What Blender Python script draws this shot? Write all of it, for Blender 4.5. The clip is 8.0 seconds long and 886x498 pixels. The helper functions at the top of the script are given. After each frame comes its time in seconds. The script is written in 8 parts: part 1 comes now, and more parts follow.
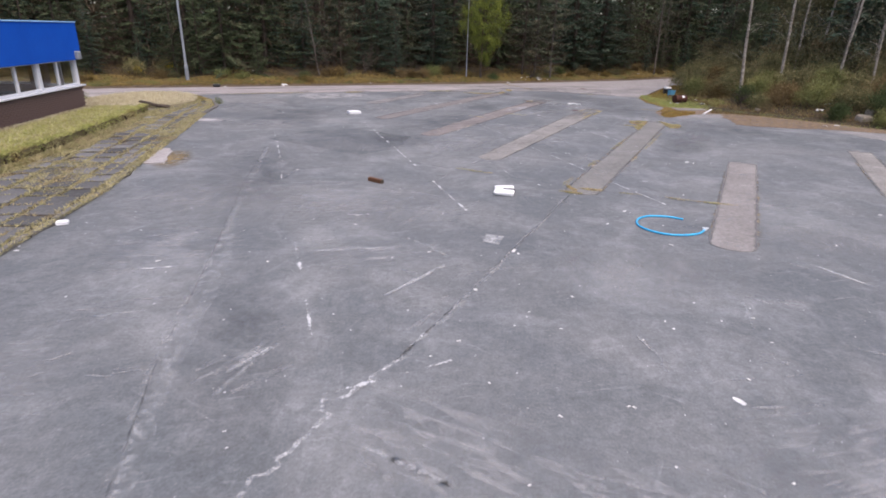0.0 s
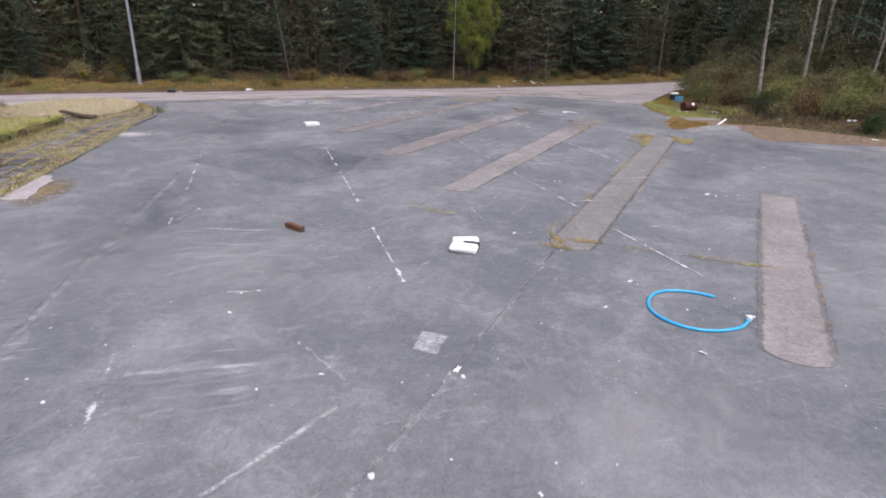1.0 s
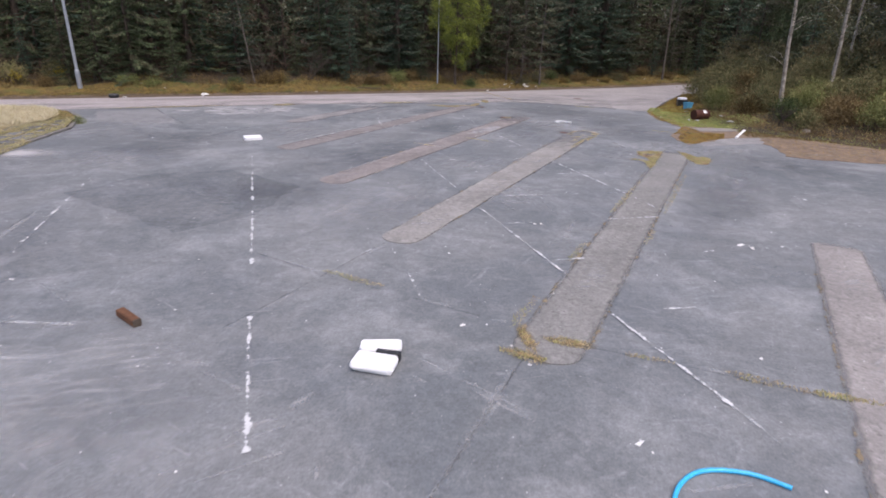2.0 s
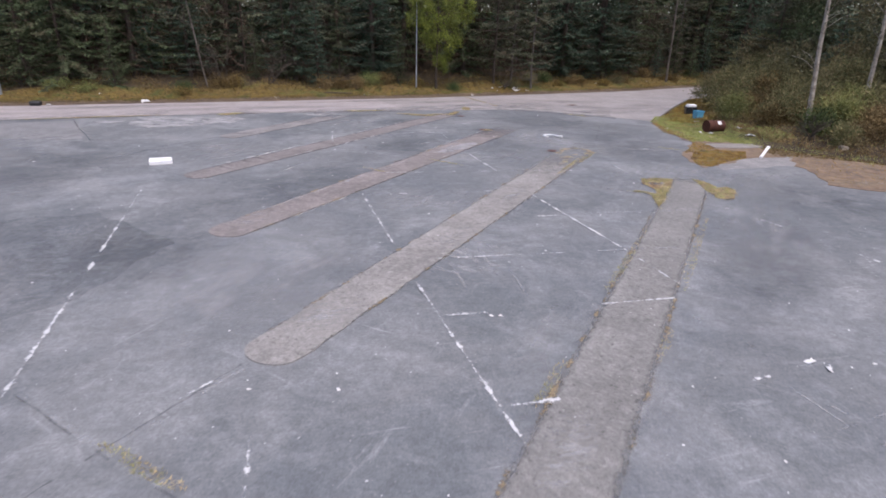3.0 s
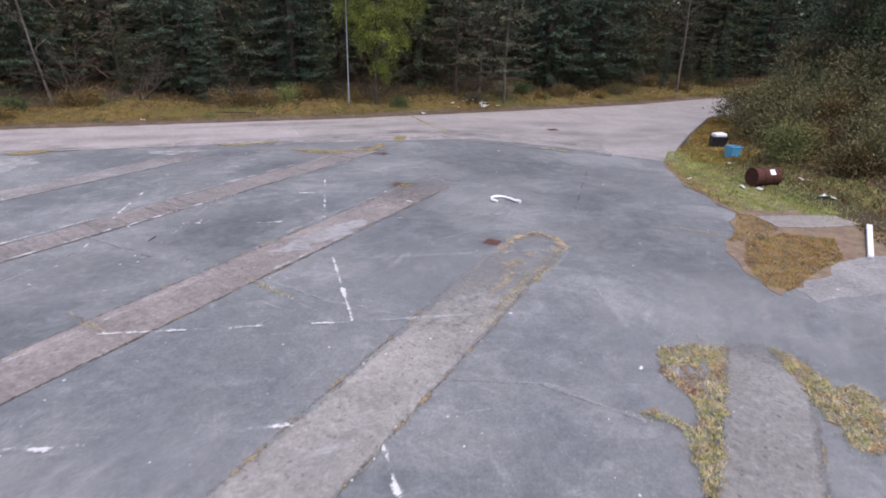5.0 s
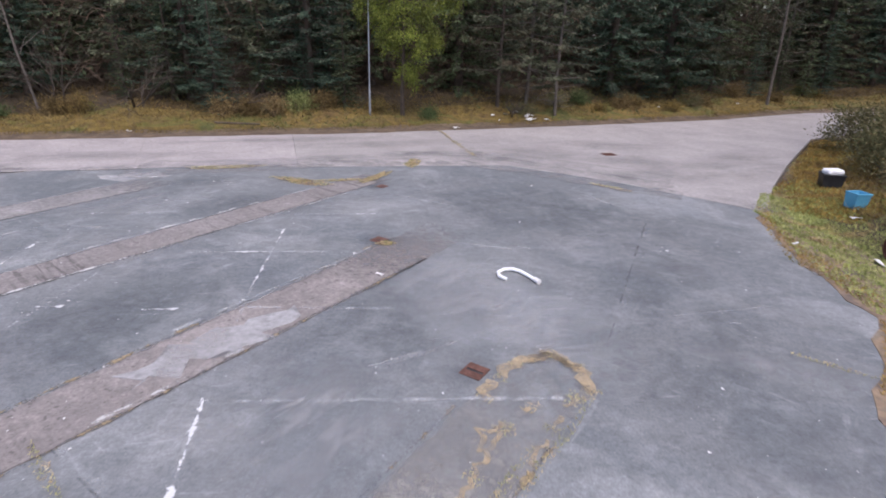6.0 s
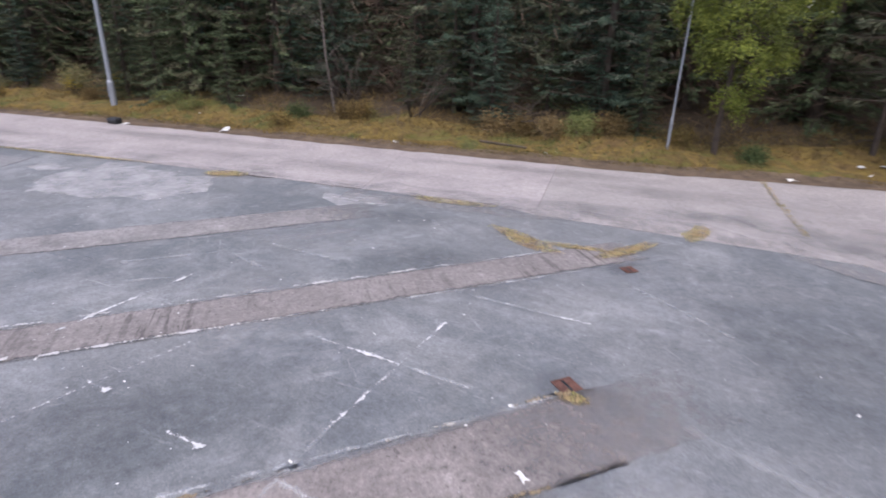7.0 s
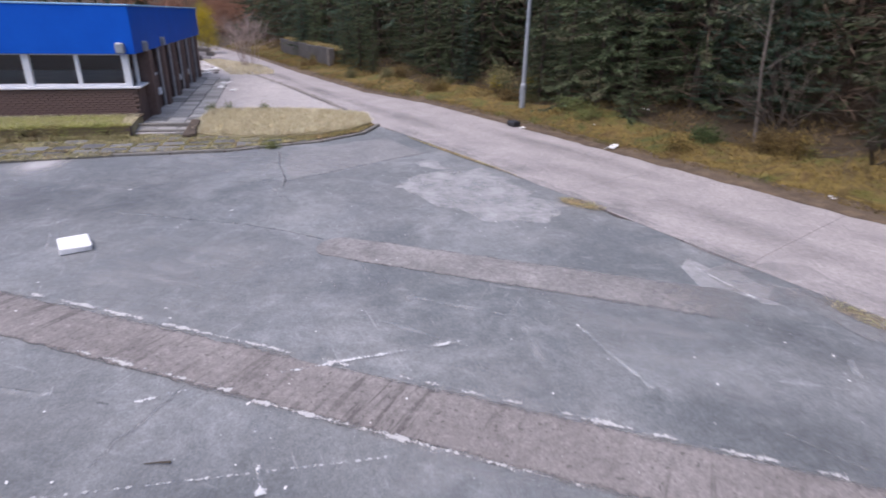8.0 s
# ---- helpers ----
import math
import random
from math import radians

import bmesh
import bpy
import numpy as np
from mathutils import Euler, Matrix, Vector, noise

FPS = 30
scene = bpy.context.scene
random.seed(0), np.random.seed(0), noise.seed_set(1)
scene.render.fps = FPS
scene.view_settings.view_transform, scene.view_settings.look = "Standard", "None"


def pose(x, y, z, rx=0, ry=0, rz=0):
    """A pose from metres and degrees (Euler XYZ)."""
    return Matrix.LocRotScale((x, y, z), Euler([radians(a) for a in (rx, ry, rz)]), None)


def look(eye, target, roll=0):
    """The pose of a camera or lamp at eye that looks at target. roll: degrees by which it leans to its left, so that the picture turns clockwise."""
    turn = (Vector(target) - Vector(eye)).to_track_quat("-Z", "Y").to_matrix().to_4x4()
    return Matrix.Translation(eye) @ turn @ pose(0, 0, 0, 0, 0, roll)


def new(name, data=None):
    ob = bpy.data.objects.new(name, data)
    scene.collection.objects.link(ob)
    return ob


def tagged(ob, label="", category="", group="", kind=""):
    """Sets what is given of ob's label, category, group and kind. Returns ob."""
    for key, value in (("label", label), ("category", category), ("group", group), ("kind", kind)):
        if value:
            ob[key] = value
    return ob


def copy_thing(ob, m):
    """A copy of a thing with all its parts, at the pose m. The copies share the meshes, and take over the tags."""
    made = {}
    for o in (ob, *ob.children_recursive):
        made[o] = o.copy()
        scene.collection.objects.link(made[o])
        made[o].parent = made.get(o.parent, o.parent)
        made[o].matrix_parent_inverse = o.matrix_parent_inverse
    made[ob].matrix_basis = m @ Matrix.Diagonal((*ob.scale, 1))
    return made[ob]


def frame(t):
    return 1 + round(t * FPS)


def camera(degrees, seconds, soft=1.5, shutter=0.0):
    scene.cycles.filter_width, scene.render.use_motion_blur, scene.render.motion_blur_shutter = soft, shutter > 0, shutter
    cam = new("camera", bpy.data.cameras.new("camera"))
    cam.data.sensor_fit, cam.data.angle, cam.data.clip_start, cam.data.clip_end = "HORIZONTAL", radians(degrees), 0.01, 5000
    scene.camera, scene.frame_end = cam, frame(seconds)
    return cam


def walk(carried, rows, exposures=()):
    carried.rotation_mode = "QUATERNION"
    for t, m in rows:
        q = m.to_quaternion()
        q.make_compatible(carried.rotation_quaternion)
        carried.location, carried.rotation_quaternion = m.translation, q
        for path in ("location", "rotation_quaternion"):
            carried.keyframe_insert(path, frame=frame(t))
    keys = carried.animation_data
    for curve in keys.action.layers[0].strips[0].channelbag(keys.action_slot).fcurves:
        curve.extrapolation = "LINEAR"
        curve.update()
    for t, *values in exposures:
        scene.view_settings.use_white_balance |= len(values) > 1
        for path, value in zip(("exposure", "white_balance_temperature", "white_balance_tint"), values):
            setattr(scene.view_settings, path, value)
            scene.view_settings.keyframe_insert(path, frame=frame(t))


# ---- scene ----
cam = camera(76.5, 8.0, soft=1.7, shutter=0.15)
METRES, EYE, TILT, LEAN, TURN = 33.05, 3.7, 0.0, 0.0, -2.5
ROWS = [
    (0.0, 0.0, 0.0, 0.0, 0.55, -21.25, -1.42),
    (0.5, 0.0156, 0.0577, -0.0004, 0.56, -21.24, -1.45),
    (1.0, 0.033, 0.1203, -0.0021, 0.63, -21.18, -1.46),
    (1.5, 0.0498, 0.1799, -0.0039, 0.71, -21.14, -1.48),
    (3.0, 0.1009, 0.3606, -0.006, 0.72, -21.26, -1.46),
    (3.5, 0.119, 0.4235, -0.0057, 0.71, -21.28, -1.51),
    (4.0, 0.1375, 0.4869, -0.0057, 0.65, -21.29, -1.51),
    (4.5, 0.1574, 0.5551, -0.0058, 0.62, -21.31, -1.5),
    (6.0, 0.2095, 0.7414, -0.0041, 7.59, -21.67, -1.69),
    (6.5, 0.2165, 0.8097, -0.0038, 19.76, -21.62, -1.73),
    (7.0, 0.2065, 0.8719, -0.0039, 39.99, -21.89, -1.62),
    (7.5, 0.1804, 0.9169, -0.0044, 60.27, -22.22, -1.4),
    (8.0, 0.1444, 0.9437, -0.0045, 81.42, -22.54, -1.24),
]
walk(cam, [(t, pose(0, 0, EYE, TILT, LEAN, TURN) @ pose(METRES * x, METRES * y, METRES * z, 90 + pitch, roll, yaw)) for t, x, y, z, yaw, pitch, roll in ROWS],
     exposures=[(0, 0.76, 6750, 15), (3.0, 0.78, 6500, 15), (6.0, 0.90, 6350, 15), (7.0, 0.94, 6330, 15), (7.5, 0.94, 6320, 15), (8, 0.84, 6300, 16)])

# ---------------------------------------------------------------- world, sun
world = bpy.data.worlds.new("sky")
scene.world = world
world.use_nodes = True
wn = world.node_tree
sky = wn.nodes.new("ShaderNodeTexSky")
sky.sky_type = "NISHITA"
sky.sun_disc = False
sky.sun_elevation, sky.sun_rotation = radians(66), radians(151)
sky.air_density, sky.dust_density, sky.ozone_density = 1.0, 3.0, 1.0
wn.links.new(sky.outputs[0], wn.nodes["Background"].inputs[0])
wn.nodes["Background"].inputs[1].default_value = 0.145
sun = new("sun", bpy.data.lights.new("sun", "SUN"))
sun.data.energy, sun.data.angle, sun.data.color = 1.12, radians(60), (1.0, 0.93, 0.88)
sun.matrix_world = look((13, -23.4, 60), (0, 0, 0))
tagged(sun, kind="structure")


# ---------------------------------------------------------------- materials
def mat(name, rough=0.8, spec=0.3, metal=0.0):
    m = bpy.data.materials.new(name)
    m.use_nodes = True
    b = m.node_tree.nodes["Principled BSDF"]
    b.inputs["Roughness"].default_value = rough
    b.inputs["Specular IOR Level"].default_value = spec
    b.inputs["Metallic"].default_value = metal
    return m, m.node_tree, b


def coords(nt, kind="Object", scale=(1, 1, 1), turn=0.0):
    tc = nt.nodes.new("ShaderNodeTexCoord")
    mp = nt.nodes.new("ShaderNodeMapping")
    mp.vector_type = "TEXTURE"
    mp.inputs["Scale"].default_value = [1 / s for s in scale]
    mp.inputs["Rotation"].default_value = (0, 0, radians(turn))
    nt.links.new(tc.outputs[kind], mp.inputs["Vector"])
    return mp.outputs[0]


def noise_of(nt, vec, scale, detail=4, rough=0.6, distort=0.0):
    n = nt.nodes.new("ShaderNodeTexNoise")
    n.inputs["Scale"].default_value = scale
    n.inputs["Detail"].default_value = detail
    n.inputs["Roughness"].default_value = rough
    n.inputs["Distortion"].default_value = distort
    nt.links.new(vec, n.inputs["Vector"])
    return n.outputs["Fac"]


def ramp(nt, fac, stops):
    r = nt.nodes.new("ShaderNodeValToRGB")
    while len(r.color_ramp.elements) < len(stops):
        r.color_ramp.elements.new(0.5)
    for e, (p, c) in zip(r.color_ramp.elements, stops):
        e.position = p
        e.color = (c, c, c, 1) if isinstance(c, (int, float)) else (*c, 1)
    nt.links.new(fac, r.inputs[0])
    return r.outputs[0]


def mix(nt, fac, a, b, how="MIX"):
    m = nt.nodes.new("ShaderNodeMix")
    m.data_type, m.blend_type = "RGBA", how
    for value, socket in ((fac, m.inputs[0]), (a, m.inputs[6]), (b, m.inputs[7])):
        if isinstance(value, (int, float)):
            socket.default_value = value
        elif isinstance(value, tuple):
            socket.default_value = (*value, 1)
        else:
            nt.links.new(value, socket)
    return m.outputs[2]


def bump(nt, b, height, strength=0.3, dist=0.01):
    n = nt.nodes.new("ShaderNodeBump")
    n.inputs["Strength"].default_value = strength
    n.inputs["Distance"].default_value = dist
    nt.links.new(height, n.inputs["Height"])
    nt.links.new(n.outputs[0], b.inputs["Normal"])


def colour(nt, b, c):
    if isinstance(c, tuple):
        b.inputs["Base Color"].default_value = (*c, 1)
    else:
        nt.links.new(c, b.inputs["Base Color"])


def island_random(nt):
    return nt.nodes.new("ShaderNodeNewGeometry").outputs["Random Per Island"]


def object_random(nt):
    return nt.nodes.new("ShaderNodeObjectInfo").outputs["Random"]


def speckled(name, c1, c2, scale=6.0, rough=0.8, fine=60.0, bumps=0.2, dist=0.01, metal=0.0, spec=0.3, world_space=False):
    """A surface that wavers between two colours at two scales."""
    m, nt, b = mat(name, rough, spec, metal)
    v = coords(nt)
    big = ramp(nt, noise_of(nt, v, scale), [(0.3, 0.0), (0.7, 1.0)])
    col = mix(nt, big, c1, c2)
    small = noise_of(nt, v, fine, 3)
    col = mix(nt, 0.35, col, ramp(nt, small, [(0.25, 0.25), (0.75, 0.75)]), "OVERLAY")
    colour(nt, b, col)
    bump(nt, b, small, bumps, dist)
    return m


def asphalt_material():
    m, nt, b = mat("asphalt", 0.78, 0.3)
    v = coords(nt)
    # broad worn areas
    broad = ramp(nt, noise_of(nt, v, 0.16, 6, 0.62, 0.5), [(0.36, 0.0), (0.66, 1.0)])
    col = mix(nt, broad, (0.129, 0.139, 0.147), (0.180, 0.184, 0.189))
    pink = ramp(nt, noise_of(nt, v, 0.5, 8, 0.66, 0.8), [(0.46, 0.0), (0.6, 0.55)])
    col = mix(nt, pink, col, (0.212, 0.214, 0.217))
    blue = ramp(nt, noise_of(nt, coords(nt, "Object", (0.8, 0.5, 1), 40), 0.62, 8, 0.66, 0.8), [(0.47, 0.0), (0.62, 0.55)])
    col = mix(nt, blue, col, (0.130, 0.141, 0.154))
    # damp dark blotches
    dk = ramp(nt, noise_of(nt, coords(nt, "Object", (1, 0.6, 1), 35), 0.33, 5, 0.6, 0.3), [(0.56, 0.0), (0.72, 0.42)])
    col = mix(nt, dk, col, (0.095, 0.103, 0.114))
    # mottled dust
    for sc, at, amount in ((0.4, 0.50, 0.34), (1.3, 0.54, 0.26), (3.6, 0.56, 0.22)):
        f = ramp(nt, noise_of(nt, v, sc, 9, 0.66, 0.6), [(at, 0.0), (at + 0.13, amount)])
        col = mix(nt, f, col, (0.335, 0.338, 0.345))
    # dry scuffs drawn out by wheels, broken up by patches
    for turn, sc, amount, at in ((10, (0.7, 5.0, 1), 0.5, 0.60), (-38, (0.7, 5.0, 1), 0.5, 0.61), (62, (0.6, 4.0, 1), 0.45, 0.60), (100, (0.5, 4.0, 1), 0.4, 0.61)):
        s = coords(nt, "Object", sc, turn)
        f = ramp(nt, noise_of(nt, s, 1.1, 8, 0.7, 0.15), [(at, 0.0), (at + 0.14, amount)])
        g = ramp(nt, noise_of(nt, v, 0.6 + 0.003 * turn, 3, 0.5), [(0.48, 0.0), (0.6, 1.0)])
        col = mix(nt, mix(nt, 1.0, f, g, "MULTIPLY"), col, (0.455, 0.46, 0.468))
    # thin dry scratches in bundles
    for turn, at, amount in ((14, 0.64, 0.3), (-33, 0.645, 0.3)):
        f = ramp(nt, noise_of(nt, coords(nt, "Object", (0.9, 13.0, 1), turn), 1.0, 5, 0.6, 0.1), [(at, 0.0), (at + 0.05, amount)])
        g = ramp(nt, noise_of(nt, v, 0.45 + 0.004 * turn, 4, 0.6), [(0.50, 0.0), (0.58, 1.0)])
        col = mix(nt, mix(nt, 1.0, f, g, "MULTIPLY"), col, (0.46, 0.455, 0.46))
    # stone grain
    for sc, amount in ((3.2, 0.2), (9.0, 0.26), (26.0, 0.34), (60.0, 0.34)):
        col = mix(nt, amount, col, ramp(nt, noise_of(nt, v, sc, 3, 0.65), [(0.3, 0.26), (0.7, 0.74)]), "OVERLAY")
    # single pale chippings
    vo = nt.nodes.new("ShaderNodeTexVoronoi")
    vo.inputs["Scale"].default_value = 9.0
    nt.links.new(v, vo.inputs["Vector"])
    col = mix(nt, ramp(nt, vo.outputs["Distance"], [(0.04, 0.4), (0.09, 0.0)]), col, (0.42, 0.41, 0.41))
    # scattered pale flecks, in drifts
    for sc, reach in ((2.1, 0.035), (4.3, 0.05)):
        vo = nt.nodes.new("ShaderNodeTexVoronoi")
        vo.inputs["Scale"].default_value = sc
        nt.links.new(v, vo.inputs["Vector"])
        f = ramp(nt, vo.outputs["Distance"], [(reach * 0.5, 0.75), (reach, 0.0)])
        g = ramp(nt, noise_of(nt, v, 0.3 * sc, 3, 0.6), [(0.5, 0.0), (0.56, 1.0)])
        col = mix(nt, mix(nt, 1.0, f, g, "MULTIPLY"), col, (0.6, 0.6, 0.6))
    colour(nt, b, col)
    bump(nt, b, noise_of(nt, v, 80, 2, 0.6), 0.25, 0.006)
    return m


def concrete_material(name, c1, c2, stain, across=0.0, vary=0.0, half=0.0, fade=0.7, worn=0.0):
    m, nt, b = mat(name, 0.85, 0.25)
    v = coords(nt)
    col = mix(nt, ramp(nt, noise_of(nt, v, 0.7, 6, 0.65, 0.5), [(0.32, 0.0), (0.68, 1.0)]), c1, c2)
    st = ramp(nt, noise_of(nt, v, 2.2, 6, 0.7, 0.8), [(0.56, 0.0), (0.75, 0.6)])
    col = mix(nt, st, col, stain)
    if vary:
        col = mix(nt, vary, col, ramp(nt, object_random(nt), [(0.0, 0.15), (1.0, 0.85)]), "OVERLAY")
    if across:
        ribs = noise_of(nt, coords(nt, "Object", (0.5, 7.0, 1), -7), 1.0, 4, 0.65, 0.3)
        where = ramp(nt, noise_of(nt, v, 0.45, 3, 0.5), [(0.42, 0.0), (0.58, across)])
        col = mix(nt, mix(nt, 1.0, where, ramp(nt, ribs, [(0.38, 1.0), (0.47, 0.0)]), "MULTIPLY"), col, tuple(0.6 * k for k in c1))
    grain = noise_of(nt, v, 30, 5, 0.75)
    pale = ramp(nt, noise_of(nt, v, 4.5, 8, 0.72, 0.4), [(0.54, 0.0), (0.7, 0.4)])
    col = mix(nt, pale, col, tuple(min(0.6, 1.45 * k) for k in c2))
    col = mix(nt, 0.34, col, ramp(nt, noise_of(nt, v, 11, 4, 0.7), [(0.3, 0.26), (0.7, 0.74)]), "OVERLAY")
    col = mix(nt, 0.4, col, ramp(nt, grain, [(0.34, 0.22), (0.66, 0.78)]), "OVERLAY")
    # pits
    pits = ramp(nt, noise_of(nt, v, 16, 2, 0.5), [(0.30, 0.55), (0.36, 0.0)])
    col = mix(nt, pits, col, tuple(0.4 * k for k in c1))
    colour(nt, b, col)
    bump(nt, b, grain, 0.4, 0.01)
    if half:
        # the strip crumbles away at its sides and its far end
        sep = nt.nodes.new("ShaderNodeSeparateXYZ")
        nt.links.new(nt.nodes.new("ShaderNodeTexCoord").outputs["Object"], sep.inputs[0])

        def math_node(how, a, c=None, d=None):
            n = nt.nodes.new("ShaderNodeMath")
            n.operation = how
            for value, socket in zip((a, c, d), n.inputs):
                if isinstance(value, (int, float)):
                    socket.default_value = value
                elif value is not None:
                    nt.links.new(value, socket)
            return n.outputs[0]
        side = math_node("DIVIDE", math_node("ABSOLUTE", sep.outputs[0]), half)
        end = math_node("MULTIPLY_ADD", sep.outputs[1], fade, 1.0 if fade < 1.0 else 0.7)
        rim = math_node("MULTIPLY_ADD", noise_of(nt, v, 5.0, 9, 0.78), 0.5, math_node("MAXIMUM", side, end))
        whole = ramp(nt, math_node("SUBTRACT", rim, 0.25), [(0.78, 1.0), (1.0, 0.0)])
        gaps = ramp(nt, noise_of(nt, v, 1.1, 8, 0.7, 0.4), [(0.40, 1.0 - worn), (0.60, 1.0)])
        nt.links.new(math_node("MULTIPLY", whole, gaps), b.inputs["Alpha"])
    return m


def islands(name, stops, rough=0.8, spec=0.2, patch=0.5, size=1.3, dead=None, each=0.0):
    """Leaves or blades: each one takes its own tint, and each plant wavers as a whole."""
    m, nt, b = mat(name, rough, spec)
    col = ramp(nt, island_random(nt), stops)
    v = coords(nt)
    if each:
        col = mix(nt, each, col, ramp(nt, object_random(nt), [(0.0, 0.22), (1.0, 0.78)]), "OVERLAY")
    col = mix(nt, patch, col, ramp(nt, noise_of(nt, v, size, 4), [(0.32, 0.22), (0.68, 0.78)]), "OVERLAY")
    # brown dead clumps; for the larch a dark green that imitates shaded gaps
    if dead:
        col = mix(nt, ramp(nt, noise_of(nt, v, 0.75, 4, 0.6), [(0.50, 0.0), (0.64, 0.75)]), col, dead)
    colour(nt, b, col)
    return m


def turf(name, stops, size, blade=0.55, rough=0.9, holes=0.0):
    """Turf in patches of several colours; each blade wavers round its patch's colour."""
    m, nt, b = mat(name, rough, 0.15)
    pos = nt.nodes.new("ShaderNodeNewGeometry").outputs["Position"]
    col = ramp(nt, noise_of(nt, pos, size, 7, 0.68, 0.9), stops)
    col = mix(nt, blade, col, ramp(nt, island_random(nt), [(0.0, 0.22), (1.0, 0.78)]), "OVERLAY")
    col = mix(nt, 0.6, col, ramp(nt, noise_of(nt, pos, 4.0, 5, 0.7), [(0.3, 0.22), (0.7, 0.78)]), "OVERLAY")
    colour(nt, b, col)
    if holes:
        nt.links.new(ramp(nt, noise_of(nt, pos, 6.0, 9, 0.75), [(holes, 0.0), (holes + 0.08, 1.0)]), b.inputs["Alpha"])
    return m


def stain_material(name, c1, c2, strength, low, high, fine=2.2, stretch=(1, 1, 1), turn=0.0, rough=0.8):
    """A thin deposit that thins out from its middle and breaks up unevenly."""
    m, nt, b = mat(name, rough, 0.25)
    pos = nt.nodes.new("ShaderNodeNewGeometry").outputs["Position"]
    mp = nt.nodes.new("ShaderNodeMapping")
    mp.vector_type = "TEXTURE"
    mp.inputs["Scale"].default_value = [1 / s for s in stretch]
    mp.inputs["Rotation"].default_value = (0, 0, radians(turn))
    nt.links.new(pos, mp.inputs["Vector"])
    tc = nt.nodes.new("ShaderNodeTexCoord")
    ln = nt.nodes.new("ShaderNodeVectorMath")
    ln.operation = "LENGTH"
    nt.links.new(tc.outputs["Object"], ln.inputs[0])
    fall = ramp(nt, ln.outputs["Value"], [(0.25, 1.0), (0.97, 0.0)])
    patchy = ramp(nt, noise_of(nt, mp.outputs[0], fine, 10, 0.74, 0.2), [(low, 0.0), (high, strength)])
    mul = nt.nodes.new("ShaderNodeMath")
    mul.operation = "MULTIPLY"
    nt.links.new(fall, mul.inputs[0])
    nt.links.new(patchy, mul.inputs[1])
    nt.links.new(mul.outputs[0], b.inputs["Alpha"])
    colour(nt, b, mix(nt, noise_of(nt, pos, 9, 4), c1, c2))
    return m


def worn_paint(name, cut, soft, strength=1.0, scale=7.0, tones=((0.5, 0.5, 0.51), (0.78, 0.78, 0.78))):
    """White road paint of which flakes are gone."""
    m, nt, b = mat(name, 0.6, 0.3)
    pos = nt.nodes.new("ShaderNodeNewGeometry").outputs["Position"]
    a = ramp(nt, noise_of(nt, pos, scale, 8, 0.75), [(cut, 0.0), (cut + soft, strength)])
    nt.links.new(a, b.inputs["Alpha"])
    colour(nt, b, mix(nt, noise_of(nt, pos, 25, 3), *tones))
    return m


def line_paint(name, half, low, high, strength, tones=((0.55, 0.55, 0.56), (0.8, 0.8, 0.8)), gaps=0.5):
    """Paint or scraped dust along the y axis of its object: densest in the middle, flaked at the sides, with bare stretches."""
    m, nt, b = mat(name, 0.7, 0.3)
    pos = nt.nodes.new("ShaderNodeNewGeometry").outputs["Position"]
    sep = nt.nodes.new("ShaderNodeSeparateXYZ")
    nt.links.new(nt.nodes.new("ShaderNodeTexCoord").outputs["Object"], sep.inputs[0])

    def calc(how, a, c, d=None):
        n = nt.nodes.new("ShaderNodeMath")
        n.operation = how
        for value, socket in zip((a, c, d), n.inputs):
            if isinstance(value, (int, float)):
                socket.default_value = value
            elif value is not None:
                nt.links.new(value, socket)
        return n.outputs[0]
    middle = calc("MULTIPLY_ADD", calc("ABSOLUTE", sep.outputs[0], 0.0), -0.35 / half, 0.35)
    fine = calc("MULTIPLY_ADD", calc("SUBTRACT", noise_of(nt, pos, 24.0, 5, 0.7), 0.5), 1.3, middle)
    value = calc("MULTIPLY_ADD", calc("SUBTRACT", noise_of(nt, pos, 2.6, 5, 0.65), 0.5), gaps * 2.6, fine)
    nt.links.new(ramp(nt, value, [(low, 0.0), (high, strength)]), b.inputs["Alpha"])
    colour(nt, b, mix(nt, noise_of(nt, pos, 25, 3), *tones))
    return m


M_LINE_STRONG = line_paint("white_line_paint", 0.042, 0.19, 0.36, 0.8, gaps=0.6)
M_LINE_WORN = line_paint("flaked_line_paint", 0.045, 0.25, 0.42, 0.75, gaps=0.8)
M_LINE_FAINT = line_paint("faint_line_paint", 0.055, 0.18, 0.52, 0.45)
M_SCUFF_LINE = line_paint("dry_scrape", 0.04, 0.22, 0.52, 0.5, ((0.34, 0.335, 0.34), (0.48, 0.475, 0.48)), 0.8)
M_WIDE_SCRAPE = line_paint("dusty_scrape", 0.06, 0.16, 0.60, 0.45, ((0.34, 0.342, 0.35), (0.47, 0.47, 0.475)), 1.3)
M_LIME_LINE = line_paint("lime_crust", 0.055, 0.22, 0.42, 0.8, ((0.40, 0.38, 0.38), (0.68, 0.67, 0.66)), 0.7)
M_PAINT_WORN = worn_paint("flaked_white_paint", 0.42, 0.2, 0.8)
M_GAP_LINE = line_paint("dark_gap", 0.04, 0.20, 0.45, 0.5, ((0.075, 0.072, 0.07), (0.12, 0.115, 0.11)), 0.5)
M_MOSS_LINE = line_paint("moss_in_gap", 0.05, 0.36, 0.52, 0.75, ((0.22, 0.16, 0.10), (0.36, 0.29, 0.18)), 1.0)
M_BORDER = worn_paint("asphalt_crumbs", 0.38, 0.34, 0.34, 0.9, ((0.19, 0.192, 0.198), (0.24, 0.238, 0.242)))
M_BORDERDUST = worn_paint("road_dust", 0.42, 0.22, 0.6, 1.6, ((0.27, 0.255, 0.255), (0.34, 0.32, 0.318)))
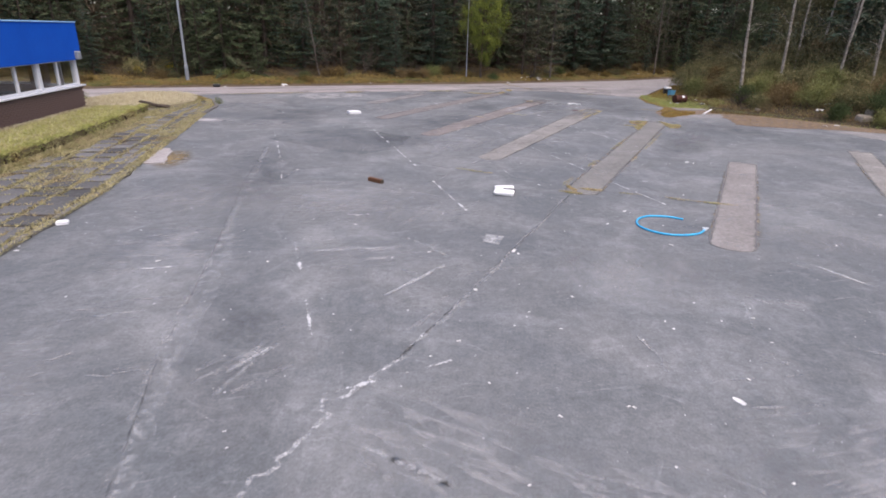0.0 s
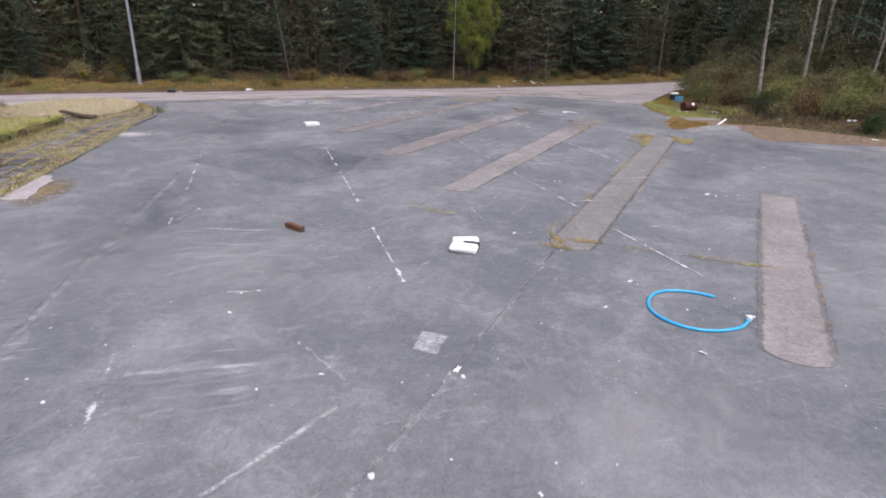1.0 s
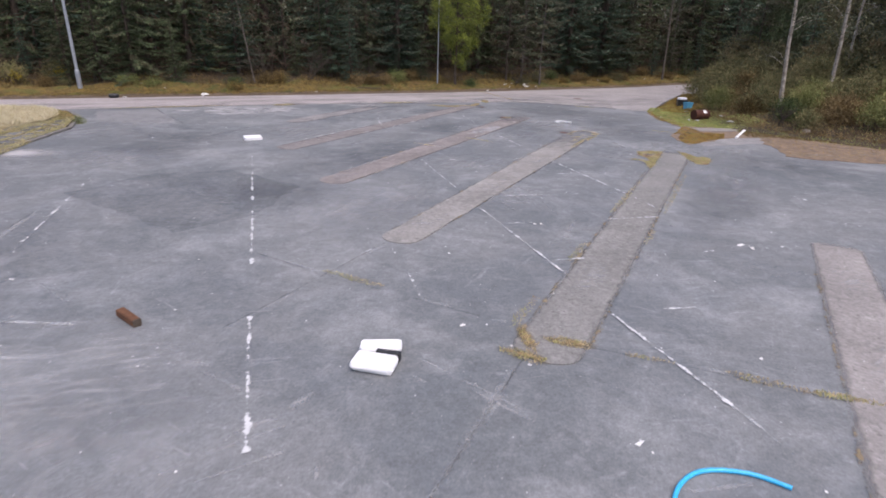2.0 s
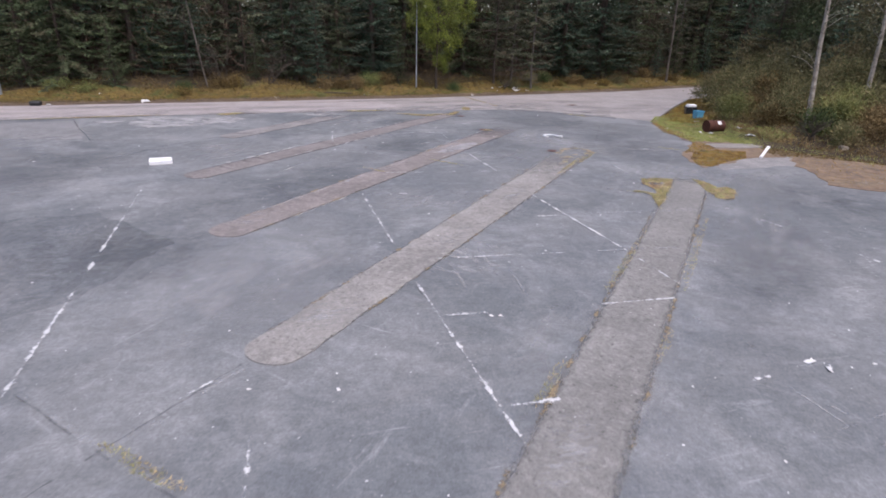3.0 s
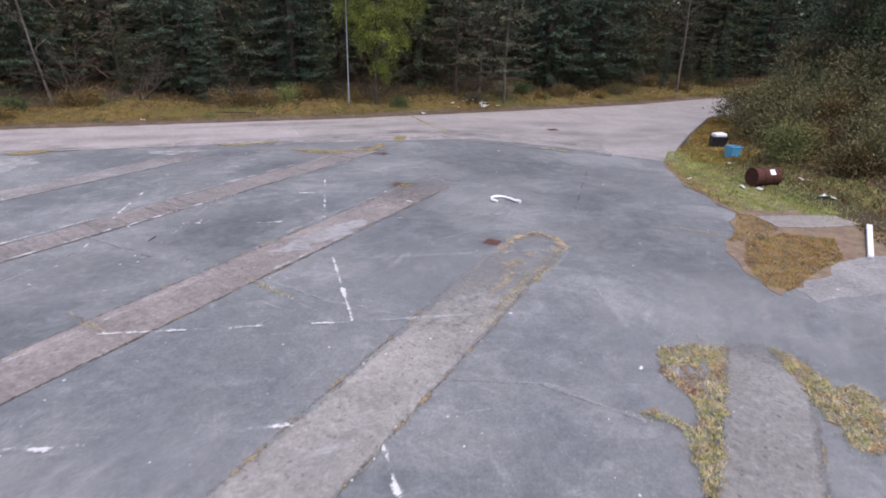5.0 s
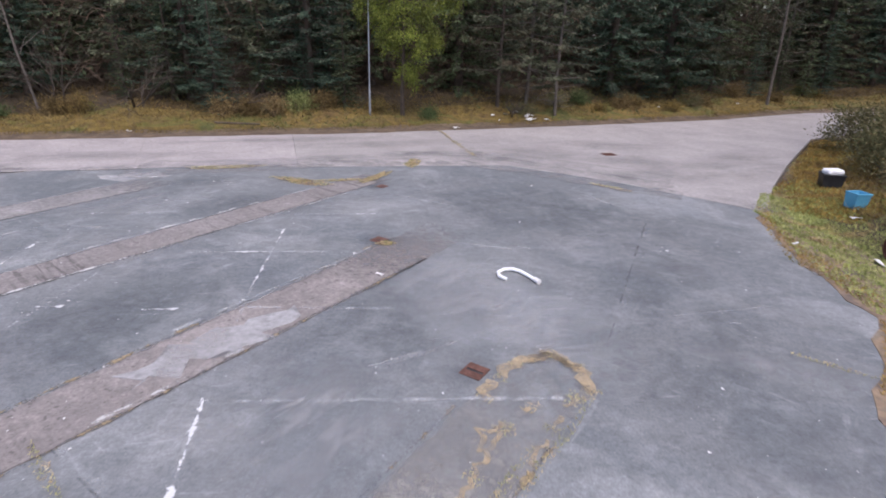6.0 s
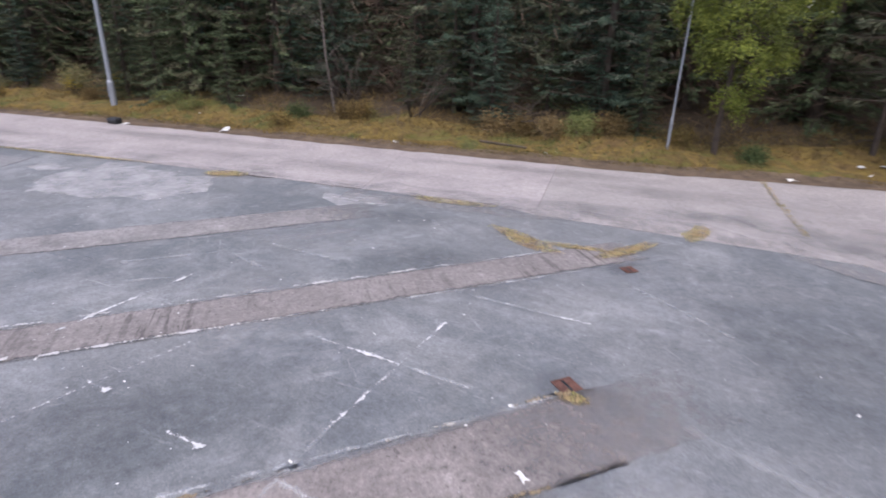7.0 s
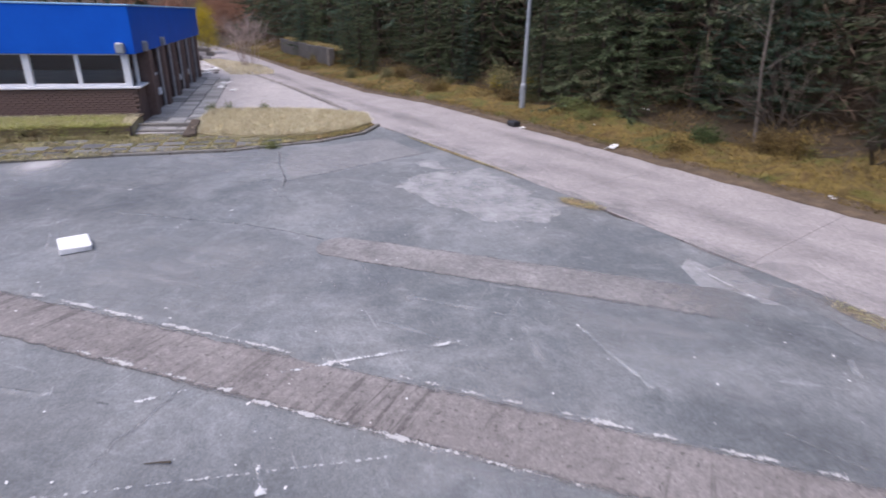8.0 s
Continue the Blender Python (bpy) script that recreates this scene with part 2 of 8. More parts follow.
M_ORANGEMOSS = worn_paint("orange_moss", 0.33, 0.3, 0.85, 3.0, ((0.34, 0.24, 0.13), (0.52, 0.43, 0.30)))
M_LIMEPATCH = worn_paint("lime_crust_patch", 0.20, 0.42, 0.75, 1.6, ((0.36, 0.355, 0.365), (0.52, 0.51, 0.515)))
M_PALEPATCH = worn_paint("pale_repair", 0.25, 0.5, 0.75)
M_PAINT_FAINT = worn_paint("faint_white_paint", 0.46, 0.3, 0.5)
M_SEAM = worn_paint("seam_tar", 0.32, 0.35, 0.42)
M_SEAM.node_tree.nodes["Principled BSDF"].inputs["Base Color"].default_value = (0.07, 0.07, 0.075, 1)
for link in list(M_SEAM.node_tree.nodes["Principled BSDF"].inputs["Base Color"].links):
    M_SEAM.node_tree.links.remove(link)
M_DARKPATCH = worn_paint("darker_asphalt_repair", 0.30, 0.4, 0.3)
M_DARKPATCH.node_tree.nodes["Principled BSDF"].inputs["Base Color"].default_value = (0.1, 0.112, 0.128, 1)
for link in list(M_DARKPATCH.node_tree.nodes["Principled BSDF"].inputs["Base Color"].links):
    M_DARKPATCH.node_tree.links.remove(link)
M_ST_PALE = stain_material("pale_lime_stain", (0.40, 0.385, 0.39), (0.52, 0.505, 0.505), 0.8, 0.33, 0.44, 2.4, (0.7, 1.5, 1), 62)
M_ST_DUST = stain_material("dusty_stain", (0.32, 0.315, 0.325), (0.42, 0.41, 0.415), 0.6, 0.46, 0.66, 1.6, (0.8, 1.8, 1), 60)
M_ST_SCUFF = stain_material("scuffed_dust", (0.42, 0.41, 0.42), (0.55, 0.54, 0.54), 0.55, 0.50, 0.62, 2.0, (0.8, 4.0, 1), 14)
M_ST_SCUFF_B = stain_material("scraped_dust", (0.42, 0.41, 0.42), (0.55, 0.54, 0.54), 0.6, 0.50, 0.62, 2.0, (0.8, 4.0, 1), -32)
M_ST_CRUMBS = stain_material("crumbled_asphalt", (0.215, 0.213, 0.217), (0.27, 0.262, 0.264), 0.5, 0.38, 0.66, 1.2)
M_ST_GREY = stain_material("grey_wear", (0.215, 0.205, 0.206), (0.275, 0.26, 0.258), 0.55, 0.34, 0.70, 0.5, (0.5, 1.1, 1), 15)
M_ST_DARK = stain_material("damp_dark_stain", (0.085, 0.096, 0.11), (0.12, 0.13, 0.145), 0.34, 0.34, 0.62, 0.9)
M_ST_MOSS = stain_material("brown_moss_stain", (0.17, 0.115, 0.06), (0.32, 0.25, 0.13), 1.0, 0.40, 0.52, 5.0, rough=0.95)
M_ASPHALT = asphalt_material()
M_ROAD = concrete_material("road_concrete", (0.28, 0.255, 0.254), (0.37, 0.336, 0.331), (0.24, 0.22, 0.22))
M_JUNCTION = concrete_material("junction_concrete", (0.255, 0.236, 0.231), (0.34, 0.313, 0.306), (0.20, 0.188, 0.185))
M_ROADBED = concrete_material("joint_filling", (0.17, 0.15, 0.14), (0.25, 0.225, 0.21), (0.13, 0.115, 0.1))
M_APRON = concrete_material("apron_concrete", (0.19, 0.188, 0.19), (0.30, 0.287, 0.284), (0.15, 0.145, 0.142))
M_WORNSLAB = concrete_material("worn_asphalt", (0.17, 0.172, 0.178), (0.245, 0.242, 0.246), (0.14, 0.14, 0.142))
M_WALLSTONE = concrete_material("dark_wall_stone", (0.05, 0.046, 0.044), (0.085, 0.078, 0.074), (0.04, 0.038, 0.03))
M_OLDSLAB = concrete_material("old_slab", (0.20, 0.185, 0.17), (0.29, 0.265, 0.25), (0.13, 0.115, 0.09))
M_PAVING = concrete_material("paving_concrete", (0.105, 0.104, 0.104), (0.165, 0.162, 0.160), (0.10, 0.09, 0.062), 0.0, 0.6)
M_PATHSLAB = concrete_material("path_concrete", (0.24, 0.235, 0.23), (0.36, 0.35, 0.335), (0.15, 0.145, 0.11), 0.0, 0.5)
M_BOULDER = concrete_material("tan_rock", (0.24, 0.20, 0.155), (0.36, 0.31, 0.25), (0.17, 0.14, 0.10))
M_KERB = concrete_material("dirty_kerb", (0.14, 0.13, 0.118), (0.24, 0.225, 0.205), (0.07, 0.062, 0.05))
M_STONE = concrete_material("old_stone", (0.10, 0.088, 0.08), (0.17, 0.15, 0.135), (0.09, 0.085, 0.06))
M_YARD = concrete_material("yard_concrete", (0.33, 0.305, 0.30), (0.43, 0.395, 0.385), (0.26, 0.24, 0.235))
# brown soil, darkened so the wood's floor looks shaded
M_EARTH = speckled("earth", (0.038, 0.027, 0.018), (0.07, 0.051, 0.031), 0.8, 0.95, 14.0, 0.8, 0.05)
M_SOILEDGE = speckled("leafy_soil", (0.075, 0.055, 0.04), (0.17, 0.125, 0.085), 2.6, 0.95, 22.0, 0.9, 0.05)
M_WHITE = speckled("white_polystyrene", (0.75, 0.74, 0.75), (0.85, 0.84, 0.84), 8.0, 0.6)
M_LITTER = speckled("pale_litter", (0.55, 0.54, 0.53), (0.8, 0.79, 0.78), 10.0, 0.6)
M_BLUE_PIPE = speckled("blue_plastic", (0.02, 0.40, 0.74), (0.05, 0.48, 0.80), 9.0, 0.4, spec=0.5)
M_BLUE_FASCIA = speckled("blue_painted_board", (0.002, 0.088, 0.52), (0.004, 0.112, 0.60), 0.6, 0.55, 40.0, 0.05, spec=0.2)
M_FASCIA_TRIM = speckled("pale_blue_trim", (0.22, 0.45, 0.72), (0.3, 0.52, 0.75), 3.0, 0.5)
M_UPVC = speckled("white_plastic_frame", (0.72, 0.72, 0.75), (0.82, 0.82, 0.84), 3.0, 0.4)
M_BRICK = speckled("brown_brick", (0.13, 0.085, 0.074), (0.18, 0.122, 0.105), 9.0, 0.85)
M_MORTAR = speckled("brown_mortar", (0.13, 0.092, 0.082), (0.17, 0.122, 0.108), 6.0, 0.9)
M_RUSTRED = speckled("red_rusted_iron", (0.075, 0.036, 0.028), (0.16, 0.08, 0.062), 14.0, 0.8, metal=0.1)
M_RUST = speckled("rusty_steel", (0.06, 0.024, 0.018), (0.12, 0.05, 0.033), 12.0, 0.75, metal=0.3)
M_GALV = speckled("galvanised_steel", (0.27, 0.29, 0.32), (0.40, 0.42, 0.45), 2.0, 0.5, metal=0.4)
M_ORANGE = speckled("brown_timber", (0.10, 0.045, 0.024), (0.17, 0.08, 0.04), 12.0, 0.7)
M_OLDWOOD = speckled("weathered_timber", (0.05, 0.038, 0.03), (0.11, 0.085, 0.065), 6.0, 0.9)
M_BARK = speckled("conifer_bark", (0.045, 0.034, 0.027), (0.10, 0.078, 0.062), 3.0, 0.95, 25.0, 0.8, 0.03)
M_PINEBARK = speckled("pale_bark", (0.08, 0.066, 0.055), (0.17, 0.145, 0.125), 2.5, 0.9, 18.0, 0.6, 0.02)
M_BIRCH = speckled("birch_bark", (0.15, 0.12, 0.095), (0.46, 0.41, 0.35), 5.0, 0.8, 16.0, 0.5, 0.02)
M_TWIG = islands("dead_twig", [(0.0, (0.055, 0.036, 0.025)), (1.0, (0.15, 0.105, 0.075))])
# light and dark noise clumps stand in for lit sprays and dark gaps
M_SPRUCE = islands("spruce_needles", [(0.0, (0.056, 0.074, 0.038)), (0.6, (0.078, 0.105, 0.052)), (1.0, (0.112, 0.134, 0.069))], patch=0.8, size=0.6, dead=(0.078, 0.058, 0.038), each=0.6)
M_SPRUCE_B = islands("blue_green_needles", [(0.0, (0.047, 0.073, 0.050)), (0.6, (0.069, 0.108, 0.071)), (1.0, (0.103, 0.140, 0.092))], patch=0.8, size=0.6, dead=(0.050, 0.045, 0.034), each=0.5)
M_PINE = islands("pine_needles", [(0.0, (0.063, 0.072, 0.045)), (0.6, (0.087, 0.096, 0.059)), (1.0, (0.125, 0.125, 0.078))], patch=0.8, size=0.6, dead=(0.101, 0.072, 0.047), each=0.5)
# strong patches and a dull green paint shade between the larch's lobes
M_LARCH = islands("yellow_green_needles", [(0.0, (0.085, 0.108, 0.02)), (0.5, (0.15, 0.178, 0.03)), (1.0, (0.23, 0.25, 0.05))], patch=1.0, size=1.1, dead=(0.06, 0.07, 0.026))
M_GORSE = islands("gorse_leaf", [(0.0, (0.10, 0.105, 0.045)), (0.5, (0.18, 0.175, 0.08)), (0.85, (0.24, 0.20, 0.095)), (1.0, (0.30, 0.25, 0.125))], patch=0.8, size=0.7, dead=(0.16, 0.105, 0.06), each=0.4)
M_THICKET = islands("olive_thicket", [(0.0, (0.11, 0.115, 0.055)), (0.5, (0.155, 0.155, 0.075)), (0.8, (0.20, 0.18, 0.09)), (1.0, (0.26, 0.21, 0.115))], patch=0.9, size=0.5, dead=(0.18, 0.12, 0.07), each=0.5)
M_BRAMBLE = islands("yellow_green_bramble", [(0.0, (0.12, 0.135, 0.045)), (0.5, (0.20, 0.215, 0.075)), (1.0, (0.31, 0.30, 0.12))], patch=0.8, size=0.9, dead=(0.26, 0.18, 0.09), each=0.4)
M_TANFERN = islands("tan_bracken", [(0.0, (0.12, 0.077, 0.034)), (0.5, (0.20, 0.137, 0.06)), (1.0, (0.28, 0.21, 0.105))])
M_FERN = islands("dying_bracken", [(0.0, (0.075, 0.05, 0.02)), (0.5, (0.14, 0.095, 0.038)), (1.0, (0.23, 0.17, 0.075))])
M_RUSTTHICKET = islands("rust_thicket", [(0.0, (0.20, 0.10, 0.065)), (0.5, (0.30, 0.155, 0.10)), (1.0, (0.38, 0.22, 0.15))], patch=0.5, size=0.3)
M_PALETWIG = islands("pale_twig", [(0.0, (0.24, 0.18, 0.16)), (1.0, (0.42, 0.34, 0.31))])
M_GORSEFLOWER = islands("gorse_flower", [(0.0, (0.3, 0.22, 0.01)), (1.0, (0.5, 0.38, 0.03))])
M_WEED = islands("dull_green_weed", [(0.0, (0.035, 0.055, 0.02)), (1.0, (0.10, 0.13, 0.05))])
M_GREEN = islands("green_weed", [(0.0, (0.10, 0.12, 0.035)), (1.0, (0.24, 0.26, 0.10))])
VERGE_TONES = [(0.30, (0.10, 0.065, 0.035)), (0.39, (0.16, 0.11, 0.045)), (0.45, (0.20, 0.145, 0.045)), (0.50, (0.14, 0.10, 0.045)), (0.55, (0.155, 0.13, 0.04)), (0.62, (0.09, 0.10, 0.036)), (0.70, (0.17, 0.12, 0.06))]
M_GRASS = turf("verge_grass", VERGE_TONES, 0.65, 0.75)
M_TURF = turf("mossy_turf", [(p, tuple(0.8 * k for k in c)) for p, c in VERGE_TONES], 0.65, 0.0)
M_CORNER = turf("corner_grass", [(0.34, (0.28, 0.17, 0.08)), (0.42, (0.38, 0.31, 0.13)), (0.49, (0.31, 0.36, 0.11)), (0.56, (0.37, 0.38, 0.14)), (0.62, (0.25, 0.29, 0.09)), (0.70, (0.40, 0.28, 0.14))], 0.8)
M_PAVEGRASS = turf("paving_grass", [(0.34, (0.30, 0.24, 0.14)), (0.43, (0.44, 0.37, 0.21)), (0.50, (0.36, 0.33, 0.16)), (0.57, (0.46, 0.40, 0.23)), (0.66, (0.30, 0.28, 0.13))], 1.1)
M_MOSSHOLES = turf("broken_moss", [(0.36, (0.20, 0.13, 0.08)), (0.46, (0.32, 0.24, 0.13)), (0.54, (0.24, 0.23, 0.10)), (0.62, (0.30, 0.24, 0.13)), (0.70, (0.18, 0.13, 0.09))], 2.2, 0.0, 0.9, 0.50)
M_RUSTMOSS = turf("rust_moss", [(0.34, (0.12, 0.085, 0.05)), (0.45, (0.28, 0.17, 0.05)), (0.54, (0.34, 0.23, 0.06)), (0.64, (0.22, 0.20, 0.07)), (0.72, (0.16, 0.12, 0.07))], 1.5)
M_DEADWOOD = islands("grey_dead_wood", [(0.0, (0.045, 0.035, 0.028)), (1.0, (0.10, 0.082, 0.066))])
M_STRAW = islands("pale_dry_grass", [(0.0, (0.40, 0.34, 0.20)), (0.5, (0.58, 0.52, 0.34)), (1.0, (0.72, 0.67, 0.48))])
M_TUFT = turf("crack_grass", [(0.36, (0.32, 0.20, 0.095)), (0.46, (0.42, 0.31, 0.15)), (0.54, (0.29, 0.26, 0.10)), (0.62, (0.40, 0.31, 0.15)), (0.70, (0.48, 0.39, 0.22))], 2.2)
M_LAWNGREEN = turf("lawn_blades", [(0.34, (0.28, 0.25, 0.11)), (0.43, (0.46, 0.44, 0.17)), (0.50, (0.36, 0.38, 0.12)), (0.57, (0.50, 0.46, 0.21)), (0.66, (0.30, 0.30, 0.11))], 0.8)
M_TUFTGREEN = turf("tuft_blades", [(0.36, (0.30, 0.20, 0.12)), (0.42, (0.52, 0.41, 0.25)), (0.47, (0.48, 0.39, 0.21)), (0.51, (0.33, 0.35, 0.13)), (0.55, (0.50, 0.40, 0.23)), (0.61, (0.56, 0.46, 0.30)), (0.68, (0.28, 0.19, 0.12))], 2.2, 0.45)
M_STRAWGREEN = turf("straw_blades", [(0.36, (0.50, 0.42, 0.27)), (0.46, (0.66, 0.59, 0.42)), (0.52, (0.56, 0.50, 0.32)), (0.58, (0.70, 0.62, 0.45)), (0.66, (0.42, 0.38, 0.22))], 1.4)
M_LAWN = speckled("straw_thatch", (0.22, 0.18, 0.10), (0.44, 0.38, 0.24), 1.4, 0.95, 30.0, 0.8, 0.03)
M_DARK = speckled("dark_plastic", (0.02, 0.02, 0.022), (0.04, 0.04, 0.042), 5.0, 0.4)
M_ROOM = speckled("room_plaster", (0.6, 0.6, 0.62), (0.72, 0.72, 0.74), 1.0, 0.8)
M_ROOMFLOOR = speckled("room_floor", (0.28, 0.28, 0.3), (0.42, 0.42, 0.44), 1.0, 0.7)
M_DOOR = speckled("grey_painted_door", (0.30, 0.29, 0.29), (0.42, 0.40, 0.40), 3.0, 0.6)
M_BLUE_BOX = speckled("light_blue_plastic", (0.10, 0.36, 0.55), (0.15, 0.44, 0.62), 4.0, 0.4)
M_ROOF = speckled("roof_felt", (0.09, 0.09, 0.095), (0.15, 0.15, 0.155), 1.5, 0.9)


def glass_material():
    m, nt, b = mat("window_glass", 0.03, 0.5)
    b.inputs["Transmission Weight"].default_value = 1.0
    b.inputs["IOR"].default_value = 1.45
    b.inputs["Base Color"].default_value = (0.85, 0.9, 0.93, 1)
    return m


M_GLASS = glass_material()


# ---------------------------------------------------------------- mesh helpers
def finish(name, me, material, parent=None, label=""):
    me.materials.append(material)
    ob = new(name, me)
    if parent is not None:
        ob.parent = parent
    if label:
        ob["label"] = label
    return ob


def part(name, bm, material, parent=None, label=""):
    me = bpy.data.meshes.new(name)
    bmesh.ops.recalc_face_normals(bm, faces=bm.faces)
    bm.to_mesh(me)
    bm.free()
    return finish(name, me, material, parent, label)


def empty(name, m=None):
    ob = new(name)
    if m is not None:
        ob.matrix_world = m
    return ob


def box(bm, lo, hi, bevel=0.0, m=None):
    """A box from corner lo to corner hi, with edges broken by bevel."""
    size = [h - l for l, h in zip(lo, hi)]
    mid = [(h + l) / 2 for l, h in zip(lo, hi)]
    made = bmesh.ops.create_cube(bm, size=1.0, matrix=Matrix.LocRotScale(mid, None, size))["verts"]
    if bevel:
        edges = list({e for v in made for e in v.link_edges})
        made = list({v for f in bmesh.ops.bevel(bm, geom=edges, offset=bevel, segments=1, affect="EDGES", profile=0.5)["faces"] for v in f.verts} | {v for v in made if v.is_valid})
    if m is not None:
        bmesh.ops.transform(bm, matrix=m, verts=[v for v in made if v.is_valid])
    return bm


def tube(path, radii, sides=7, cap=True):
    """A tube along points, as a bmesh."""
    bm = bmesh.new()
    add_tube(bm, path, radii, sides, cap)
    return bm


def add_tube(bm, path, radii, sides=7, cap=True):
    path = [Vector(p) for p in path]
    if isinstance(radii, (int, float)):
        radii = [radii] * len(path)
    rings = []
    for i, (p, r) in enumerate(zip(path, radii)):
        d = (path[min(i + 1, len(path) - 1)] - path[max(i - 1, 0)]).normalized()
        a = d.cross(Vector((0.0, 0.0, 1.0)) if abs(d.z) < 0.9 else Vector((1.0, 0.0, 0.0))).normalized()
        c = d.cross(a)
        rings.append([bm.verts.new(p + (a * math.cos(k * math.tau / sides) + c * math.sin(k * math.tau / sides)) * r) for k in range(sides)])
    for one, two in zip(rings, rings[1:]):
        for k in range(sides):
            bm.faces.new((one[k], one[(k + 1) % sides], two[(k + 1) % sides], two[k]))
    if cap:
        bm.faces.new(rings[0][::-1])
        bm.faces.new(rings[-1])


def resample(points, step, ragged, rng, closed=True):
    out = []
    n = len(points)
    for i in range(n if closed else n - 1):
        a, b = Vector(points[i]), Vector(points[(i + 1) % n])
        k = max(1, int((b - a).length / step))
        for j in range(k):
            p = a.lerp(b, j / k)
            if ragged:
                p = p + Vector((rng.gauss(0, ragged), rng.gauss(0, ragged)))
            out.append(p)
    if not closed:
        out.append(Vector(points[-1]))
    return out


def sheet(points, top, thick, step=0.5, ragged=0.0, seed=1):
    """A slab with the outline of points (x, y), as a bmesh."""
    rng = random.Random(seed)
    pts = resample(points, step, ragged, rng) if step else [Vector(p) for p in points]
    bm = bmesh.new()
    up = [bm.verts.new((p.x, p.y, top)) for p in pts]
    down = [bm.verts.new((p.x, p.y, top - thick)) for p in pts]
    face = bm.faces.new(up)
    for i in range(len(pts)):
        j = (i + 1) % len(pts)
        bm.faces.new((up[i], down[i], down[j], up[j]))
    bmesh.ops.triangulate(bm, faces=[face])
    return bm


def blob(points, grow, n, rng, wob=0.25):
    """An uneven closed outline round a middle."""
    cx, cy, rx, ry, turn = points
    out = []
    for k in range(n):
        a = k * math.tau / n
        r = 1 + rng.uniform(-wob, wob)
        x, y = rx * grow * r * math.cos(a), ry * grow * r * math.sin(a)
        c, s = math.cos(radians(turn)), math.sin(radians(turn))
        out.append((cx + x * c - y * s, cy + x * s + y * c))
    return out


def inside(p, poly):
    x, y = p
    hit = False
    for (x1, y1), (x2, y2) in zip(poly, poly[1:] + poly[:1]):
        if (y1 > y) != (y2 > y) and x < (x2 - x1) * (y - y1) / (y2 - y1) + x1:
            hit = not hit
    return hit


def quads_mesh(name, v):
    """A mesh of separate four-cornered leaves from an array (n, 4, 3)."""
    n = len(v)
    me = bpy.data.meshes.new(name)
    me.vertices.add(4 * n)
    me.vertices.foreach_set("co", np.ascontiguousarray(v, dtype=np.float32).ravel())
    me.loops.add(4 * n)
    me.loops.foreach_set("vertex_index", np.arange(4 * n, dtype=np.int32))
    me.polygons.add(n)
    me.polygons.foreach_set("loop_start", np.arange(0, 4 * n, 4, dtype=np.int32))
    me.update(calc_edges=True)
    me.validate()
    return me


def diamonds(base, way, length, width, rng, lift=0.0):
    """Pointed leaves from base along way; each has a random roll."""
    n = len(base)
    way = way / np.linalg.norm(way, axis=1, keepdims=True)
    side = np.cross(way, rng.normal(size=(n, 3)))
    side /= np.linalg.norm(side, axis=1, keepdims=True) + 1e-9
    length, width = np.broadcast_to(length, n)[:, None], np.broadcast_to(width, n)[:, None]
    mid = base + way * length * 0.45
    return np.stack([base, mid + side * width / 2, base + way * length, mid - side * width / 2], axis=1)


def blades(spots, height, width, rng, lean=0.35):
    """Grass blades on spots (n, 3), as narrow upright quads."""
    n = len(spots)
    h = height * rng.uniform(0.45, 1.15, n)
    way = np.stack([rng.normal(0, lean, n), rng.normal(0, lean, n), np.ones(n)], axis=1)
    return diamonds(spots, way, h, width * rng.uniform(0.6, 1.4, n), rng)


# ---------------------------------------------------------------- plan of the place
FAR_EDGE = [(-90, 9.5), (-60, 20.0), (-46.7, 24.8), (-32, 29.4), (-22.5, 32.8), (-18.5, 35.3), (-11.8, 37.9), (-5.0, 40.4), (3.4, 43.6), (10.4, 46.9), (17.7, 50.6), (23.6, 54.6), (31, 57.6), (40, 60), (55, 62)]
NEAR_LEFT = [(-11.7, 33.4), (-13.4, 32.6), (-18.0, 31.0), (-25.8, 28.4), (-40.7, 22.6), (-60, 15.2), (-90, 4.5)]
NEAR_RIGHT = [(55, 57.0), (40, 55.0), (31, 53), (25.0, 50.5), (20.0, 46.5), (16.9, 41.6), (15.2, 38.7), (14.5, 37.3), (14.1, 36.4)]
ASPHALT_ROAD = [(14.1, 36.4), (11.3, 38.4), (8.5, 39.7), (5.9, 40.05), (2.0, 38.35), (-0.9, 37.3), (-4.1, 36.2), (-7.1, 35.1), (-11.7, 33.4)]
KERB_LINE = [(-5.6, -14.0), (-6.6, 2.0), (-7.0, 8.9), (-7.3, 12.7), (-8.5, 19.8), (-9.55, 25.4), (-9.8, 28.1), (-10.9, 30.7), (-12.0, 32.0), (-13.4, 32.6)]
RIGHT_EDGE = [(14.1, 36.4), (13.75, 34.0), (13.9, 32.0), (13.45, 30.9), (12.65, 29.7), (12.0, 28.3), (12.25, 27.6), (13.2, 28.0), (14.9, 28.5), (18.2, 27.2), (21.2, 23.4), (23.2, 15.0), (24.6, 5.0), (25.6, -14.0)]
xf, yf = np.array([p[0] for p in FAR_EDGE]), np.array([p[1] for p in FAR_EDGE])
yr2 = np.array([-14, 5, 15, 23.4, 27.2, 31.0, 36.4, 41.0, 46.5, 50.5, 53, 55.0, 57.0])
xr2 = np.array([25.6, 24.6, 23.2, 21.2, 18.2, 14.6, 14.1, 16.5, 20.0, 25.0, 31, 40, 55.0])


def beyond_road(x, y):
    """Metres beyond the far side of the road."""
    return (y - np.interp(x, xf, yf)) * 0.9


def beyond_right(x, y):
    return x - np.interp(y, yr2, xr2)


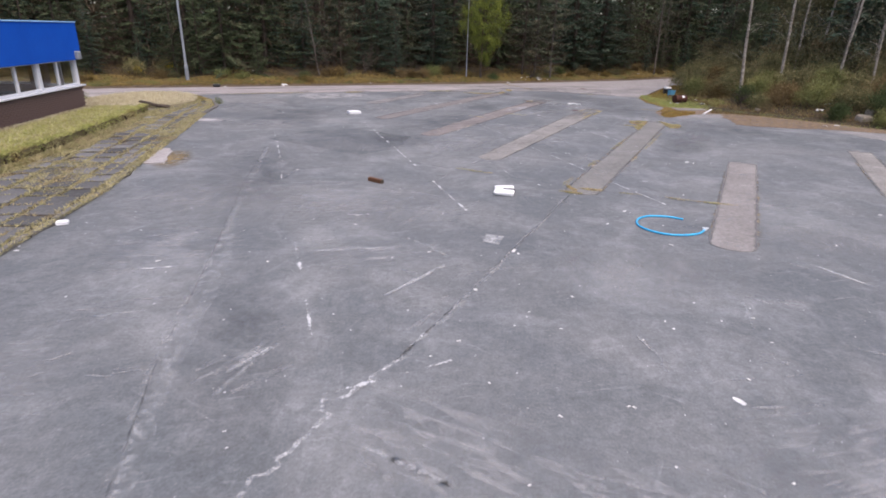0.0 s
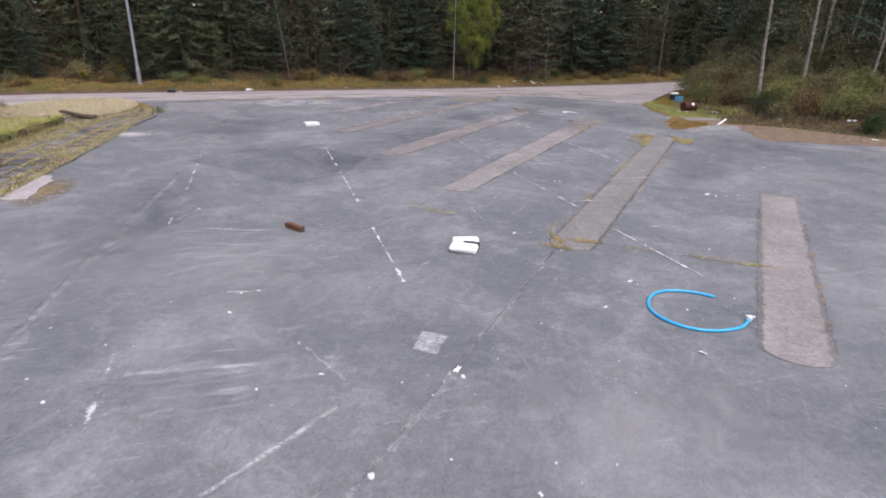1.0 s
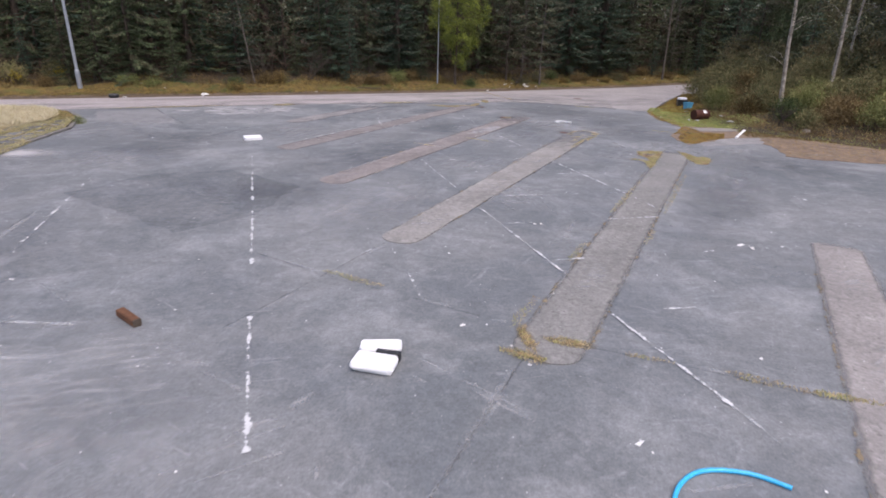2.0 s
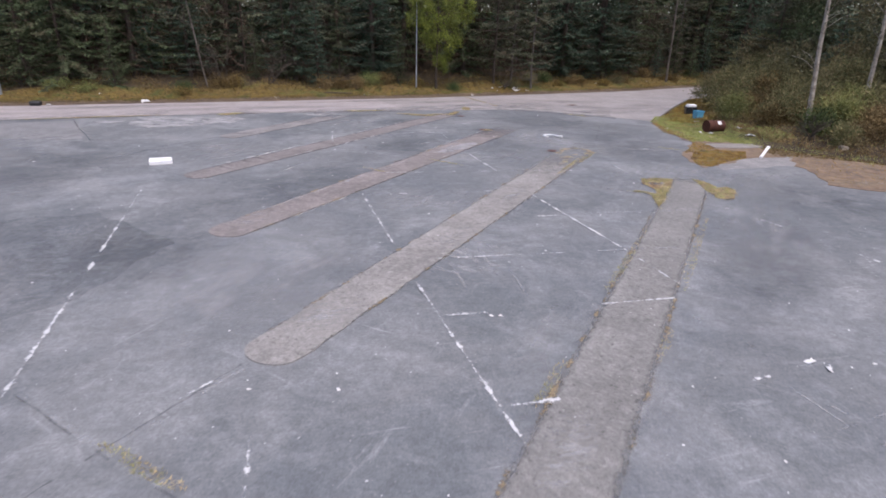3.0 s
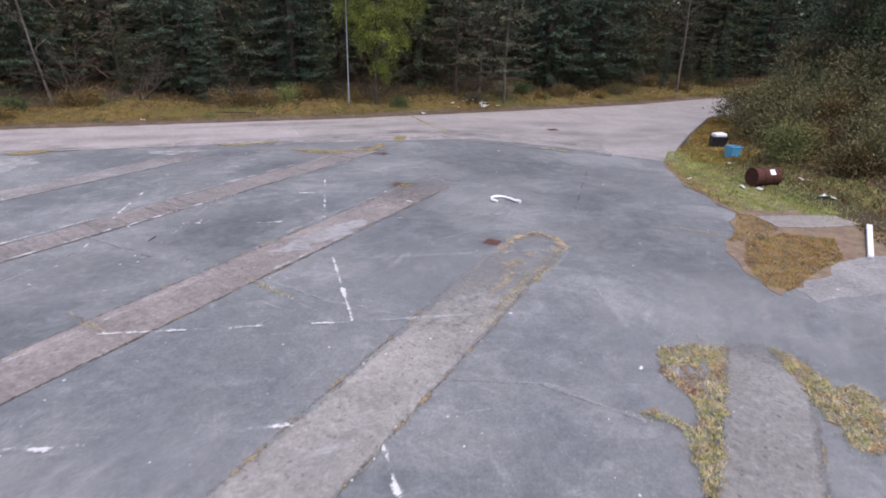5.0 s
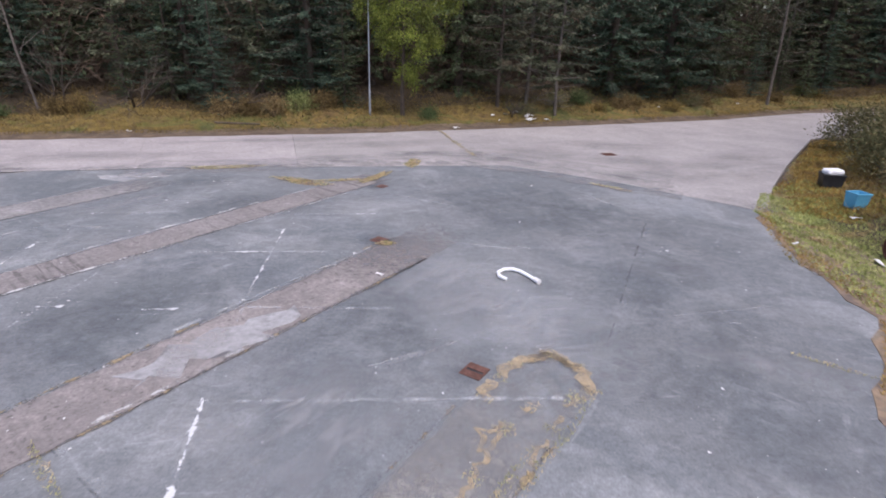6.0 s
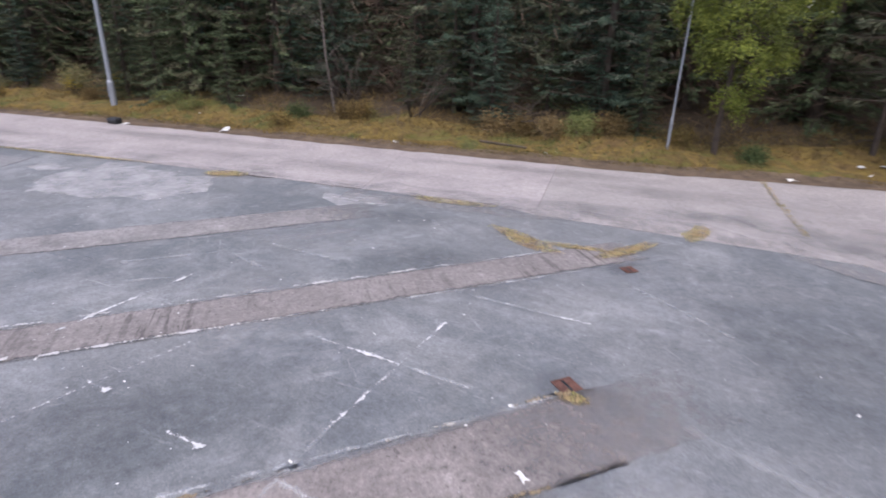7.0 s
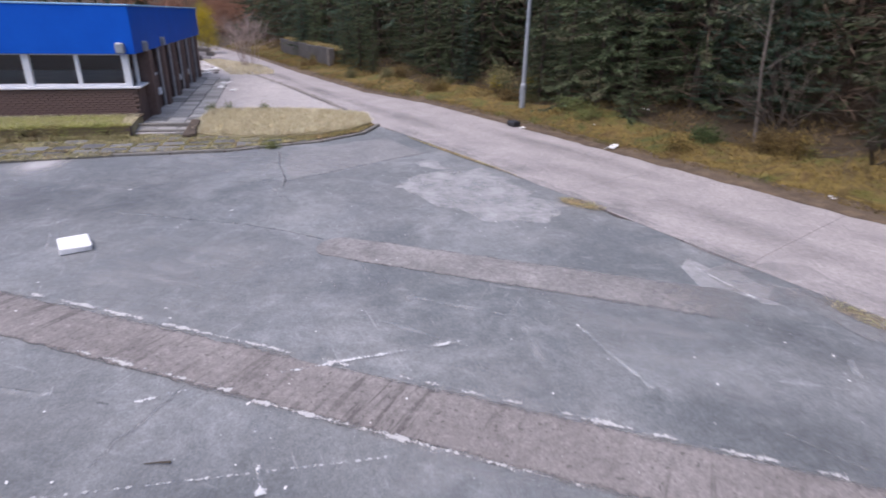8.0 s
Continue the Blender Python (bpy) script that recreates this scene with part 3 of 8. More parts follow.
def smooth(v, a, b):
    u = np.clip((v - a) / (b - a), 0, 1)
    return u * u * (3 - 2 * u)


def ground_height(x, y):
    d = beyond_road(x, y)
    r = np.where(d < -4.6, beyond_right(x, y), -1.0)
    wob = 0.09 * np.sin(x * 0.9 + 1.3 * np.sin(y * 0.7)) + 0.07 * np.sin(y * 1.4 + x * 0.37)
    bank = 0.21 * np.clip(d - 0.15, 0, 4.2) + smooth(d, 3, 16) * 0.6 + wob * smooth(d, 0.5, 3)
    right = smooth(r, 0.3, 5.0) * 0.5 + smooth(r, 5, 20) * 0.5 + wob * smooth(r, 0.8, 3)
    behind = smooth(-y, 15, 30) * 0.8 + smooth(-x, 72, 100) * 6.0
    return -0.07 + np.maximum(np.maximum(bank, right), behind) + 0.07 * smooth(np.maximum(d, r), 0.1, 0.5)


# ---------------------------------------------------------------- ground
def build_ground():
    gx = np.concatenate([np.array([-900, -500, -260, -150, -110]), np.arange(-90, 70, 0.8), np.array([75, 90, 120, 200, 400, 900])])
    gy = np.concatenate([np.array([-900, -400, -150, -80, -55]), np.arange(-40, 100, 0.8), np.array([105, 130, 200, 400, 900])])
    X, Y = np.meshgrid(gx, gy)
    Z = ground_height(X, Y)
    nx, ny = len(gx), len(gy)
    me = bpy.data.meshes.new("ground")
    idx = np.arange(nx * ny).reshape(ny, nx)
    f = np.stack([idx[:-1, :-1], idx[:-1, 1:], idx[1:, 1:], idx[1:, :-1]], axis=-1).reshape(-1, 4)
    me.from_pydata(np.stack([X, Y, Z], axis=-1).reshape(-1, 3).tolist(), [], f.tolist())
    me.polygons.foreach_set("use_smooth", [True] * len(me.polygons))
    return tagged(finish("ground", me, M_EARTH), "brown earth and leaf litter, coloured dark like shade under the trees", "ground", kind="structure")


build_ground()

car_park = tagged(part("car_park", sheet(KERB_LINE + NEAR_LEFT[:1] + ASPHALT_ROAD[::-1][1:] + RIGHT_EDGE[1:], 0.0, 0.06, 0.6, 0.05, 3), M_ASPHALT),
                  "worn grey asphalt car park with dusty scuffs", "car park", kind="structure")


def build_road():
    """The concrete road: slabs side by side with open joints."""
    road = tagged(empty("road"), "pale pinkish concrete road in jointed slabs", "road", kind="structure")
    far = resample(FAR_EDGE, 1.0, 0, None, closed=False)
    near = [Vector(p) for p in resample(NEAR_LEFT[::-1] + ASPHALT_ROAD[::-1][1:5], 1.0, 0, None, closed=False)]

    def cross(p, line):
        return min(line, key=lambda q: (q - p).length)
    stations = [-76, -69, -62, -50, -41, -34, -28, -23, -18.2, -13.6, -9.2, -5.0, -0.9, 3.0]
    cuts = []
    for x in stations:
        y = float(np.interp(x, [p.x for p in near], [p.y for p in near]))
        a = Vector((x, y))
        cuts.append((a, cross(a, far)))
    for i, ((a, b), (c, d)) in enumerate(zip(cuts, cuts[1:])):
        gap = 0.005
        e, g = (c - a).normalized() * gap, (d - b).normalized() * gap
        mids_near = [p for p in near if a.x + 0.3 < p.x < c.x - 0.3]
        mids_far = [p for p in far if b.x + 0.3 < p.x < d.x - 0.3]
        outline = [a + e] + mids_near + [c - e, d - g] + mids_far[::-1] + [b + g]
        part("slab", sheet([(p.x, p.y) for p in outline], 0.008, 0.08, 0), M_ROAD, road)
    bed = [(p.x, p.y) for p in near if -75 < p.x < 3.0] + [(p.x, p.y) for p in far[::-1] if -72 < p.x < 1.0]
    part("bed", sheet(bed, 0.002, 0.05, 0), M_ROADBED, road, "dirty filling of the joints")
    a, b = cuts[-1]
    outline = [(a.x + 0.005, a.y)] + [(p.x, p.y) for p in near if p.x > a.x + 0.3] + ASPHALT_ROAD[:4][::-1][1:] + NEAR_RIGHT[::-1][1:] + FAR_EDGE[::-1][1:]
    tail = [p for p in outline if not (p in FAR_EDGE and p[0] < b.x + 0.3)]
    part("slab", sheet(tail + [(b.x + 0.005, b.y)], 0.007, 0.08, 0), M_JUNCTION, road, "worn concrete of the widening junction")
    return road


road = build_road()


def dirt_edge():
    """A ragged skirt of soil between the road and the bank."""
    rng = random.Random(17)
    pts = resample(FAR_EDGE[1:], 0.45, 0, None, closed=False)
    bm = bmesh.new()
    rows = []
    for i, p in enumerate(pts):
        d = (pts[min(i + 1, len(pts) - 1)] - pts[max(i - 1, 0)]).normalized()
        n = Vector((-d.y, d.x))
        inn, out = p - n * (0.08 + abs(rng.gauss(0, 0.06))), p + n * 1.1
        mid = p + n * 0.35
        rows.append([bm.verts.new((inn.x, inn.y, 0.013)), bm.verts.new((mid.x, mid.y, 0.06 + rng.uniform(-0.01, 0.03))), bm.verts.new((out.x, out.y, float(ground_height(np.array(out.x), np.array(out.y))) + 0.012))])
    for a, b in zip(rows, rows[1:]):
        for k in range(2):
            bm.faces.new((a[k], b[k], b[k + 1], a[k + 1]))
    return tagged(part("verge_edge", bm, M_SOILEDGE), "dark soil along the far side of the road", "soil", kind="structure")


dirt_edge()


def verge_turf():
    """Mossy turf that covers the bank between the road and the wood."""
    rng = random.Random(18)
    pts = resample(FAR_EDGE[1:], 0.4, 0, None, closed=False)
    offs = [0.42, 0.7, 1.0, 1.4, 1.8, 2.2, 2.6]
    rows = []
    verts, faces = [], []
    for i, p in enumerate(pts):
        d = (pts[min(i + 1, len(pts) - 1)] - pts[max(i - 1, 0)]).normalized()
        n = Vector((-d.y, d.x))
        row = []
        for k, o in enumerate(offs):
            o += rng.gauss(0, 0.14 if k in (0, len(offs) - 1) else 0.04)
            q = p + n * o
            z = float(ground_height(np.array(q.x), np.array(q.y)))
            row.append(len(verts))
            verts.append((q.x, q.y, z + 0.05 + (rng.uniform(-0.01, 0.035) if 0 < k < len(offs) - 1 else -0.06)))
        rows.append(row)
    for a, b in zip(rows, rows[1:]):
        for k in range(len(offs) - 1):
            faces.append((a[k], b[k], b[k + 1], a[k + 1]))
    me = bpy.data.meshes.new("verge")
    me.from_pydata(verts, [], faces)
    return tagged(finish("verge", me, M_TURF), "mossy yellow and brown turf of the roadside bank", "verge", kind="structure")


verge_turf()


# ---------------------------------------------------------------- concrete strips between the bays
ALONG, ACROSS = Vector((0.5, 0.866)), Vector((0.866, -0.5))
GREY = ((0.225, 0.213, 0.203), (0.325, 0.307, 0.292), (0.15, 0.14, 0.132))
DARKGREY = ((0.18, 0.174, 0.167), (0.255, 0.246, 0.236), (0.12, 0.115, 0.108))
RED = ((0.178, 0.161, 0.157), (0.255, 0.232, 0.226), (0.13, 0.118, 0.116))
PINK = ((0.215, 0.199, 0.192), (0.32, 0.295, 0.285), (0.16, 0.147, 0.142))
BROWN = ((0.195, 0.174, 0.168), (0.285, 0.253, 0.243), (0.14, 0.128, 0.126))
DULL = ((0.215, 0.205, 0.205), (0.29, 0.272, 0.268), (0.165, 0.158, 0.158))
# place across and width at the start, the same at the end, start and end along the strip, colours, ribbed, fading of the far end, wear
STRIPS = [(-17.72, 0.80, -17.88, 1.0, 25.2, 31.8, DULL, 0.0, 0.16, 0.3), (-14.25, 0.78, -14.33, 0.88, 21.0, 35.4, RED, 0.9, 0.3, 0.05), (-10.45, 0.78, -10.74, 1.06, 18.5, 33.3, BROWN, 0.3, 0.075, 0.2),
          (-6.84, 0.74, -7.16, 1.04, 15.9, 30.4, GREY, 0.0, 0.052, 0.2), (-3.28, 0.86, -3.53, 0.92, 13.5, 28.0, DARKGREY, 0.0, 0.4, 0.1), (0.25, 0.88, 0.20, 0.86, 11.2, 19.9, PINK, 0.0, 1.0, 0.1), (3.9, 0.8, 3.85, 0.8, 17.2, 25.0, GREY, 0.0, 0.5, 0.2)]


def strip_point(s, c):
    p = ALONG * s + ACROSS * c
    return (p.x, p.y)


def concrete_strip(c0, w0, c1, w1, s0, s1, tones, ribs, fade, worn, number):
    """A strip that lies along its own y axis, with its far end at the origin; it widens a little on the way."""
    rng = random.Random(40 + number)
    material = concrete_material("strip_concrete", *tones, ribs, 0.0, max(w0, w1) / 2, fade, worn)
    a, b = Vector(strip_point(s0, c0)), Vector(strip_point(s1, c1))
    length, h = (b - a).length, w0 / 2
    pts = [(h * math.cos(k), -length + 0.8 * h + 0.8 * h * math.sin(k)) for k in (math.pi + j * math.pi / 10 for j in range(11))]
    n = int(length / 0.22)
    way = [j / n for j in range(1, n + 1)]
    side = [(w0 + (w1 - w0) * u) / 2 for u in way]
    pts += [(e + rng.gauss(0, 0.018), -length + 0.8 * h + (length - 0.8 * h) * u) for u, e in zip(way, side)]
    if fade >= 1.0:
        pts += [(w1 / 2 * math.cos(k), 0.3 * w1 * math.sin(k)) for k in (j * math.pi / 8 for j in range(1, 8))]
    pts += [(-e + rng.gauss(0, 0.018), -length + 0.8 * h + (length - 0.8 * h) * u) for u, e in zip(way[::-1], side[::-1])]
    ob = part("concrete_strip", sheet(pts, 0.014, 0.012, 0), material)
    ob.matrix_world = pose(b.x, b.y, 0, 0, 0, math.degrees(math.atan2(b.y - a.y, b.x - a.x)) - 90)
    return tagged(ob, "long flush strip of rough concrete with a rounded end set in asphalt", "concrete strip", "strips between the parking bays", "structure")


for number, spec in enumerate(STRIPS):
    concrete_strip(*spec, number)


# ---------------------------------------------------------------- marks on the asphalt
def ribbon(points, width, top, rng, wob=0.02, keep=1.0, step=0.14):
    """A worn narrow band along points of wavering width; stretches of it are gone."""
    bm = bmesh.new()
    pts = resample(points, step, 0, None, closed=False)
    edges = []
    for i, p in enumerate(pts):
        d = (pts[min(i + 1, len(pts) - 1)] - pts[max(i - 1, 0)]).normalized()
        s = Vector((-d.y, d.x))
        o = rng.gauss(0, wob)
        a, b = p + s * (width * rng.uniform(0.33, 0.58) + o), p - s * (width * rng.uniform(0.33, 0.58) - o)
        edges.append((bm.verts.new((a.x, a.y, top)), bm.verts.new((b.x, b.y, top))))
    gone = 0
    for (a, b), (c, d) in zip(edges, edges[1:]):
        if gone > 0:
            gone -= 1
        elif rng.random() > keep:
            gone = rng.randint(1, 4)
        else:
            bm.faces.new((a, b, d, c))
    loose = [v for v in bm.verts if not v.link_faces]
    bmesh.ops.delete(bm, geom=loose, context="VERTS")
    return bm


def straight(name, a, b, half, top, material, label):
    """A thin straight mark from a to b that lies along its own y axis."""
    a, b = Vector(a), Vector(b)
    length = (b - a).length
    bm = bmesh.new()
    bm.faces.new([bm.verts.new((x, y, 0)) for x, y in ((-half, 0), (half, 0), (half, length), (-half, length))])
    ob = part(name, bm, material, car_park, label)
    ob.matrix_world = pose(a.x, a.y, top, 0, 0, math.degrees(math.atan2(b.y - a.y, b.x - a.x)) - 90)
    return ob


PAINT_SOUTH = [((-5.5, 21.4), (-4.14, 16.62), 0.5), ((-3.78, 15.2), (-3.62, 14.4), 0.6), ((-2.4, 24.1), (-1.08, 19.46), 0.45), ((-1.08, 19.46), (-0.15, 16.1), 0.6), ((0.32, 14.35), (1.01, 11.82), 0.75), ((-2.3, 9.74), (-1.87, 8.22), 0.55),
               ((-1.65, 7.4), (-1.36, 6.3), 0.75), ((5.13, 14.5), (5.76, 12.5), 0.8), ((5.76, 12.5), (5.96, 11.79), 0.3), ((5.92, 14.67), (6.4, 14.73), 0.6), ((-1.54, 11.41), (-1.09, 11.46), 0.9), ((-2.51, 13.31), (-1.76, 13.33), 0.3),
               ((-4.63, 8.41), (-3.96, 8.54), 0.5), ((2.3, 15.99), (2.53, 15.0), 0.5), ((1.45, 16.5), (1.76, 16.92), 0.5), ((4.77, 16.42), (5.29, 16.52), 0.75), ((-1.04, 5.1), (0.4, 5.79), 0.45), ((-4.77, 6.7), (-3.3, 7.18), 0.4)]
PAINT_MIDDLE = [((3.78, 19.36), (4.11, 18.24), 0.75), ((4.11, 18.24), (4.82, 15.84), 0.8), ((4.11, 18.3), (4.76, 18.41), 0.45), ((2.5, 24.1), (3.35, 21.0), 0.55), ((4.1, 20.28), (5.26, 20.47), 0.8), ((5.26, 20.47), (6.3, 20.62), 0.45),
                ((6.38, 24.3), (6.82, 22.78), 0.85), ((6.82, 22.78), (7.42, 20.75), 0.95), ((7.45, 20.6), (7.76, 19.38), 0.5), ((6.22, 18.66), (7.48, 18.9), 0.75), ((6.21, 22.63), (6.61, 22.71), 0.8), ((6.7, 22.75), (7.61, 22.9), 0.4),
                ((7.7, 22.95), (9.9, 23.26), 0.3), ((6.91, 20.73), (8.36, 20.94), 0.3), ((11.53, 20.76), (11.66, 20.35), 0.7), ((10.82, 22.7), (11.05, 22.2), 0.8), ((8.34, 17.26), (8.58, 17.16), 0.6), ((7.49, 16.87), (7.74, 16.95), 0.5)]
PAINT_NORTH = [((2.85, 26.15), (3.86, 26.27), 0.75), ((3.86, 26.27), (5.86, 26.52), 0.6), ((6.1, 26.55), (7.47, 26.76), 0.4), ((3.3, 24.16), (3.78, 24.23), 0.5), ((2.55, 24.09), (3.3, 24.2), 0.35), ((4.8, 24.41), (5.54, 24.51), 0.65),
               ((5.25, 28.75), (5.86, 26.5), 0.95), ((4.33, 33.6), (4.7, 31.3), 0.75), ((4.7, 31.3), (4.95, 30.16), 0.35), ((3.2, 32.28), (3.91, 32.4), 0.6), ((3.91, 32.4), (4.49, 32.5), 0.95), ((4.49, 32.5), (5.37, 32.64), 0.4),
               ((3.6, 30.32), (4.05, 30.4), 0.45), ((4.85, 30.58), (6.9, 30.83), 0.35), ((5.31, 28.6), (8.9, 29.12), 0.3), ((3.65, 34.38), (5.28, 34.66), 0.4), ((5.28, 34.66), (5.8, 34.78), 0.75)]
PAINT_WEST = [((1.67, 30.11), (2.57, 30.25), 0.65), ((1.17, 28.94), (1.03, 29.5), 0.5), ((0.89, 30.3), (0.81, 30.88), 0.65), ((0.8, 30.9), (0.58, 32.36), 0.45), ((0.46, 33.84), (1.82, 34.1), 0.3), ((-1.05, 36.4), (0.15, 36.62), 0.85)]
rng = random.Random(5)
for a, b, keep in PAINT_SOUTH + PAINT_MIDDLE + PAINT_NORTH + PAINT_WEST:
    kind = M_LINE_STRONG if keep >= 0.7 else M_LINE_WORN if keep >= 0.45 else M_LINE_FAINT
    straight("painted_line", a, b, 0.055, 0.020, kind, "worn white painted line")


def dotted(a, b, gap, size):
    """A row of separate paint dots."""
    rng = random.Random(6)
    bm = bmesh.new()
    a, b = Vector(a), Vector(b)
    n = int((b - a).length / gap)
    for k in range(n):
        p = a.lerp(b, (k + rng.uniform(-0.15, 0.15)) / n)
        if rng.random() < 0.88:
            bm.faces.new([bm.verts.new((x, y, 0.0195)) for x, y in blob((p.x, p.y, size * rng.uniform(0.6, 1.2), size * 1.4 * rng.uniform(0.6, 1.2), 0), 1.0, 6, rng)])
    return bm


part("dotted_line", dotted((2.3, 28.3), (2.33, 31.8), 0.075, 0.019), M_PAINT_WORN, car_park, "row of small white paint dots")
# pale lime along the edges of one strip
for off, s0, s1, keep in ((-14.74, 22.6, 27.3, 0.85), (-14.75, 27.9, 29.2, 0.75), (-14.75, 29.6, 32.0, 0.8), (-14.72, 33.0, 34.2, 0.5), (-13.93, 24.3, 26.4, 0.8), (-13.88, 26.7, 29.9, 0.95), (-13.86, 31.0, 33.9, 0.4), (-10.22, 26.6, 28.4, 0.85), (-10.02, 20.0, 22.0, 0.4), (-10.86, 20.0, 26.0, 0.4), (-11.22, 28.0, 32.2, 0.4)):
    straight("pale_edge", strip_point(s0, off), strip_point(s1, off), 0.06, 0.021, M_LIME_LINE if keep > 0.7 else M_LINE_FAINT, "pale broken edge of a concrete strip")
# dark open gaps beside the strips
for c0, w0, c1, w1, s0, s1, *rest in STRIPS[2:]:
    for sgn in (-1, 1):
        a, b = strip_point(s0 + 0.5, c0 + sgn * w0 / 2), strip_point(s1 - 1.5, c1 + sgn * w1 / 2)
        straight("gap", a, b, 0.035, 0.0165, M_GAP_LINE, "dark gap beside a concrete strip")
        straight("soil", a, b, 0.05, 0.0172, M_MOSS_LINE, "brown moss in the joint of a strip")

SEAMS = [[(-5.1, 18.6), (-4.4, 13.6), (-3.64, 9.42), (-3.02, 5.54), (-2.5, 3.3), (-1.9, -2)], [(3.9, 13.7), (3.1, 12.2), (1.73, 9.58), (0.6, 7.4), (-0.28, 5.79)],
         [(8.2, 12.2), (7.0, 12.6), (5.5, 13.3), (4.6, 13.65), (2.9, 14.7), (1.3, 15.6), (-0.2, 16.6)], [strip_point(15.8, -6.95), strip_point(12.2, -6.97)],
         [(8.9, 24.6), (8.0, 25.2), (6.6, 25.3)], [(4.0, 28.0), (5.3, 27.2), (6.9, 26.5)],
         [(-9.7, 29.56), (-8.3, 29.65), (-6.93, 29.88), (-6.15, 29.88)], [(-6.6, 29.81), (-7.33, 30.83), (-8.34, 32.2), (-9.3, 33.68)], [(-4.68, 27.47), (-4.22, 28.49), (-3.9, 29.33), (-3.4, 30.15), (-2.95, 30.74)], [(9.6, 30.4), (10.6, 33.4), (11.2, 35.2)], [(1.15, 28.7), (0.7, 27.6), (0.1, 26.0)], [(3.4, 38.75), (5.2, 39.6)], [(0.9, 37.85), (2.2, 38.3)]]
for line in SEAMS[1:2] + SEAMS[6:9]:
    for a, b in zip(line, line[1:]):
        straight("seam_tar", a, b, 0.06, 0.0078, M_GAP_LINE, "dark tarred seam in the asphalt")
straight("seam_dust", (3.6, 13.2), (0.4, 7.0), 0.05, 0.0099, M_WIDE_SCRAPE, "pale dust along a crack")
for line in SEAMS:
    seam = part("seam", ribbon(line, 0.026, 0.006, rng, 0.006, 0.9, 0.12), M_SEAM, car_park, "dark tarred seam in the asphalt")
    shifted = [(x + 0.05, y + 0.01) for x, y in line]
    part("seam_edge", ribbon(shifted, 0.09, 0.0052, rng, 0.02, 0.85, 0.15), M_PAINT_FAINT, seam, "pale dusty edge of a seam")
part("scrape", ribbon([(5.6, 9.4), (4.55, 6.6), (3.55, 4.2), (2.6, 1.0)], 0.05, 0.006, rng, 0.01, 0.9, 0.3), M_PAINT_FAINT, car_park, "pale scraped line")
part("paint_spot", sheet(blob((3.50, 5.0, 0.04, 0.085, 25), 1.0, 9, rng), 0.009, 0.01, 0), M_LITTER, car_park)


# the old crack filled with pale dust, and a dusty band beside the long seam
CRACK = [(-4, -1.5), (-1.51, 3.7), (-1.32, 4.03), (-1.09, 4.46), (-0.96, 4.8), (-1.03, 5.04), (-0.8, 5.07), (-0.46, 5.56), (-0.28, 5.79)]
part("pale_crack", ribbon(CRACK, 0.06, 0.0062, rng, 0.02, 0.92, 0.06), M_PAINT_WORN, car_park, "crack filled with pale dust")
part("pale_crack", ribbon([(-0.28, 5.79), (0.6, 7.4), (1.73, 9.58)], 0.035, 0.0064, rng, 0.012, 0.6, 0.08), M_PAINT_WORN, car_park, "crack filled with pale dust")
part("dusty_band", ribbon([(-3.95, 11.37), (-3.3, 8.9), (-3.02, 7.04), (-2.86, 5.75), (-2.68, 4.61), (-2.4, 3.2)], 0.22, 0.0055, rng, 0.02, 1.0, 0.12), M_PAINT_FAINT, car_park, "dusty band beside a seam")


def scratches(a, b, spread, count, seed):
    """A bundle of dry scratches running from about a to b."""
    rng = random.Random(seed)
    a, b = Vector(a), Vector(b)
    d = (b - a).normalized()
    n = Vector((-d.y, d.x))
    for k in range(count):
        off = n * rng.gauss(0, spread)
        s, e = sorted((rng.uniform(-0.1, 0.7), rng.uniform(0.3, 1.1)))
        p, q = a.lerp(b, s) + off, a.lerp(b, e) + off + n * rng.gauss(0, 0.05)
        if (q - p).length > 0.15:
            straight("scratch", p, q, rng.uniform(0.02, 0.035), 0.0066 + 0.0001 * k, M_SCUFF_LINE, "pale scratch in the asphalt")


SCRATCHES_SOUTH = [((-0.2, 4.7), (0.71, 4.1), 0.16, 7), ((-0.31, 4.46), (0.4, 3.83), 0.14, 6), ((-0.54, 4.23), (-0.05, 3.76), 0.12, 5), ((-2.5, 5.2), (-1.7, 6.1), 0.2, 7), ((-6.2, 8.13), (-3.97, 8.48), 0.06, 3), ((-4.7, 6.72), (-3.84, 6.88), 0.05, 3), ((-3.9, 5.45), (-3.0, 5.55), 0.1, 4),
             ((-4.4, 4.8), (-3.5, 5.0), 0.15, 5), ((6.5, 9.16), (7.36, 7.96), 0.05, 3), ((4.1, 5.95), (4.63, 5.82), 0.08, 5), ((3.14, 4.04), (3.03, 3.66), 0.06, 4), ((2.9, 6.39), (2.96, 5.51), 0.06, 3), ((5.0, 7.6), (5.8, 7.35), 0.08, 4), ((0.42, 8.19), (0.89, 8.87), 0.2, 4), ((-0.4, 6.4), (0.8, 7.77), 0.1, 4),
             ((5.6, 6.0), (6.9, 5.4), 0.3, 7)]
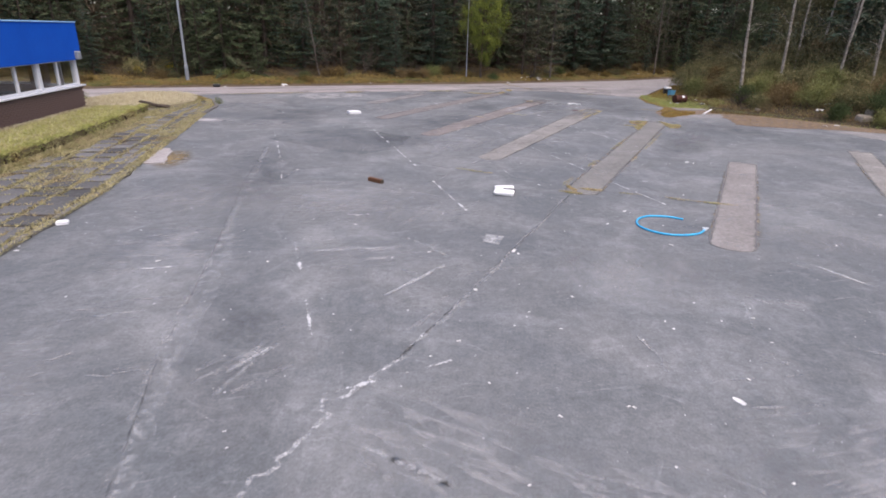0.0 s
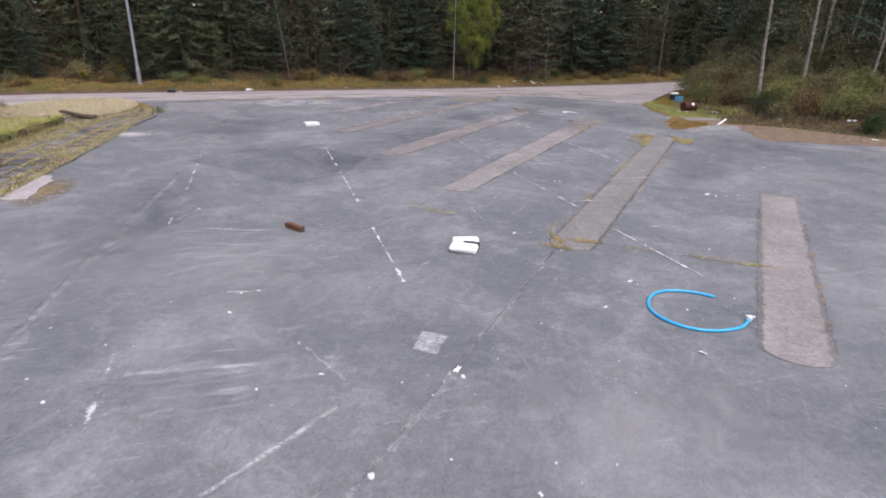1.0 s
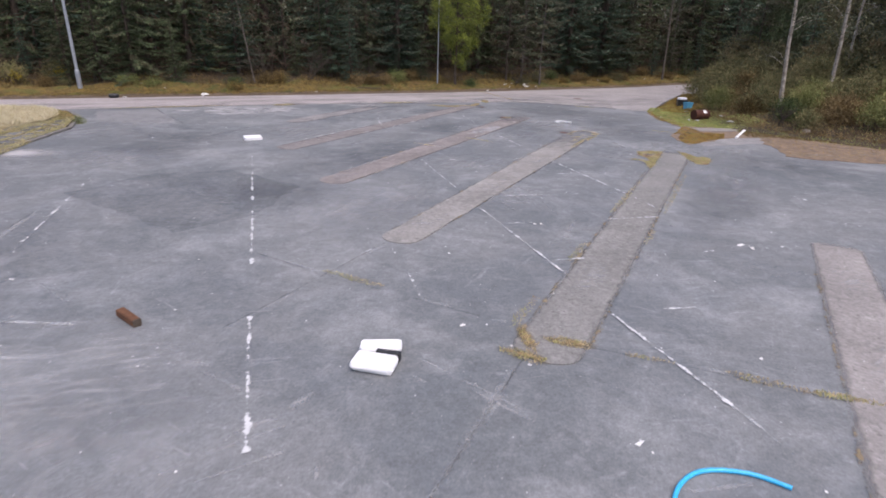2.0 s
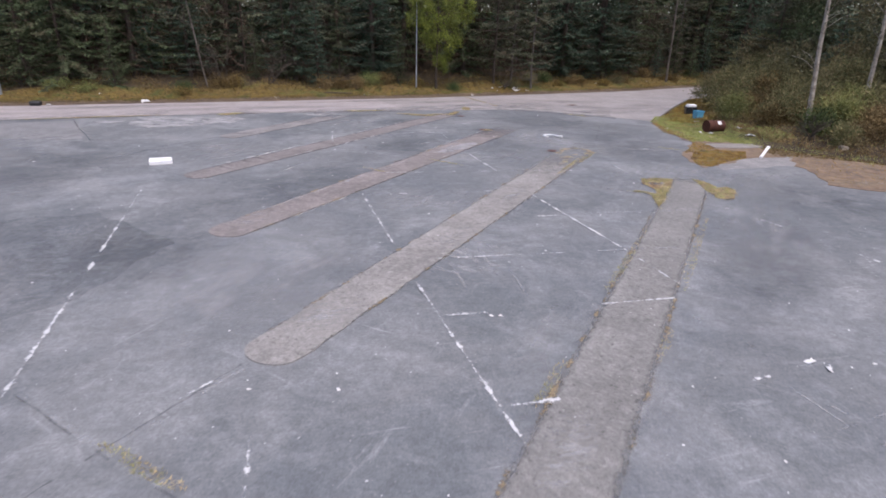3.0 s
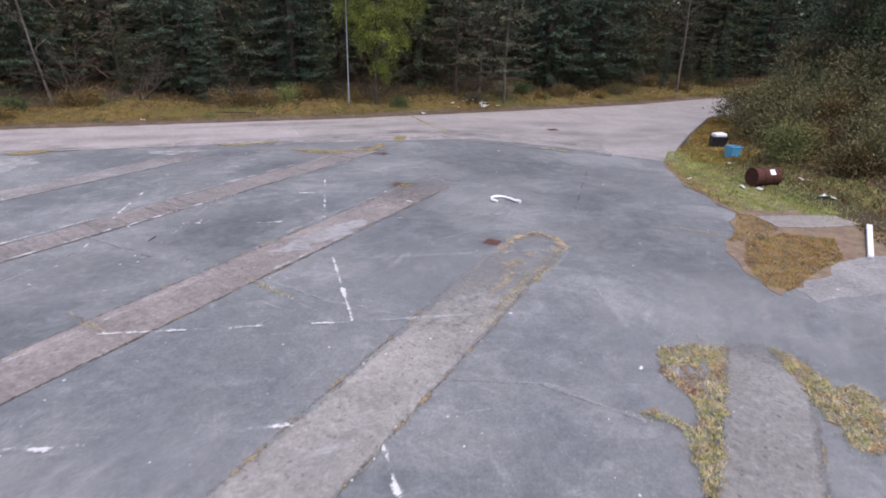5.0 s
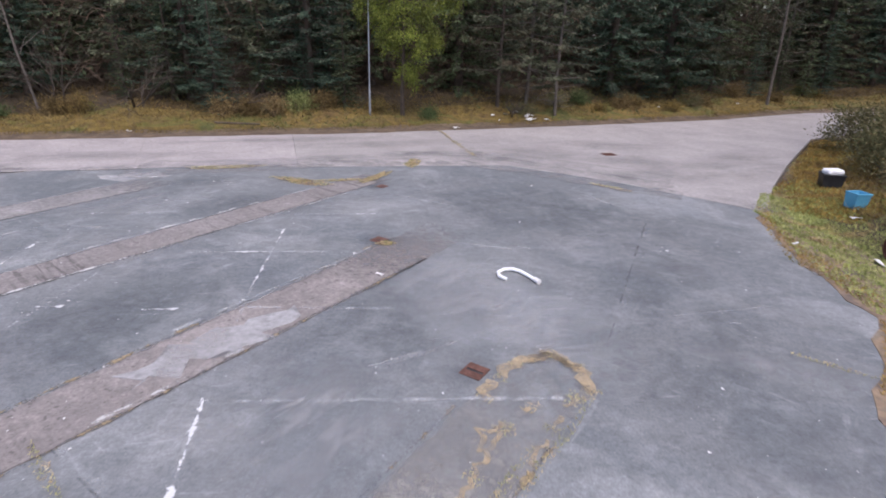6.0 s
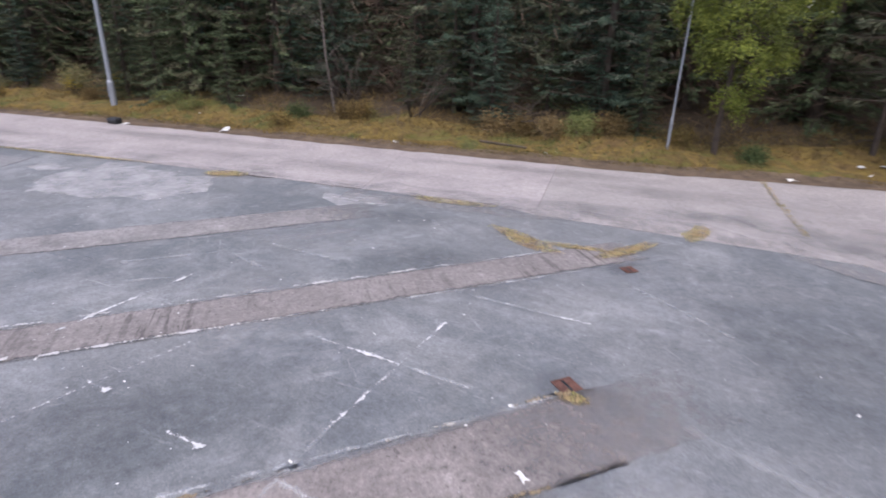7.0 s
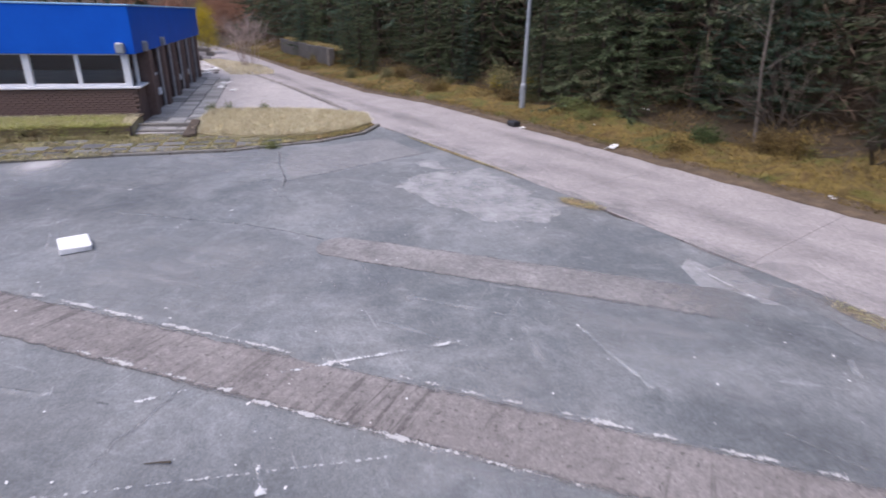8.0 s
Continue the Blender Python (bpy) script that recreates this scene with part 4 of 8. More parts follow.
SCRATCHES_NORTH = [ ((1.2, 3.9), (2.4, 3.5), 0.2, 5), ((-5.2, 10.2), (-3.6, 10.7), 0.2, 5), ((0.2, 11.5), (1.4, 12.4), 0.25, 5), ((-2.4, 12.0), (-1.2, 12.9), 0.2, 5), ((4.6, 21.0), (5.0, 19.0), 0.25, 5), ((7.8, 17.6), (8.3, 16.0), 0.2, 4), ((9.6, 23.4), (10.8, 22.2), 0.3, 4), ((6.8, 29.6), (8.2, 30.6), 0.3, 5),
             ((0.8, 30.6), (2.0, 31.2), 0.25, 5), ((-2.0, 31.0), (-0.4, 31.6), 0.25, 4), ((-6.6, 29.6), (-4.8, 30.4), 0.25, 4), ((-4.6, 26.0), (-3.0, 26.4), 0.3, 5), ((-8.2, 27.4), (-6.6, 27.6), 0.2, 4), ((2.6, 34.6), (3.8, 35.4), 0.2, 4), ((11.6, 24.2), (12.6, 23.6), 0.2, 4), ((10.6, 31.0), (12.4, 31.6), 0.3, 4)]
rng = random.Random(9)
for k in range(18):
    x, y, turn, size = rng.uniform(-5.5, 9.5), rng.uniform(3.6, 17.0), rng.choice((10, 15, -35, -30, 60, 100)) + rng.uniform(-8, 8), rng.uniform(0.4, 1.0)
    dx, dy = size * math.cos(radians(turn)), size * math.sin(radians(turn))
    SCRATCHES_SOUTH.append(((x - dx, y - dy), (x + dx, y + dy), rng.uniform(0.08, 0.25), 3))
SCRAPES_SOUTH = [((-1.99, 9.32), (-0.47, 9.55)), ((-1.49, 8.57), (-1.21, 8.71)), ((-0.25, 10.04), (0.48, 9.20)), ((-0.32, 8.53), (0.02, 8.36)), ((-0.52, 7.56), (0.42, 8.75)), ((-0.23, 4.66), (0.76, 4.09)), ((-0.54, 4.32), (0.30, 3.81)), ((-0.12, 4.78), (0.11, 4.56)),
                 ((-2.20, 5.11), (-1.94, 5.78)), ((-2.08, 5.78), (-1.77, 6.67)), ((-2.20, 5.54), (-1.82, 6.10)), ((-2.28, 5.71), (-1.96, 6.05)), ((5.10, 7.55), (5.29, 7.32)), ((4.17, 5.87), (4.55, 5.76)), ((2.92, 5.74), (2.94, 5.54)), ((6.42, 8.99), (6.91, 8.96)), ((6.91, 8.96), (7.35, 7.98)), ((-3.62, 14.53), (-3.43, 15.64)),
                 ((-2.74, 11.93), (-2.10, 12.52)), ((-0.15, 9.91), (0.24, 9.64)), ((-2.87, 14.20), (-1.78, 14.12)), ((1.15, 12.27), (1.55, 12.91))]
SCRAPES_NORTH = [((5.21, 17.55), (5.70, 18.67)), ((7.43, 18.40), (7.59, 18.26)), ((2.32, 23.55), (2.77, 24.04)), ((3.64, 23.13), (4.19, 24.19)), ((9.30, 27.80), (9.38, 26.46)), ((7.97, 33.67), (9.28, 33.18)), ((10.19, 37.17), (10.80, 36.27)), ((7.31, 30.68), (8.22, 31.17)),
                 ((-0.77, 31.71), (0.08, 33.07)), ((-0.22, 33.17), (1.13, 33.14)), ((-0.21, 31.22), (0.48, 32.11)), ((-6.70, 28.37), (-6.80, 29.57)), ((-6.48, 26.59), (-6.82, 27.41)), ((-4.97, 26.64), (-4.47, 27.95)), ((0.92, 30.39), (1.45, 30.67)), ((5.60, 36.33), (7.33, 35.64)), ((7.26, 33.50), (8.47, 33.29))]
for k, (a, b) in enumerate(SCRAPES_SOUTH + SCRAPES_NORTH):
    straight("scrape", a, b, 0.06, 0.0072 + 0.00005 * k, M_WIDE_SCRAPE, "pale dusty scrape on the asphalt")
    if k % 2 == 0 and k < len(SCRAPES_SOUTH):
        straight("scrape", a, b, 0.03, 0.0094 + 0.00005 * k, M_LINE_FAINT, "pale dusty scrape on the asphalt")
LONG_SEAM = [(-4.97, 18.42), (-3.6, 9.4), (-3.36, 7.4), (-3.08, 5.6), (-2.71, 4.11), (-2.3, 2.4)]
for a, b in zip(LONG_SEAM, LONG_SEAM[1:]):
    straight("seam_dust", a, b, 0.07, 0.0098, M_WIDE_SCRAPE, "pale dust along the long seam")
for k, spec in enumerate(SCRATCHES_SOUTH + SCRATCHES_NORTH):
    scratches(*spec, 500 + k)


layer = [0]


def stain(x, y, rx, ry, turn, material, name="stain", label="", top=None):
    """A thin round-edged deposit laid on the asphalt."""
    layer[0] += 1
    bm = bmesh.new()
    bm.faces.new([bm.verts.new((math.cos(k * math.tau / 28), math.sin(k * math.tau / 28), 0)) for k in range(28)])
    ob = part(name, bm, material, car_park, label)
    ob.matrix_world = Matrix.LocRotScale((x, y, top if top is not None else 0.0015 + 0.0001 * layer[0]), Euler((0, 0, radians(turn))), (rx, ry, 1))
    return ob


part("repair_patch", sheet([(-4.2, 19.2), (-2.0, 17.6), (-0.8, 18.7), (-0.4, 21.0), (-2.5, 22.4), (-4.4, 21.8), (-5.3, 20.0)], 0.0014, 0.005, 0.3, 0.05, 6), M_DARKPATCH, car_park, "darker repaired area of the asphalt")
DARKS = [(9.2, 35.6, 5.0, 2.6, -25), (10.8, 30.8, 2.4, 3.8, 10), (6.6, 33.2, 0.8, 0.7, 0), (1.3, 36.5, 1.0, 0.6, 20), (9.6, 20.2, 1.1, 4.2, -30), (0.8, 24.4, 1.9, 3.8, -30), (13.4, 24.5, 2.6, 2.4, 0), (-2.2, 6.0, 0.8, 2.6, 12), (2.9, 29.4, 1.5, 3.6, -30), (6.6, 30.6, 1.5, 2.8, -40), (-6.0, 26.5, 2.4, 3.4, 0), (3.6, 35.2, 2.6, 1.0, 22), (-0.6, 20.4, 2.4, 1.6, -20), (-4.4, 15.2, 1.6, 4.0, 14)]
DUSTS = [(4.2, 23.9, 1.9, 1.3, 10), (8.3, 10.2, 2.8, 1.4, -20), (-8.7, 29.0, 2.0, 3.8, -20), (2.2, 32.4, 1.7, 1.3, 0), (6.4, 28.4, 1.7, 1.3, 10), (-6.2, 23.5, 2.2, 1.6, 0), (-0.9, 11.6, 2.6, 1.4, -10), (-5.0, 12.6, 2.4, 1.8, 10), (10.6, 22.0, 1.1, 2.8, -28), (7.6, 31.6, 1.1, 2.8, 50), (0.4, 34.6, 2.2, 1.0, 24), (11.6, 26.6, 1.2, 2.2, 40), (3.6, 8.4, 2.2, 1.4, 0), (5.9, 17.1, 1.3, 2.5, -30), (10.0, 25.4, 2.0, 2.4, 0), (1.5, 19.5, 1.6, 3.0, -30), (-2.0, 28.5, 2.0, 2.0, 0)]
SCUFFS = [(0.2, 4.4, 1.6, 1.0, -20), (-5.2, 5.0, 1.4, 2.0, 0), (-4.4, 9.6, 1.6, 1.6, 0), (2.0, 3.4, 2.0, 1.0, 0), (-1.6, 13.0, 2.4, 1.6, 0), (-1.0, 9.3, 1.6, 1.0, 0), (7.2, 5.5, 1.6, 1.6, 0), (4.4, 4.0, 1.5, 1.2, 0), (8.2, 12.5, 1.6, 0.8, 0), (4.6, 20.6, 1.0, 1.8, -20), (8.6, 31.0, 1.0, 2.2, 30)]
for i, spec in enumerate(SCUFFS):
    stain(*spec, M_ST_SCUFF if i % 3 else M_ST_SCUFF_B, "scuff")
for i, spec in enumerate(DARKS):
    stain(*spec, M_ST_DARK)
for i, spec in enumerate(DUSTS):
    stain(*spec, M_ST_DUST)
PALES = [(-9.0, 24.0, 1.3, 0.7, 0)]
for i, spec in enumerate(PALES):
    stain(*spec, M_ST_PALE)
for k, outline in enumerate(([(-6.0, 32.35), (-7.18, 33.32), (-7.24, 34.6), (-5.94, 35.1), (-4.11, 35.6), (-3.38, 34.91), (-3.47, 33.75), (-4.36, 33.18), (-5.36, 32.64)], [(-1.26, 36.4), (-0.99, 36.9), (-0.03, 37.05), (0.35, 36.8), (-0.13, 36.44), (-0.65, 36.2)], [(-8.4, 33.0), (-7.4, 33.4), (-7.3, 33.9), (-8.2, 33.7)])):
    part("lime_patch", sheet(outline, 0.0044 + 0.0003 * k, 0.004, 0.22, 0.12, 70 + k), M_LIMEPATCH, car_park, "pale lime crust washed over the asphalt")
part("lime_patch", sheet([strip_point(27.1, -10.75), strip_point(27.2, -10.45), strip_point(28.2, -10.25), strip_point(29.2, -10.35), strip_point(29.4, -10.6), strip_point(28.6, -10.75), strip_point(27.8, -10.95)], 0.0205, 0.004, 0.15, 0.09, 75), M_LIMEPATCH, car_park, "bleached patch on a concrete strip")
part("worn_slab", sheet([(-9.7, 29.75), (-8.3, 29.8), (-6.9, 30.0), (-7.33, 30.83), (-8.34, 32.2), (-9.2, 33.5), (-11.3, 32.6), (-10.4, 30.8)], 0.0012, 0.005, 0.3, 0.04, 9), M_WORNSLAB, car_park, "paler worn area of asphalt between seams")
part("patch", sheet([(1.18, 9.85), (1.48, 9.78), (1.62, 10.2), (1.3, 10.32)], 0.008, 0.02, 0.1, 0.015, 8), M_PALEPATCH, car_park, "pale square patch of old repair on the asphalt")
part("broken_slab", sheet([(-7.85, 15.9), (-8.3, 16.9), (-8.4, 18.0), (-7.95, 17.9), (-7.7, 17.5), (-7.45, 16.6), (-7.2, 15.9)], 0.035, 0.08, 0.2, 0.03, 12), M_YARD, car_park, "pale broken slab in the gap of the kerb")
stain(-7.3, 16.6, 0.6, 1.4, 12, M_ST_MOSS, "soil", "brown soil round the broken slab")


# ---------------------------------------------------------------- grass and weeds in stuff
def grass_area(name, poly, count, height, width, material, label, seed, z=None, lean=0.4, bare=()):
    rg = np.random.default_rng(seed)
    xs, ys = [p[0] for p in poly], [p[1] for p in poly]
    got = []
    while len(got) < count:
        p = (rg.uniform(min(xs), max(xs)), rg.uniform(min(ys), max(ys)))
        if inside(p, poly) and not (bare and inside(p, bare)):
            got.append(p)
    got = np.array(got)
    zz = np.full(len(got), z) if z is not None else ground_height(got[:, 0], got[:, 1]) - 0.01
    me = quads_mesh(name, blades(np.column_stack([got, zz]), height, width, rg, lean))
    return tagged(finish(name, me, material), label, "grass", kind="stuff")


def along_strip(s, c, half):
    x, y = strip_point(s, c)
    return (x, y, 0.06, half, -30)


TUFTS = [((7.95, 27.2, 0.07, 0.9, -28), 90),
         ((3.6, 36.9, 0.75, 0.22, -18), 420), ((5.2, 37.6, 0.16, 0.75, -20), 300), ((4.5, 37.2, 0.6, 0.1, 20), 150), ((5.9, 39.4, 0.2, 0.5, 0), 300), ((1.2, 37.85, 0.85, 0.2, 20), 350), ((-4.2, 35.95, 0.5, 0.3, 35), 260),
         ((-9.0, 34.3, 2.6, 0.09, 22), 420), ((4.35, 13.75, 0.32, 0.10, -20), 120), ((5.2, 13.4, 0.25, 0.05, -20), 40), ((6.3, 12.95, 0.3, 0.08, -22), 90), ((3.85, 13.85, 0.09, 0.32, 8), 110), ((3.75, 13.45, 0.1, 0.3, 60), 110), ((7.0, 12.65, 0.4, 0.07, -20), 90), ((1.4, 15.65, 0.55, 0.07, -30), 120),
         ((6.3, 33.18, 0.16, 0.09, 20), 90)]
SMALL_TUFTS = [ ((11.0, 37.8, 0.5, 0.1, -35), 120), (along_strip(14.6, -3.86, 0.5), 60), (along_strip(21.5, -3.86, 1.6), 130), (along_strip(17.2, -3.86, 0.6), 60), (along_strip(22.5, -2.9, 2.0), 130), (along_strip(18.6, -2.9, 0.5), 40),
         ((2.6, 26.4, 0.4, 0.05, -35), 40), ((4.5, 27.5, 0.5, 0.06, -38), 70), ((12.2, 30.1, 0.45, 0.05, -30), 60), ((7.0, 12.65, 0.3, 0.06, -20), 70), (along_strip(29.0, -6.6, 0.9), 90), (along_strip(28.0, -6.75, 0.8), 60)]
rng = random.Random(8)
LEFT_TUFT = [(9.57, 25.93), (10.04, 26.03), (10.41, 25.95), (9.97, 25.06), (9.62, 24.45), (9.4, 23.98), (9.06, 23.44), (9.11, 23.81), (9.23, 24.32), (9.2, 24.52), (8.96, 24.63), (8.86, 24.71), (9.09, 24.73), (9.27, 24.6), (9.41, 24.42), (9.53, 24.9), (9.41, 25.42)]
RIGHT_TUFT = [(10.93, 26.01), (11.11, 25.79), (11.19, 25.42), (11.18, 25.12), (11.47, 25.2), (11.53, 24.93), (11.11, 24.18), (10.85, 24.1), (10.72, 24.22), (10.83, 24.54), (10.78, 24.85), (10.92, 25.46)]
BARE = [(9.65, 25.63), (10.03, 25.64), (9.98, 25.4), (9.67, 25.26), (9.55, 25.43)]
RING = [[(8.1, 29.05), (8.2, 29.4), (8.45, 29.75), (8.85, 29.95), (9.13, 29.75), (9.2, 29.3), (9.05, 29.15)], [(9.0, 29.1), (8.75, 28.6), (8.5, 28.1)], [(8.55, 28.9), (8.3, 28.6), (8.05, 28.5), (8.1, 28.0), (7.8, 27.5)], [(8.3, 28.55), (8.0, 27.9), (7.6, 27.2)]]
for seed, (outline, count) in enumerate(((LEFT_TUFT, 5200), (RIGHT_TUFT, 4200))):
    grass_area("weeds", outline, count, 0.05, 0.008, M_TUFTGREEN, "yellow-green grass growing through the asphalt", 90 + seed, 0.015, 1.2, BARE if seed == 0 else ())
    mx, my = sum(p[0] for p in outline) / len(outline), sum(p[1] for p in outline) / len(outline)
    grass_area("weeds", [(mx + (x - mx) * 1.2, my + (y - my) * 1.2) for x, y in outline], count // 12, 0.035, 0.007, M_TUFTGREEN, "sparse grass at the rim of a tuft", 94 + seed, 0.015, 1.0)
    tagged(part("moss", sheet(outline, 0.0215, 0.01, 0.07, 0.045, seed), M_MOSSHOLES), "brown and green moss among the grass", "moss", kind="stuff")
for k, line in enumerate(RING):
    part("moss", ribbon(line, 0.17 if k == 0 else 0.06, 0.0235 + 0.0003 * k, rng, 0.03, 0.97 if k == 0 else 0.85, 0.07), M_ORANGEMOSS, car_park, "tan and orange moss round the end of a strip")
    for j, (x, y) in enumerate(line[:7 if k == 0 else 2]):
        grass_area("weeds", blob((x, y, 0.11, 0.11, 0), 1.0, 9, rng, 0.4), 60, 0.03, 0.007, M_TUFTGREEN, "yellowed grass growing through the asphalt", 180 + 10 * k + j, 0.015, 1.3)
for i, (spec, count) in enumerate(TUFTS + SMALL_TUFTS):
    x, y, rx, ry, turn = spec
    grass_area("weeds", blob(spec, 1.0, 14, rng, 0.35), int(count * 3.0), 0.042, 0.008, M_TUFTGREEN, "yellowed grass growing through the asphalt", 100 + i, 0.015, 0.8)
    if min(rx, ry) > 0.085:
        stain(x, y, rx * 1.25, ry * 1.25, turn, M_ST_MOSS, "moss", "brown moss in a crack", 0.0222 + 0.0001 * i)


# ---------------------------------------------------------------- verge, grass banks
def verge_spots(count, near, far, seed, x0=-60, x1=34):
    rg = np.random.default_rng(seed)
    x = rg.uniform(x0, x1, count)
    d = near + (far - near) * rg.uniform(0, 1, count) ** 1.3
    y = np.interp(x, xf, yf) + d / 0.9
    # clumps: thin out where a slow wave is low
    wave = np.sin(x * 1.7 + 2 * np.sin(y * 0.9)) + np.sin(x * 0.6 - y * 1.1) + rg.normal(0, 0.7, count)
    keep = wave > -0.9
    x, y = x[keep], y[keep]
    return np.column_stack([x, y, ground_height(x, y) - 0.01]), rg


spots, rg = verge_spots(150000, 0.3, 3.4, 11)
spots[:, 2] += 0.05
tagged(finish("verge_grass", quads_mesh("verge_grass", blades(spots, 0.12, 0.012, rg, 0.9)), M_GRASS), "yellow and brown rough grass on the bank", "grass", kind="stuff")
spots, rg = verge_spots(34000, 1.5, 5.5, 12)
tagged(finish("bracken", quads_mesh("bracken", blades(spots, 0.34, 0.02, rg, 1.0)), M_FERN), "brown dying bracken at the wood's edge", "bracken", kind="stuff")
spots, rg = verge_spots(5000, 0.5, 3.0, 13)
keep = np.sin(spots[:, 0] * 0.55 + 1.0) > 0.35
spots[:, 2] += 0.04
tagged(finish("green_weeds", quads_mesh("green_weeds", blades(spots[keep], 0.2, 0.03, rg, 0.9)), M_WEED), "low green weeds on the verge", "weeds", kind="stuff")


def right_spots(count, near, far, seed, y0=-10, y1=44):
    rg = np.random.default_rng(seed)
    y = rg.uniform(y0, y1, count)
    d = near + (far - near) * rg.uniform(0, 1, count) ** 1.4
    x = np.interp(y, yr2, xr2) + d
    return np.column_stack([x, y, ground_height(x, y) - 0.01]), rg


spots, rg = right_spots(26000, 0.1, 4.0, 14)
tagged(finish("verge_grass", quads_mesh("verge_grass", blades(spots, 0.11, 0.013, rg, 0.9)), M_CORNER), "rough yellow grass in front of the gorse bank", "grass", kind="stuff")
spots, rg = right_spots(34000, -0.1, 2.6, 15, 31.3, 39.0)
tagged(finish("green_grass", quads_mesh("green_grass", blades(spots, 0.08, 0.012, rg, 1.0)), M_CORNER), "low green grass at the corner of the car park", "grass", kind="stuff")
spots, rg = right_spots(22000, 1.6, 9.0, 16, 10, 42)
tagged(finish("bracken", quads_mesh("bracken", blades(spots, 0.3, 0.02, rg, 1.3)), M_TANFERN), "tan bracken among the gorse", "bracken", kind="stuff")


# ---------------------------------------------------------------- trees
def limb_sprays(rg, start, way, length, density, leaf, droop):
    """Needle sprays on one limb: twigs to both sides, each with needles."""
    n = max(3, int(length * density))
    t = np.sort(rg.uniform(0.12, 1.0, n))
    flat = np.array([way[0], way[1], 0.0])
    flat /= np.linalg.norm(flat)
    side = np.array([-flat[1], flat[0], 0.0])
    p = start + way * (t * length)[:, None]
    p[:, 2] += -droop * length * t ** 1.6 + 0.12 * length * t ** 4
    sgn = rg.choice([-1.0, 1.0], n)
    w = flat * rg.uniform(0.3, 1.0, (n, 1)) + side * (sgn * rg.uniform(0.3, 1.1, n))[:, None]
    w[:, 2] = rg.uniform(-0.75, 0.1, n)
    size = leaf * (1.15 - 0.55 * t) * rg.uniform(0.6, 1.3, n)
    return p, w, size


def conifer_mesh(rg, height, spread, low, whorl, limbs, density, leaf, droop, bare=0.0, sub=2, fade=7.0):
    """Crown of one conifer: whorls of drooping limbs with sprays."""
    P, W, S = [], [], []
    limbs_made = []
    z = low
    while z < height - 0.4:
        u = z / height
        reach = spread * (1 - u) ** 0.8 * (0.75 + 0.5 * rg.random()) + 0.15
        k = limbs if z < fade else max(4, limbs - 2)
        a0 = rg.uniform(0, math.tau)
        for j in range(k):
            a = a0 + j * math.tau / k + rg.normal(0, 0.25)
            r = reach * rg.uniform(0.65, 1.15)
            way = np.array([math.cos(a), math.sin(a), rg.uniform(-0.15, 0.25)])
            start = np.array([0, 0, z + rg.normal(0, 0.12)])
            limbs_made.append((start, way, r, droop))
            if rg.random() < bare:
                continue
            p, w, s = limb_sprays(rg, start, way, r, density * (1.0 if z < fade else 0.45), leaf * (1.0 if z < fade else 1.7), droop)
            P.append(p), W.append(w), S.append(s)
        z += whorl * rg.uniform(0.75, 1.25) * (1.0 if z < fade else 1.4)
    P, W, S = np.concatenate(P), np.concatenate(W), np.concatenate(S)
    out = [diamonds(P, W, S, S * 0.26, rg)]
    for _ in range(sub):
        q = P + (W / np.linalg.norm(W, axis=1, keepdims=True)) * (S * rg.uniform(0.15, 0.7, len(S)))[:, None]
        w2 = W + rg.normal(0, 0.55, W.shape)
        out.append(diamonds(q, w2, S * 0.62, S * 0.16, rg))
    return np.concatenate(out), limbs_made


def trunk_bmesh(rng, height, r0, lean=0.0, sides=8):
    n = 9
    path = [(lean * height * (k / (n - 1)) + rng.gauss(0, 0.03) * (k > 0), rng.gauss(0, 0.03) * (k > 0), height * k / (n - 1) - 0.25) for k in range(n)]
    radii = [r0 * (1.25 if k == 0 else 1.0) * (1 - 0.9 * k / (n - 1)) + 0.01 for k in range(n)]
    return tube(path, radii, sides)


def conifer(name, seed, height, spread, low, r0, needles, bark, label, density=24, leaf=0.26, droop=0.28, whorl=0.42, limbs=6, bare=0.0, sub=3, dead_low=0.0, lean=0.0):
    rg, rng = np.random.default_rng(seed), random.Random(seed)
    tree = tagged(empty(name), label, "tree")
    v, made = conifer_mesh(rg, height, spread, low, whorl, limbs, density, leaf, droop, bare, sub)
    if lean:
        v[:, :, 0] += v[:, :, 2] * lean
    bm = trunk_bmesh(rng, height, r0, lean)
    for start, way, r, dr in made:
        if start[2] > 7.5 or rng.random() < 0.25:
            continue
        pts = [(start[0] + lean * start[2] + way[0] * r * t, way[1] * r * t, start[2] + way[2] * r * t - dr * r * t ** 1.6 + 0.12 * r * t ** 4) for t in (0, 0.4, 0.8)]
        add_tube(bm, pts, [0.028, 0.017, 0.006], 4, False)
    k = int(dead_low * 12)
    for _ in range(k):
        a, z, r = rng.uniform(0, math.tau), rng.uniform(0.4, max(0.8, low + 0.6)), rng.uniform(0.5, 1.5)
        pts = [(lean * z, 0, z), (lean * z + math.cos(a) * r * 0.5, math.sin(a) * r * 0.5, z + rng.uniform(-0.1, 0.2)), (lean * z + math.cos(a) * r, math.sin(a) * r, z + rng.uniform(-0.4, 0.3))]
        add_tube(bm, pts, [0.02, 0.012, 0.004], 4, False)
    part("trunk", bm, bark, tree)
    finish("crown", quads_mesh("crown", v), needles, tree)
    return tree


def placed(tree, x, y, turn=0.0, scale=1.0):
    tree.matrix_world = Matrix.LocRotScale((x, y, float(ground_height(np.array(x), np.array(y)))), Euler((0, 0, turn)), (scale,) * 3)
    return tree


